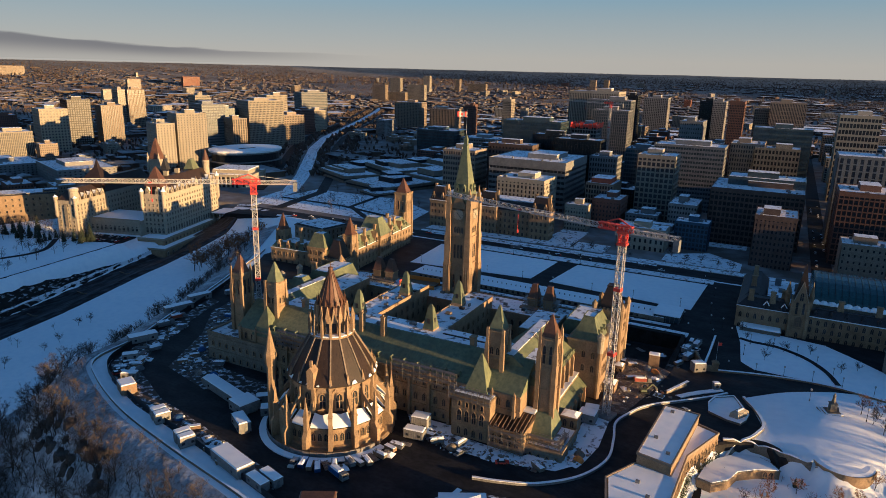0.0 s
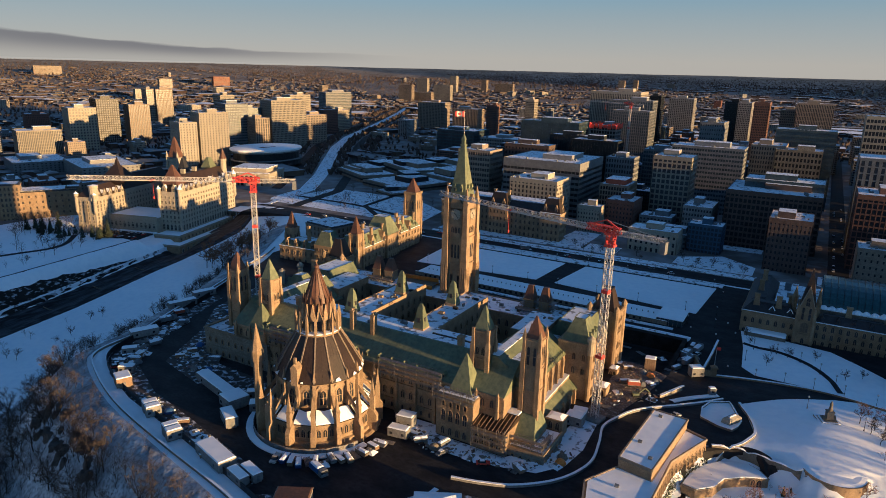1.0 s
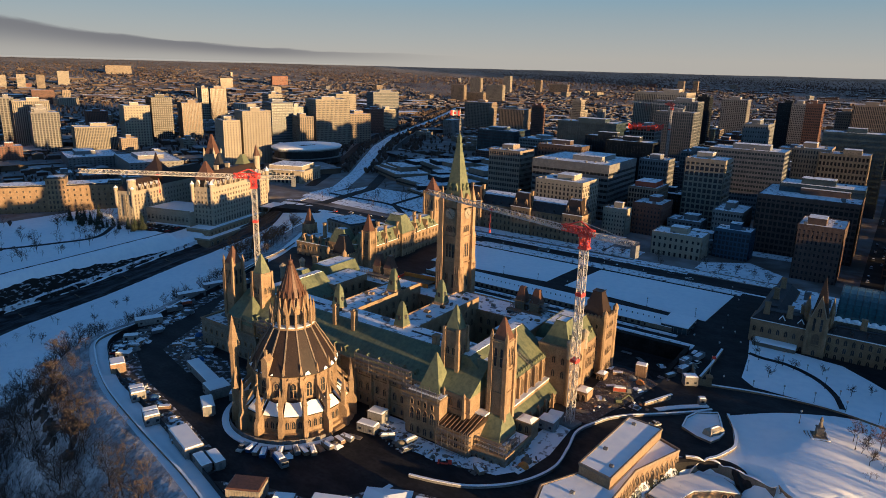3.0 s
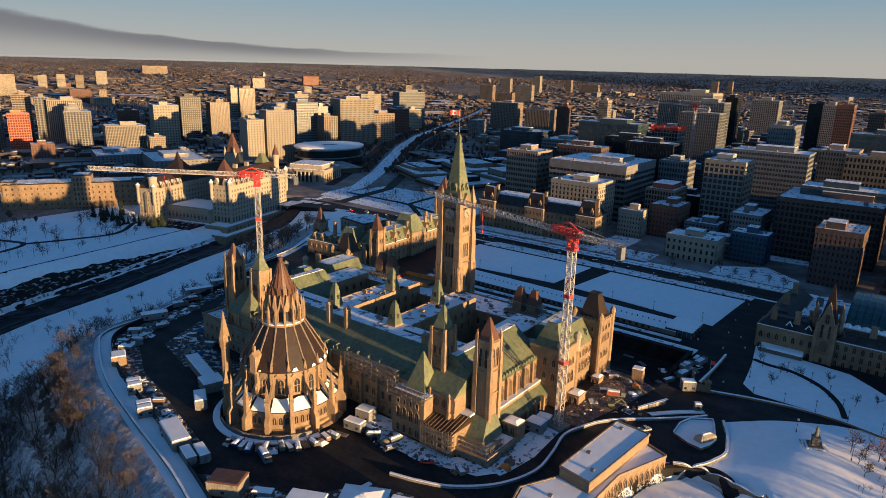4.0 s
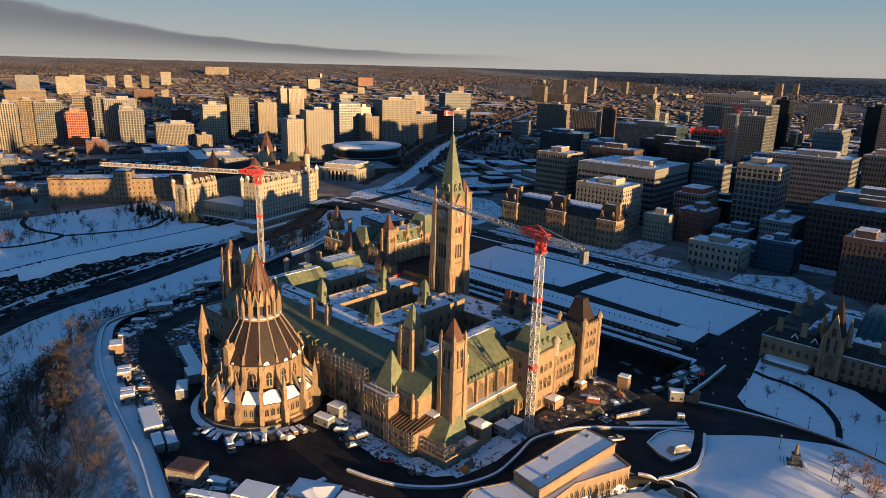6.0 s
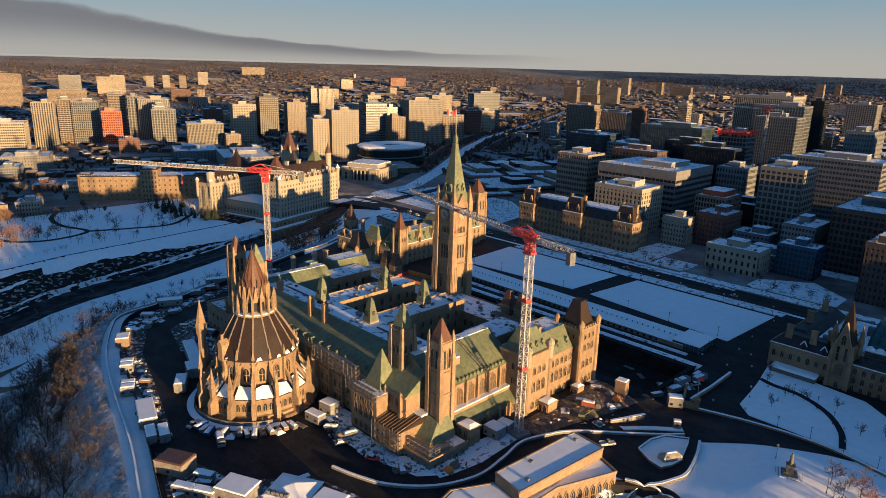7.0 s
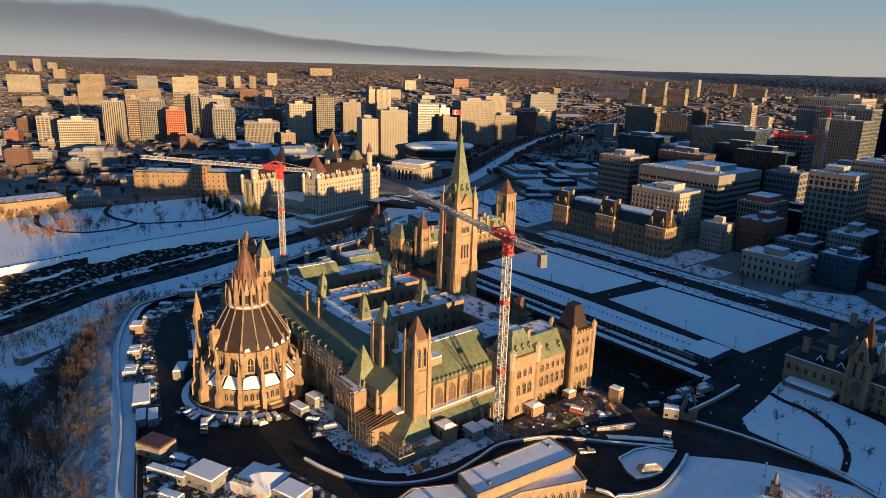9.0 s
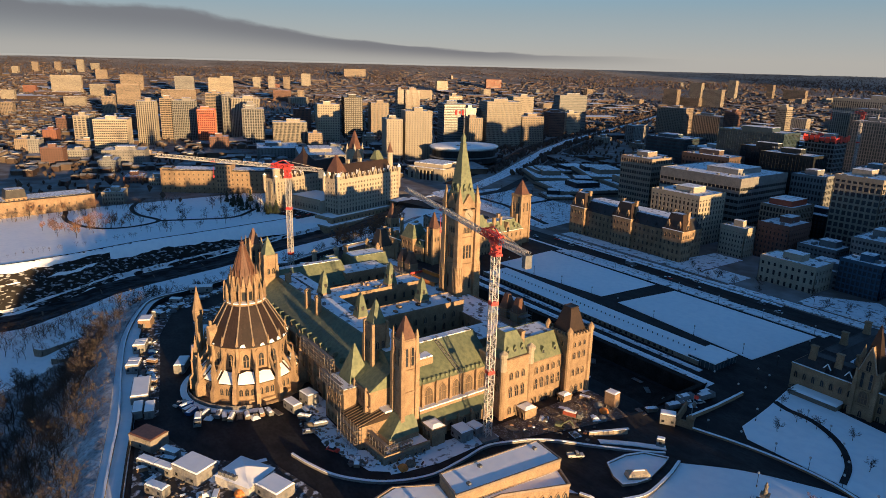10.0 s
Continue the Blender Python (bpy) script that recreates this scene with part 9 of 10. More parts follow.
for q in ((-116, -87, 66, 12, 4.5, 3.2), (-55, -130, 66, 5.0, 3.2, 3.6), (-51.5, -131.5, 66, 5.0, 3.2, 3.6), (-36, -136.5, 66, 5.0, 3.2, 3.6), (-32.5, -138, 66, 5.0, 3.2, 3.6),
          (-11, -139.5, -16, 16, 6, 3.4), (3, -143.5, -16, 8, 3.2, 2.8), (5, -140, -16, 8, 3.2, 2.8), (-48, -106, -16, 24, 5, 3.2), (-33, -111, -16, 8, 8, 3.8), (-25, -121, -30, 9, 4.2, 3.6),
          (-133, -52, 72, 14, 3.6, 3.0), (-136.5, -35, 72, 12, 3.6, 3.0), (-22, -108, 40, 9, 4, 3.0), (-30, -103, 40, 7, 3, 3.0), (39, -148, 30, 7, 3, 2.8), (45, -144.5, 30, 7, 3, 2.8), (54, -149, 30, 7, 3, 2.8),
          (51, -137.5, 25, 11, 8, 4.2), (73, -121, 20, 9, 7, 3.4), (37, -141, 30, 6, 2.6, 2.8), (28.5, -90, 8, 6, 4.5, 4.4), (30, -97, 8, 7, 3.6, 3.2), (78.5, -57, 0, 6, 5, 3.6), (78.5, -51.5, 8, 5, 4, 3.0),
          (-104, -103, 50, 6, 3, 2.8), (-89, -115, 30, 6, 3, 2.8), (107.5, 16.5, 35, 5.4, 4, 4.0)):
    cabin(*q)
cabin(-81, -122.5, -25, 7, 5.5, 3.8, "wood", "open timber site shed with snow on its roof", "snow", 0)
cabin(90.4, 5.2, 8, 4.4, 3.6, 5.2, "wood", "tall timber hut with a snowy roof beside the excavation", "snow", 0)
cabin(116.4, 0.4, 30, 2.6, 2.2, 2.8, "greyconc", "small grey gate hut with a snowy roof", "snow", 1)
cabin(26, -145, 28, 10, 7, 4.4, "cream", "cream site hut with a rusty flat roof", "copper_red", 1)
tn = thing("white_tent", 62, -126, 0.2, 28, "large white site tent with a shallow pyramid roof", "tent")
part("wall", Mesh().cbox(0, 0, 0, 13, 11, 3.2), M["white_paint"], tn)
part("roof", Mesh().pyr(0, 0, 3.2, 13.8, 11.8, 1.8, 0.8), M["snow"], tn)
for k in range(5):
    part("roof_unit", Mesh().cbox(-5 + k * 1.4, -4.6, 3.4, 1.0, 1.2, 1.3), M["greyconc"], tn)

# ---- vehicles ----
def car(paint, label, kind="car", L=4.5, W=1.8, H=1.5, far=False):
    c = thing("car" if kind == "car" else "pickup_truck" if kind == "pickup" else "lorry", 0, 0, -300, 0, label, "vehicle")
    wl, wd = L * 0.3, 0.34
    me = Mesh()
    if kind == "car":
        me.frustum((-L / 2, -W / 2, L / 2, W / 2), 0.35, (-L / 2 + 0.1, -W / 2 + 0.06, L / 2 - 0.15, W / 2 - 0.06), 0.9)
        body = part("body", me, paint, c)
        part("cabin", Mesh().frustum((-L * 0.36, -W / 2 + 0.08, L * 0.22, W / 2 - 0.08), 0.9, (-L * 0.24, -W / 2 + 0.25, L * 0.1, W / 2 - 0.25), H), M["glass"], body)
        part("roof", Mesh().box(-L * 0.24, -W / 2 + 0.22, H, L * 0.1, W / 2 - 0.22, H + 0.08), M["snow"], body, "snowy roof")
    elif kind == "pickup":
        me.box(-L / 2, -W / 2, 0.45, L / 2, W / 2, 1.0).box(-L / 2, -W / 2, 1.0, -L * 0.05, -W / 2 + 0.1, 1.3).box(-L / 2, W / 2 - 0.1, 1.0, -L * 0.05, W / 2, 1.3)
        body = part("body", me, paint, c)
        part("cabin", Mesh().frustum((-L * 0.05, -W / 2 + 0.05, L * 0.3, W / 2 - 0.05), 1.0, (0, -W / 2 + 0.2, L * 0.18, W / 2 - 0.2), 1.8), M["glass"], body)
        part("roof", Mesh().box(0, -W / 2 + 0.18, 1.8, L * 0.18, W / 2 - 0.18, 1.88), paint, body)
    else:
        me.box(-L / 2, -W / 2, 0.7, L / 2, W / 2, 1.0)
        body = part("chassis", me, M["steel"], c)
        part("load_bed", Mesh().box(-L / 2, -W / 2, 1.0, L * 0.2, W / 2, H), paint, c)
        part("load_snow", Mesh().frustum((-L / 2 + .1, -W / 2 + .1, L * 0.2 - .1, W / 2 - .1), H, (-L / 2 + .5, -W / 2 + .5, L * 0.2 - .5, W / 2 - .5), H + 0.4), M["roofsnow"], c)
        cb_ = part("cab", Mesh().frustum((L * 0.24, -W / 2, L / 2, W / 2), 1.0, (L * 0.26, -W / 2 + 0.1, L / 2 - 0.3, W / 2 - 0.1), H + 0.1), M["greyconc"], c)
        part("windscreen", Mesh().box(L / 2 - 0.2, -W / 2 + 0.2, 1.7, L / 2 - 0.12, W / 2 - 0.2, H - 0.2), M["glass"], cb_)
    if far:
        for sx in (-1, 1):
            part("axle_wheel", Mesh().box(sx * wl - 0.3, -W / 2, 0, sx * wl + 0.3, W / 2, 0.6), M["black"], c)
        return c
    for sx in (-1, 1):
        for sy in (-1, 1):
            part("wheel", Mesh().place(pose(sx * wl, sy * (W / 2 - 0.05), 0.34, 90)).cyl(0, 0, -0.11, 0.11, wd, None, 12), M["black"], c)
    return c


CARS = [car(M["white_paint"], "white saloon car with a snowy roof on asphalt"), car(M["dark"], "black saloon car with a snowy roof on asphalt"), car(M["red_paint"], "red saloon car with a snowy roof on asphalt"),
        car(M["white_paint"], "white pickup truck parked by the library", "pickup", 5.4, 2.0), car(M["greyconc"], "grey flatbed lorry with a snowy load", "lorry", 8, 2.5, 2.8),
        car(M["blue_paint"], "blue skip lorry parked by the library", "lorry", 7.5, 2.5, 2.6), car(M["red_panel"], "dark red lorry parked on the site", "lorry", 7, 2.4, 2.4), car(M["greyconc"], "grey saloon car with a snowy roof on asphalt")] + [car(M[c], t + " car on a distant street", far=True) for c, t in (("white_paint", "small white"), ("dark", "small black"), ("red_paint", "small red"), ("greyconc", "small grey"))]
used = set()


def park(i, x, y, rz, lift=0.14):
    m = pose(x, y, gz(x, y) + lift, 0, 0, rz)
    if i in used:
        return copy_thing(CARS[i], m)
    used.add(i)
    CARS[i].matrix_basis = m
    return CARS[i]


for k, i in enumerate((3,)):
    a = radians(-80 + k * 8.0)
    park(i, 28.0 * math.cos(a), -102 + 28.0 * math.sin(a), math.degrees(a) + (7, -9, 4)[k], 0.14)
park(5, 21, -128, -20)
rr = random.Random(77)
for x, y, rz, i in ((-98, -113, 60, 0), (-100, -110, 60, 1), (-101.5, -107, 60, 7), (-96.5, -115, 60, 2), (-121, -70, 70, 4), (-124, -60, 70, 6), (-128, -20, 70, 4), (-126, -44, 70, 0), (104, 42, 70, 0), (-40, 178, 0, 4),
                    (108, -33, 60, 3), (89.7, -15, 25, 6), (100, 38, 78, 4), (102, 29, 75, 4), (103.5, 47, 80, 4), (62, -97, 30, 2), (48, -99, 70, 7)):
    park(i, x, y, rz, 0.25)
for k in range(34):
    x = rr.uniform(-260, 240)
    park(rr.choice((8, 9, 11, 10, 9)), x, rr.choice((170, 174, 182, 186)), rr.choice((0, 180)), 0.3)
for k in range(22):
    park(rr.choice((8, 9, 11, 9)), rr.choice((159, 165)), rr.uniform(205, 520), 90, 0.35)

# Cars parked beside the hotel.
for k in range(30):
    u, v = -60 + (k % 10) * 3.6, (-36, -26, -14)[k // 10] + rr.uniform(-0.4, 0.4)
    if k % 7 == 3:
        continue
    m = pose(-320, 100, -19.36, 0, 0, 15.9) @ pose(u, v, 0, 0, 0, 90 + rr.uniform(-4, 4))
    copy_thing(CARS[(8, 9, 11, 9, 10)[k % 5]], m)

# Small excavator.
ex = thing("excavator", 92, -24, gz(92, -24) + 0.25, 30, "small green tracked excavator in the forecourt", "vehicle")
for s in (-1, 1):
    part("track", Mesh().box(-1.6, s * 1.0 - 0.25, 0, 1.6, s * 1.0 + 0.25, 0.8), M["black"], ex)
part("house", Mesh().box(-1.5, -1.1, 0.9, 0.8, 1.1, 1.9), M["copper_green"], ex)
part("cab", Mesh().box(-0.2, 0.1, 1.9, 1.0, 1.0, 2.9), M["glass"], ex)
part("boom", Mesh().beam((0.8, 0, 1.6), (3.2, 0, 3.8), 0.4).beam((3.2, 0, 3.8), (5.0, 0, 2.2), 0.35), M["copper_green"], ex)
part("bucket", Mesh().frustum((4.6, -0.5, 5.4, 0.5), 1.2, (4.4, -0.5, 5.2, 0.5), 2.2), M["steel"], ex)

# Stacks, pallets and rubble on the site.
def stack(x, y, rz, kind):
    z = (max(gz(x, y), -11.2) if -73 < x < 95 and 9 < y < 53 else gz(x, y)) + 0.25
    if kind == 0:
        s = thing("timber_stack", x, y, z, rz, "stack of sawn timber dusted with snow", "timber")
        for k in range(4):
            part("timber", Mesh().box(-2, -0.9, k * 0.32, 2, 0.9, k * 0.32 + 0.26), M["wood"], s)
        part("snow_top", Mesh().box(-2, -0.9, 1.24, 2, 0.7, 1.4), M["snow"], s)
    elif kind == 1:
        s = thing("steel_stack", x, y, z, rz, "stack of steel scaffold tubes on the ground", "steel")
        for k in range(6):
            part("tube", Mesh().place(pose(0, -0.9 + k * 0.36, 0.2, 0, 90)).cyl(0, 0, -2.6, 2.6, 0.15, None, 6), M["steel"], s)
    elif kind == 2:
        s = thing("skip", x, y, z, rz, "steel rubbish skip full of snow", "skip")
        part("body", Mesh().frustum((-2.0, -0.9, 2.0, 0.9), 0, (-2.6, -1.0, 2.6, 1.0), 1.5), M[rr.choice(["blue_paint", "stone_dark", "greyconc", "greyconc"])], s)
        part("load", Mesh().frustum((-2.4, -0.85, 2.4, 0.85), 1.5, (-1.8, -0.4, 1.8, 0.4), 1.9), M["roofsnow"], s)
    elif kind == 3:
        s = thing("stone_pile", x, y, z, rz, "pile of cut stone blocks under snow", "stone")
        for k in range(3):
            part("stone_block", Mesh().cbox(rr.uniform(-1.6, 1.6), rr.uniform(-1.2, 1.2), 0, rr.uniform(0.8, 1.6), rr.uniform(0.7, 1.2), rr.uniform(0.5, 1.1)), M["stone_dark"], s)
        part("snow_top", Mesh().pyr(0, 0, 0, 4.2, 3.2, 0.8, 1.6), M["roofsnow"], s)
    else:
        s = thing("tarpaulin_pile", x, y, z, rz, "pile of material under a coloured tarpaulin", "pile")
        part("cover", Mesh().ring(0, 0, [(1.9, 0), (1.6, 0.8), (0.9, 1.4), (0.2, 1.6)], 8), M[rr.choice(["orange_paint", "greyconc", "stone_dark", "blue_paint", "greyconc"])], s)
    return s


for k in range(15):
    a = radians(-74 + k * 5.2)
    stack((27.4 + 0.8 * (k % 3)) * math.cos(a), -102 + (27.4 + 0.8 * (k % 3)) * math.sin(a), math.degrees(a) + 6 * (k % 4), (2, 0, 2, 1, 2, 3, 2, 0, 2, 1, 2, 3, 0, 2, 1)[k])
for k, (x, y) in enumerate(((34, -94), (38, -96), (31, -91), (44, -97), (27, -95))):
    stack(x, y, 40 * k, (0, 2, 3, 4, 1)[k])
regions = [([(-60, -104), (-84, -98), (-98, -68), (-114, -44), (-82, -42), (-81, -78), (-62, -92)], 27), ([(40, -92), (56, -97), (72, -95), (83, -86), (86, -74), (78, -76), (70, -92)], 11),
           ([(80, -46), (86, -46), (92, -34), (102, -20), (92, 6), (80, 2)], 9), ([(-70, -125), (-92, -117), (-106, -107), (-112, -92), (-120, -62), (-114, -64), (-102, -94), (-90, -110)], 34), ([(-64, -128), (-40, -134), (-10, -141), (-8, -135), (-38, -128), (-62, -122)], 16), ([(14, -146), (40, -136), (56, -118), (88, -112), (98, -126), (60, -154)], 20),
           ([(60, 12), (92, 12), (92, 52), (20, 52), (20, 30)], 10), ([(92, 4), (97, 4), (104, 40), (101, 54), (98, 54), (97, 20)], 14)]
for poly, n in regions:
    xs, ys = [p[0] for p in poly], [p[1] for p in poly]
    k = 0
    while k < n:
        x, y = rr.uniform(min(xs), max(xs)), rr.uniform(min(ys), max(ys))
        if inside_and_distance(np.array([x]), np.array([y]), poly)[0][0]:
            stack(x, y, rr.uniform(0, 180), rr.choice((0, 1, 2, 3, 3, 4)))
            k += 1

# Small rubble, offcuts and lumps of snow strewn over the site.
def rubble(name, poly, n, seed, lo, hi, material, label):
    r = random.Random(seed)
    xs, ys = [p[0] for p in poly], [p[1] for p in poly]
    px, py = np.array([r.uniform(min(xs), max(xs)) for _ in range(n * 4)]), np.array([r.uniform(min(ys), max(ys)) for _ in range(n * 4)])
    ok = inside_and_distance(px, py, poly)[0]
    px, py = px[ok][:n], py[ok][:n]
    me = Mesh()
    for x, y, z in zip(px, py, height(px, py)):
        a, b, c = r.uniform(lo, hi), r.uniform(lo, hi) * r.choice((0.3, 0.6, 1.0)), r.uniform(lo, hi) * 0.6
        me.place(pose(float(x), float(y), float(z) + 0.15, r.uniform(-12, 12), r.uniform(-12, 12), r.uniform(0, 180)))
        me.frustum((-a, -b, a, b), 0, (-a * 0.8, -b * 0.7, a * 0.8, b * 0.7), c)
    return solid(name, me, material, label, "rubble", "stuff")


YARDS = [regions[0][0], regions[1][0], regions[2][0], regions[3][0], regions[4][0], regions[5][0], [(24, -90), (40, -90), (52, -96), (44, -100), (28, -95)]]
for k, poly in enumerate(YARDS):
    few = (1.0, 0.4, 0.45, 1.0, 0.6, 1.0, 0.4)[k]
    for j, (mt, n, lo, hi, lb) in enumerate((("steel", 40 if k == 2 else 60, 0.2, 0.8, "steel offcuts and tubes strewn on the site"), ("stone_dark", 90, 0.2, 0.8, "dark rubble strewn on the site"), ("wood", 30, 0.2, 0.8, "timber offcuts strewn on the site"), ("snow", 12 if k == 2 else 40, 0.3, 0.9, "lumps of snow between stacks on the site"), ("copper_red", 20, 0.3, 1.0, "rusty scrap strewn on the site"))):
        rubble("rubble", poly, int(n * few), 300 + 10 * k + j, lo, hi, M[mt], lb)

# ---- scaffolding ----
def scaffold(name, p, q, depth, z0, z1, label, step=2.4, lift=2.0):
    p, q = Vector((*p, 0)), Vector((*q, 0))
    d = (q - p).normalized()
    o = Vector((d.y, -d.x, 0)) * depth
    s = thing(name, 0, 0, 0, 0, label, "scaffold")
    n = max(1, round((q - p).length / step))
    bars, lv = Mesh(), Mesh()
    for i in range(n + 1):
        a = p.lerp(q, i / n)
        h = z1 + 0.5 * math.sin(i * 1.7)
        for b in (a, a + o):
            bars.beam((b.x, b.y, z0), (b.x, b.y, h), 0.10)
    zz = z0
    while zz <= z1:
        for b0, b1 in ((p, q), (p + o, q + o)):
            lv.beam((b0.x, b0.y, zz), (b1.x, b1.y, zz), 0.1)
            lv.beam((b0.x, b0.y, zz + 1.0), (b1.x, b1.y, zz + 1.0), 0.08)
        for i in range(n + 1):
            a = p.lerp(q, i / n)
            lv.beam((a.x, a.y, zz), (a.x + o.x, a.y + o.y, zz), 0.1)
        dk = Mesh()
        w = o.normalized() * 0.25
        dk.add([tuple(v) for v in (p + w + Vector((0, 0, zz + .1)), q + w + Vector((0, 0, zz + .1)), q + o - w + Vector((0, 0, zz + .1)), p + o - w + Vector((0, 0, zz + .1)))] +
               [tuple(v) for v in (p + w + Vector((0, 0, zz + .2)), q + w + Vector((0, 0, zz + .2)), q + o - w + Vector((0, 0, zz + .2)), p + o - w + Vector((0, 0, zz + .2)))],
               [(3, 2, 1, 0), (4, 5, 6, 7), (0, 1, 5, 4), (1, 2, 6, 5), (2, 3, 7, 6), (3, 0, 4, 7)])
        part("deck", dk, M["steel"], s)
        zz += lift
    tagged(part("standard", bars, M["steel"], s), kind="stuff")
    tagged(part("ledger", lv, M["steel"], s), kind="stuff")


scaffold("scaffolding", (14, -84.6), (39, -84.6), 1.6, 15.2, 20.6, "steel scaffolding along the eave of the north range", 2.2, 1.8)
scaffold("scaffolding", (-39, -84.6), (-14, -84.6), 1.6, 15.2, 20.6, "steel scaffolding along the eave of the north range", 2.2, 1.8)
scaffold("scaffolding", (39, -88.9), (54, -88.9), 1.5, 14.6, 19.4, "steel scaffolding on the eave of the gabled bay", 2.2, 1.8)
scaffold("scaffolding", (54.5, -90.2), (66, -90.2), 1.3, 0, 9.5, "steel scaffolding in front of the low wing", 2.4, 2.4)
scaffold("scaffolding", (66.4, -85.2), (77.4, -85.2), 1.7, 2.8, 6.2, "steel scaffolding on the terrace by the slender tower", 1.8, 1.7)
scaffold("scaffolding", (75.6, -84), (75.6, -76), 1.6, 2.8, 5.4, "steel scaffolding beside the slender tower", 2.0, 1.7)
scaffold("scaffolding", (64, -88.8), (66.4, -88.8), 1.6, 0, 8.4, "steel scaffold stair at the corner of the low wing", 1.2, 1.8)
scaffold("scaffolding", (35, -10), (49, -10), 1.5, 18.6, 22, "steel scaffolding on the roof of the front range", 2.2, 1.8)

scaffold("scaffolding", (33, 1), (49, 1), 6.0, 18.6, 24.5, "steel scaffolding round the front turrets", 2.6, 2.0)
scaffold("scaffolding", (-49, -9), (-33, -9), 1.5, 18.6, 22, "steel scaffolding on the roof of the front range", 2.6, 1.8)

# Evergreen hedge at the foot of the arcaded wall.
hedge = thing("hedge", 0, 0, 0, 0, "clipped green hedge along the arcaded wall", "hedge")
rr = random.Random(52)
for (x0, y0), (x1, y1) in (((122.6, -50.5), (115.2, -70)), ((115.2, -70), (114.4, -99))):
    n = int(math.hypot(x1 - x0, y1 - y0) / 2.3)
    for i in range(n):
        t = (i + 0.5) / n
        cx, cy = x0 + (x1 - x0) * t, y0 + (y1 - y0) * t
        me = Mesh()
        for k in range(230):
            z = rr.uniform(0, 4.6)
            a, R = rr.uniform(0, 6.283), rr.uniform(0.35, 0.85) * (1.1 - z * 0.1)
            p = Vector((cx + R * math.cos(a), cy + R * math.sin(a), -6.4 + z))
            d = Vector((rr.uniform(-1, 1), rr.uniform(-1, 1), rr.uniform(-0.5, 1))) * 0.42
            e = Vector((rr.uniform(-1, 1), rr.uniform(-1, 1), rr.uniform(-0.5, 0.5))) * 0.2
            me.add([tuple(p - d), tuple(p + e), tuple(p + d)], [(0, 1, 2)])
        part("shrub", me, M["conifer"], hedge)

# ---- lamps, flags, statue ----
lamp0 = thing("street_lamp", 0, 0, -300, 0, "dark street lamp post with a snowy white globe", "lamp", "street lamps")
part("post", Mesh().ring(0, 0, [(0.22, 0), (0.2, 0.5), (0.09, 0.7), (0.07, 4.4)], 8), M["black"], lamp0)
part("globe", Mesh().ring(0, 0, [(0.1, 4.4), (0.34, 4.6), (0.42, 4.9), (0.3, 5.2), (0.02, 5.35)], 10), M["white_paint"], lamp0)
spots = [(x, 99.5 - 0.0 * x) for x in (14, 38, 62, 88)] + [(x, 152) for x in (16, 42, 68, 95)] + [(-x - 2, 101) for x in (4, 28, 52, 76)] + [(-x, 152) for x in (6, 32, 60, 86)] + [
    (119, 24), (130, 27), (141, 30), (152, 31), (163, 30), (174, 27), (117, 66), (126, 62), (136, 62), (146, 58), (154, 50), (160, 40), (124, 48), (112, 78), (150, 2), (168, -8), (109, 60), (106, 80), (104, 100), (103, 130), (97, 62), (93, 78)]
for k, (x, y) in enumerate(spots):
    m = pose(x, y, gz(x, y) + 0.3)
    if k == 0:
        lamp0.matrix_basis = m
    else:
        copy_thing(lamp0, m)
st = Mesh()
st.cbox(0, 0, -1, 9, 9, 1.4).cbox(0, 0, 0.4, 7.2, 7.2, 0.5).cbox(0, 0, 0.9, 5.4, 5.4, 0.5).cbox(0, 0, 1.4, 2.6, 2.6, 3.2).cbox(0, 0, 4.6, 3.0, 3.0, 0.4)
st.ring(0, 0, [(0.9, 5), (0.8, 6), (0.55, 7.2), (0.7, 8.2), (0.3, 8.7), (0.35, 9.2), (0.05, 9.6)], 10)
st.ring(1.9, -0.6, [(0.6, 0.9), (0.7, 2.0), (0.4, 3.0), (0.1, 3.6)], 8).ring(-1.9, -0.6, [(0.6, 0.9), (0.6, 1.8), (0.3, 2.7), (0.1, 3.2)], 8)
sd_ = thing("snow_drift", 157, -7, gz(157, -7), 20, "snow lying on the steps of the statue", "snow")
part("snow_top", Mesh().place(Matrix.Scale(0.85, 4)).box(-4.4, -4.4, 0.05, 4.4, -3.65, 0.3).box(-4.4, 3.65, 0.05, 4.4, 4.4, 0.3).box(-4.4, -3.65, 0.05, -3.65, 3.65, 0.3).box(3.65, -3.65, 0.05, 4.4, 3.65, 0.3), M["snow"], sd_)
part("snow_top", Mesh().place(Matrix.Scale(0.85, 4)).box(-3.5, -3.5, 0.55, 3.5, -2.75, 0.8).box(-3.5, 2.75, 0.55, 3.5, 3.5, 0.8).box(-3.5, -2.75, 0.55, -2.75, 2.75, 0.8).box(2.75, -2.75, 0.55, 3.5, 2.75, 0.8), M["snow"], sd_)
so = solid("statue", st, M["stone_dark"], "dark bronze statue on a stepped stone pedestal in snow", "statue")
so.matrix_basis = pose(157, -7, gz(157, -7) - 0.3, 0, 0, 20) @ Matrix.Scale(0.85, 4)
gp = thing("gate_pier", 114, 21, gz(114, 21), 20, "stone gate pier with a flagpole beside the drive", "gate")
part("pier", Mesh().cbox(0, 0, -1, 2.2, 2.2, 5).cbox(0, 0, 4, 2.8, 2.8, 0.5).pyr(0, 0, 4.5, 2.4, 2.4, 1.0), M["stone"], gp)
part("flank_wall", Mesh().box(-5.5, 1, -1, -4.7, 14, 3.2).box(-5.5, -1, -1, -1.1, -0.2, 3.0), M["stone"], gp)
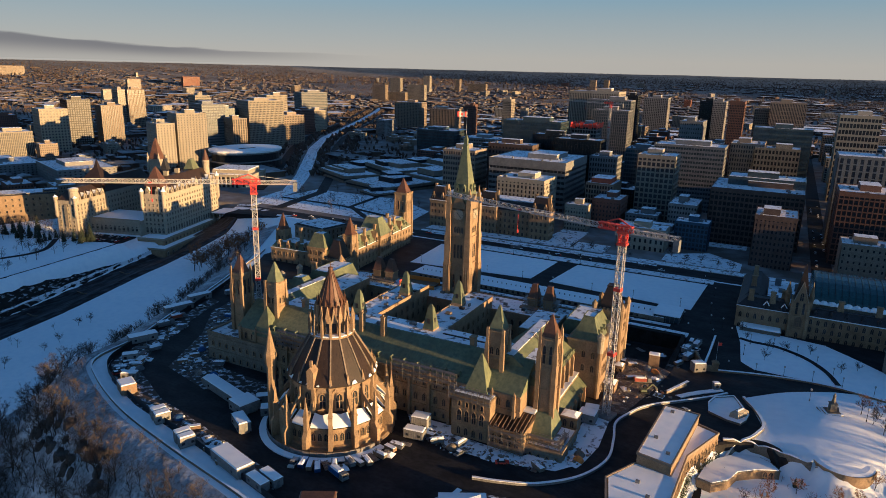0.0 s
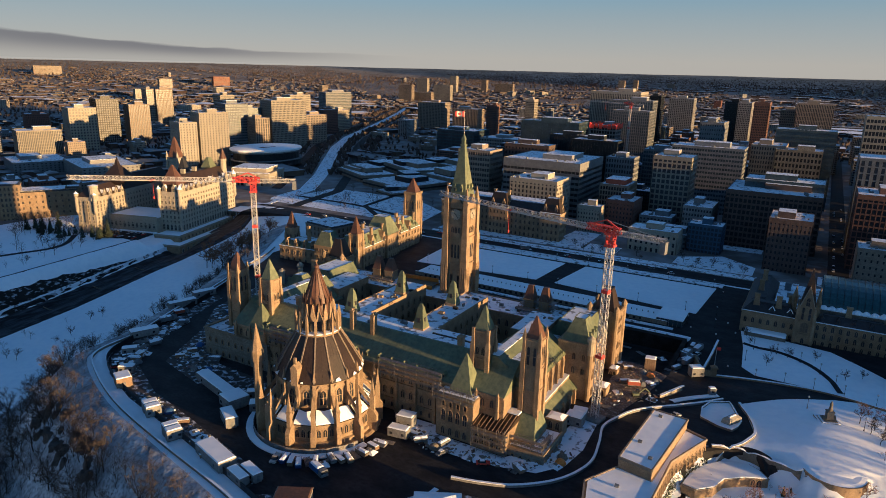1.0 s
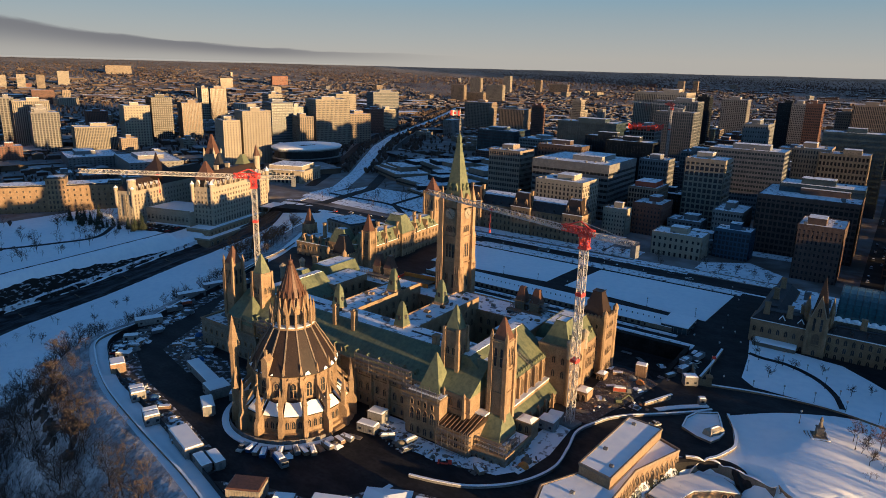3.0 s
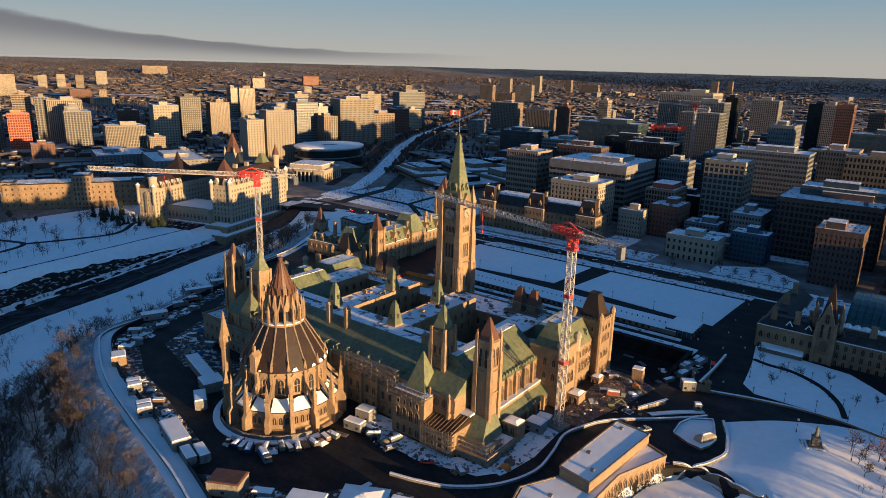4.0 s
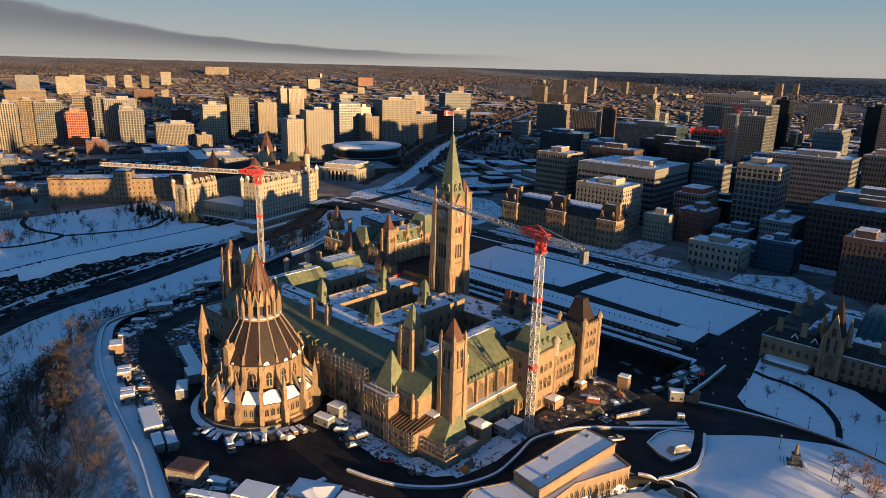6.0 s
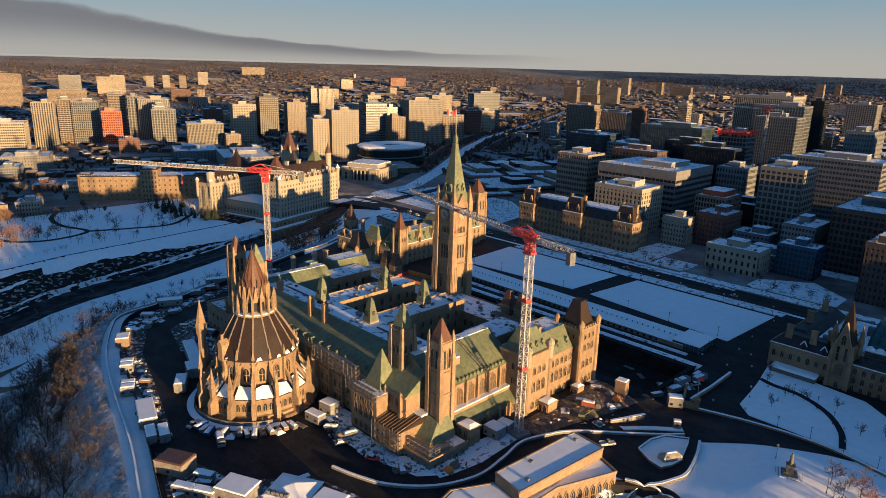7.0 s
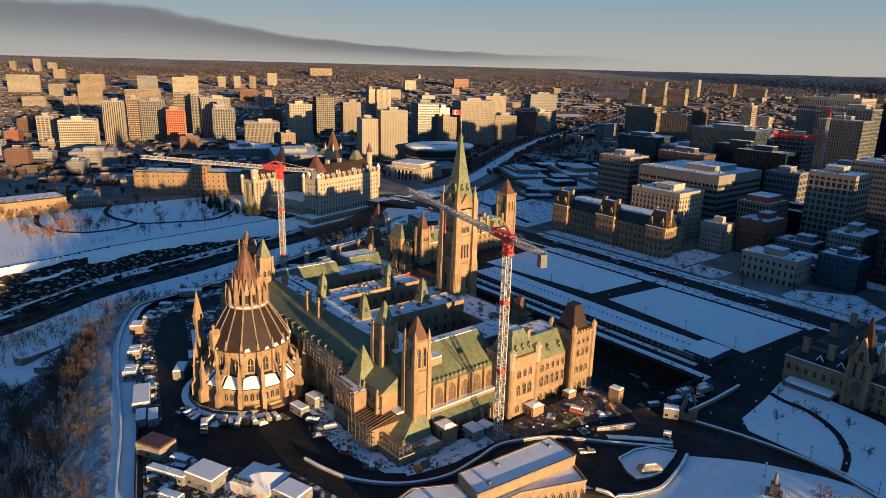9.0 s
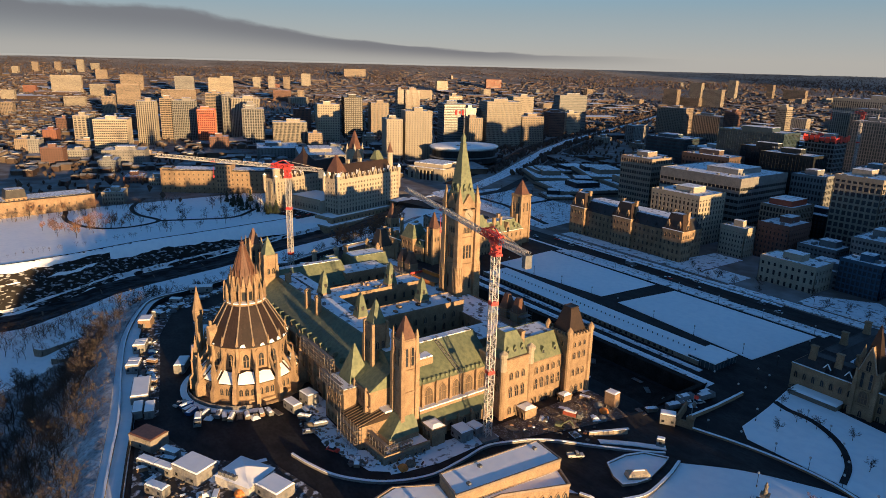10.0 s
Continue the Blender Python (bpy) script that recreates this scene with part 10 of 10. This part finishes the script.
part("pole", Mesh().cyl(0, 0, 5, 14, 0.09, 0.05, 6), M["white_paint"], gp)
part("flag", Mesh().box(0.05, -0.03, 12.2, 1.6, 0.03, 13.6), M["red_paint"], gp, "red flag hanging from the pole")


# ---- the cloud bank low over the horizon ----
cm = bpy.data.materials.new("cloud")
cm.use_nodes = True
cn = cm.node_tree
for nd in list(cn.nodes):
    cn.nodes.remove(nd)
CL = cn.links.new


def cnode(kind, **values):
    nd = cn.nodes.new(kind)
    for key, value in values.items():
        nd.inputs[key].default_value = value
    return nd


c_out, c_mix, c_tr = cnode("ShaderNodeOutputMaterial"), cnode("ShaderNodeMixShader"), cnode("ShaderNodeBsdfTransparent")
c_em = cnode("ShaderNodeEmission", Color=(0.29, 0.225, 0.165, 1), Strength=0.78)
c_uv = cn.nodes.new("ShaderNodeUVMap")
c_uv.uv_map = "sky"
c_sep = cn.nodes.new("ShaderNodeSeparateXYZ")
CL(c_uv.outputs["UV"], c_sep.inputs["Vector"])
c_map = cn.nodes.new("ShaderNodeMapping")
c_map.inputs["Scale"].default_value = (16, 1.8, 1)
CL(c_uv.outputs["UV"], c_map.inputs["Vector"])
c_no = cnode("ShaderNodeTexNoise", Scale=1.0, Detail=6.0, Roughness=0.55)
CL(c_map.outputs["Vector"], c_no.inputs["Vector"])
c_sh = cn.nodes.new("ShaderNodeMath")
c_sh.operation = "MULTIPLY_ADD"
c_sh.inputs[1].default_value = 0.42
CL(c_no.outputs["Fac"], c_sh.inputs[0])
CL(c_sep.outputs["Y"], c_sh.inputs[2])
c_top = cnode("ShaderNodeMapRange")
c_top.interpolation_type = "SMOOTHSTEP"
for key, value in (("From Min", 1.14), ("From Max", 1.0), ("To Min", 0.0), ("To Max", 1.0)):
    c_top.inputs[key].default_value = value
CL(c_sh.outputs["Value"], c_top.inputs["Value"])
c_low = cnode("ShaderNodeMapRange")
c_low.interpolation_type = "SMOOTHSTEP"
for key, value in (("From Min", 0.0), ("From Max", 0.75), ("To Min", 0.12), ("To Max", 0.86)):
    c_low.inputs[key].default_value = value
CL(c_sep.outputs["Y"], c_low.inputs["Value"])
c_end = cnode("ShaderNodeMapRange")
c_end.interpolation_type = "SMOOTHSTEP"
for key, value in (("From Min", 0.0), ("From Max", 0.22), ("To Min", 0.0), ("To Max", 1.0)):
    c_end.inputs[key].default_value = value
CL(c_sep.outputs["X"], c_end.inputs["Value"])
c_a, c_b = cn.nodes.new("ShaderNodeMath"), cn.nodes.new("ShaderNodeMath")
c_a.operation = c_b.operation = "MULTIPLY"
CL(c_top.outputs["Result"], c_a.inputs[0])
CL(c_low.outputs["Result"], c_a.inputs[1])
CL(c_a.outputs["Value"], c_b.inputs[0])
CL(c_end.outputs["Result"], c_b.inputs[1])
CL(c_b.outputs["Value"], c_mix.inputs["Fac"])
CL(c_tr.outputs[0], c_mix.inputs[1])
CL(c_em.outputs[0], c_mix.inputs[2])
CL(c_mix.outputs[0], c_out.inputs["Surface"])
# Emission paints a warm haze over the world sky near the horizon.
hz = bpy.data.materials.new("painted_haze")
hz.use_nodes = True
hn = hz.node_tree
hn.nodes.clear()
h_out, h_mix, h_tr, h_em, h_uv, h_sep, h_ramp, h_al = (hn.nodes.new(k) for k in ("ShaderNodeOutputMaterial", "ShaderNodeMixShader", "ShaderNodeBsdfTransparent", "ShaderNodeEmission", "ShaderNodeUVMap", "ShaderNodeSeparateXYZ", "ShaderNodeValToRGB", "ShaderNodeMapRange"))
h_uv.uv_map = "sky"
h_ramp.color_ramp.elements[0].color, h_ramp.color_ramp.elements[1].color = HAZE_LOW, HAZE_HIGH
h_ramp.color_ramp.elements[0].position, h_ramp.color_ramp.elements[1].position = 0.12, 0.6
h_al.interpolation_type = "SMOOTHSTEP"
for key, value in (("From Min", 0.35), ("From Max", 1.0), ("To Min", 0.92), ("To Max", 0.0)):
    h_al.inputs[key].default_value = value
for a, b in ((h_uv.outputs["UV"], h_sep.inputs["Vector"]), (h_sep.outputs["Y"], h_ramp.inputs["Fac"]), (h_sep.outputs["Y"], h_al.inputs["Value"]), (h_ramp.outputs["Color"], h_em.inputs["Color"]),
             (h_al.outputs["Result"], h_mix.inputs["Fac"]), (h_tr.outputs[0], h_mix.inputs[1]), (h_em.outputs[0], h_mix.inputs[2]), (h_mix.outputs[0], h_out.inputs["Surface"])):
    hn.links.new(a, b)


def sky_sheet(name, material, label, b0, b1, na, ne, R, low, top):
    """A curved backdrop beyond the plain, from bearing b0 to b1, up to top(bearing) degrees."""
    sh, uvs, w = Mesh(), [], ne + 1
    for i in range(na + 1):
        b = b0 + (b1 - b0) * i / na
        for j in range(w):
            q = low + (top(b) - low) * j / ne
            sh.v.append((180 + R * math.cos(radians(b)), -225 + R * math.sin(radians(b)), 121 + R * math.tan(radians(q))))
            uvs.append((i / na, j / ne))
    sh.f = [(i * w + j, (i + 1) * w + j, (i + 1) * w + j + 1, i * w + j + 1) for i in range(na) for j in range(ne)]
    ob = solid(name, sh, material, label, "sky", "structure")
    layer = ob.data.uv_layers.new(name="sky")
    for lp in ob.data.loops:
        layer.data[lp.index].uv = uvs[lp.vertex_index]
    return ob


# The haze is a glowing sheet, fading out upwards.
sky_sheet("haze_bank", hz, "glowing backdrop painted as pale warm haze low over the horizon", 40, 225, 90, 10, 4700, -0.6, lambda b: 12.0)
sky_sheet("cloud_bank", cm, "grey bank of evening cloud above the horizon", 122, 217, 90, 8, 4690, 0.1, lambda b: float(np.interp(b, [120, 128, 140, 151, 164, 180, 217], [1.0, 1.1, 1.3, 2.05, 4.1, 5.0, 5.2])))
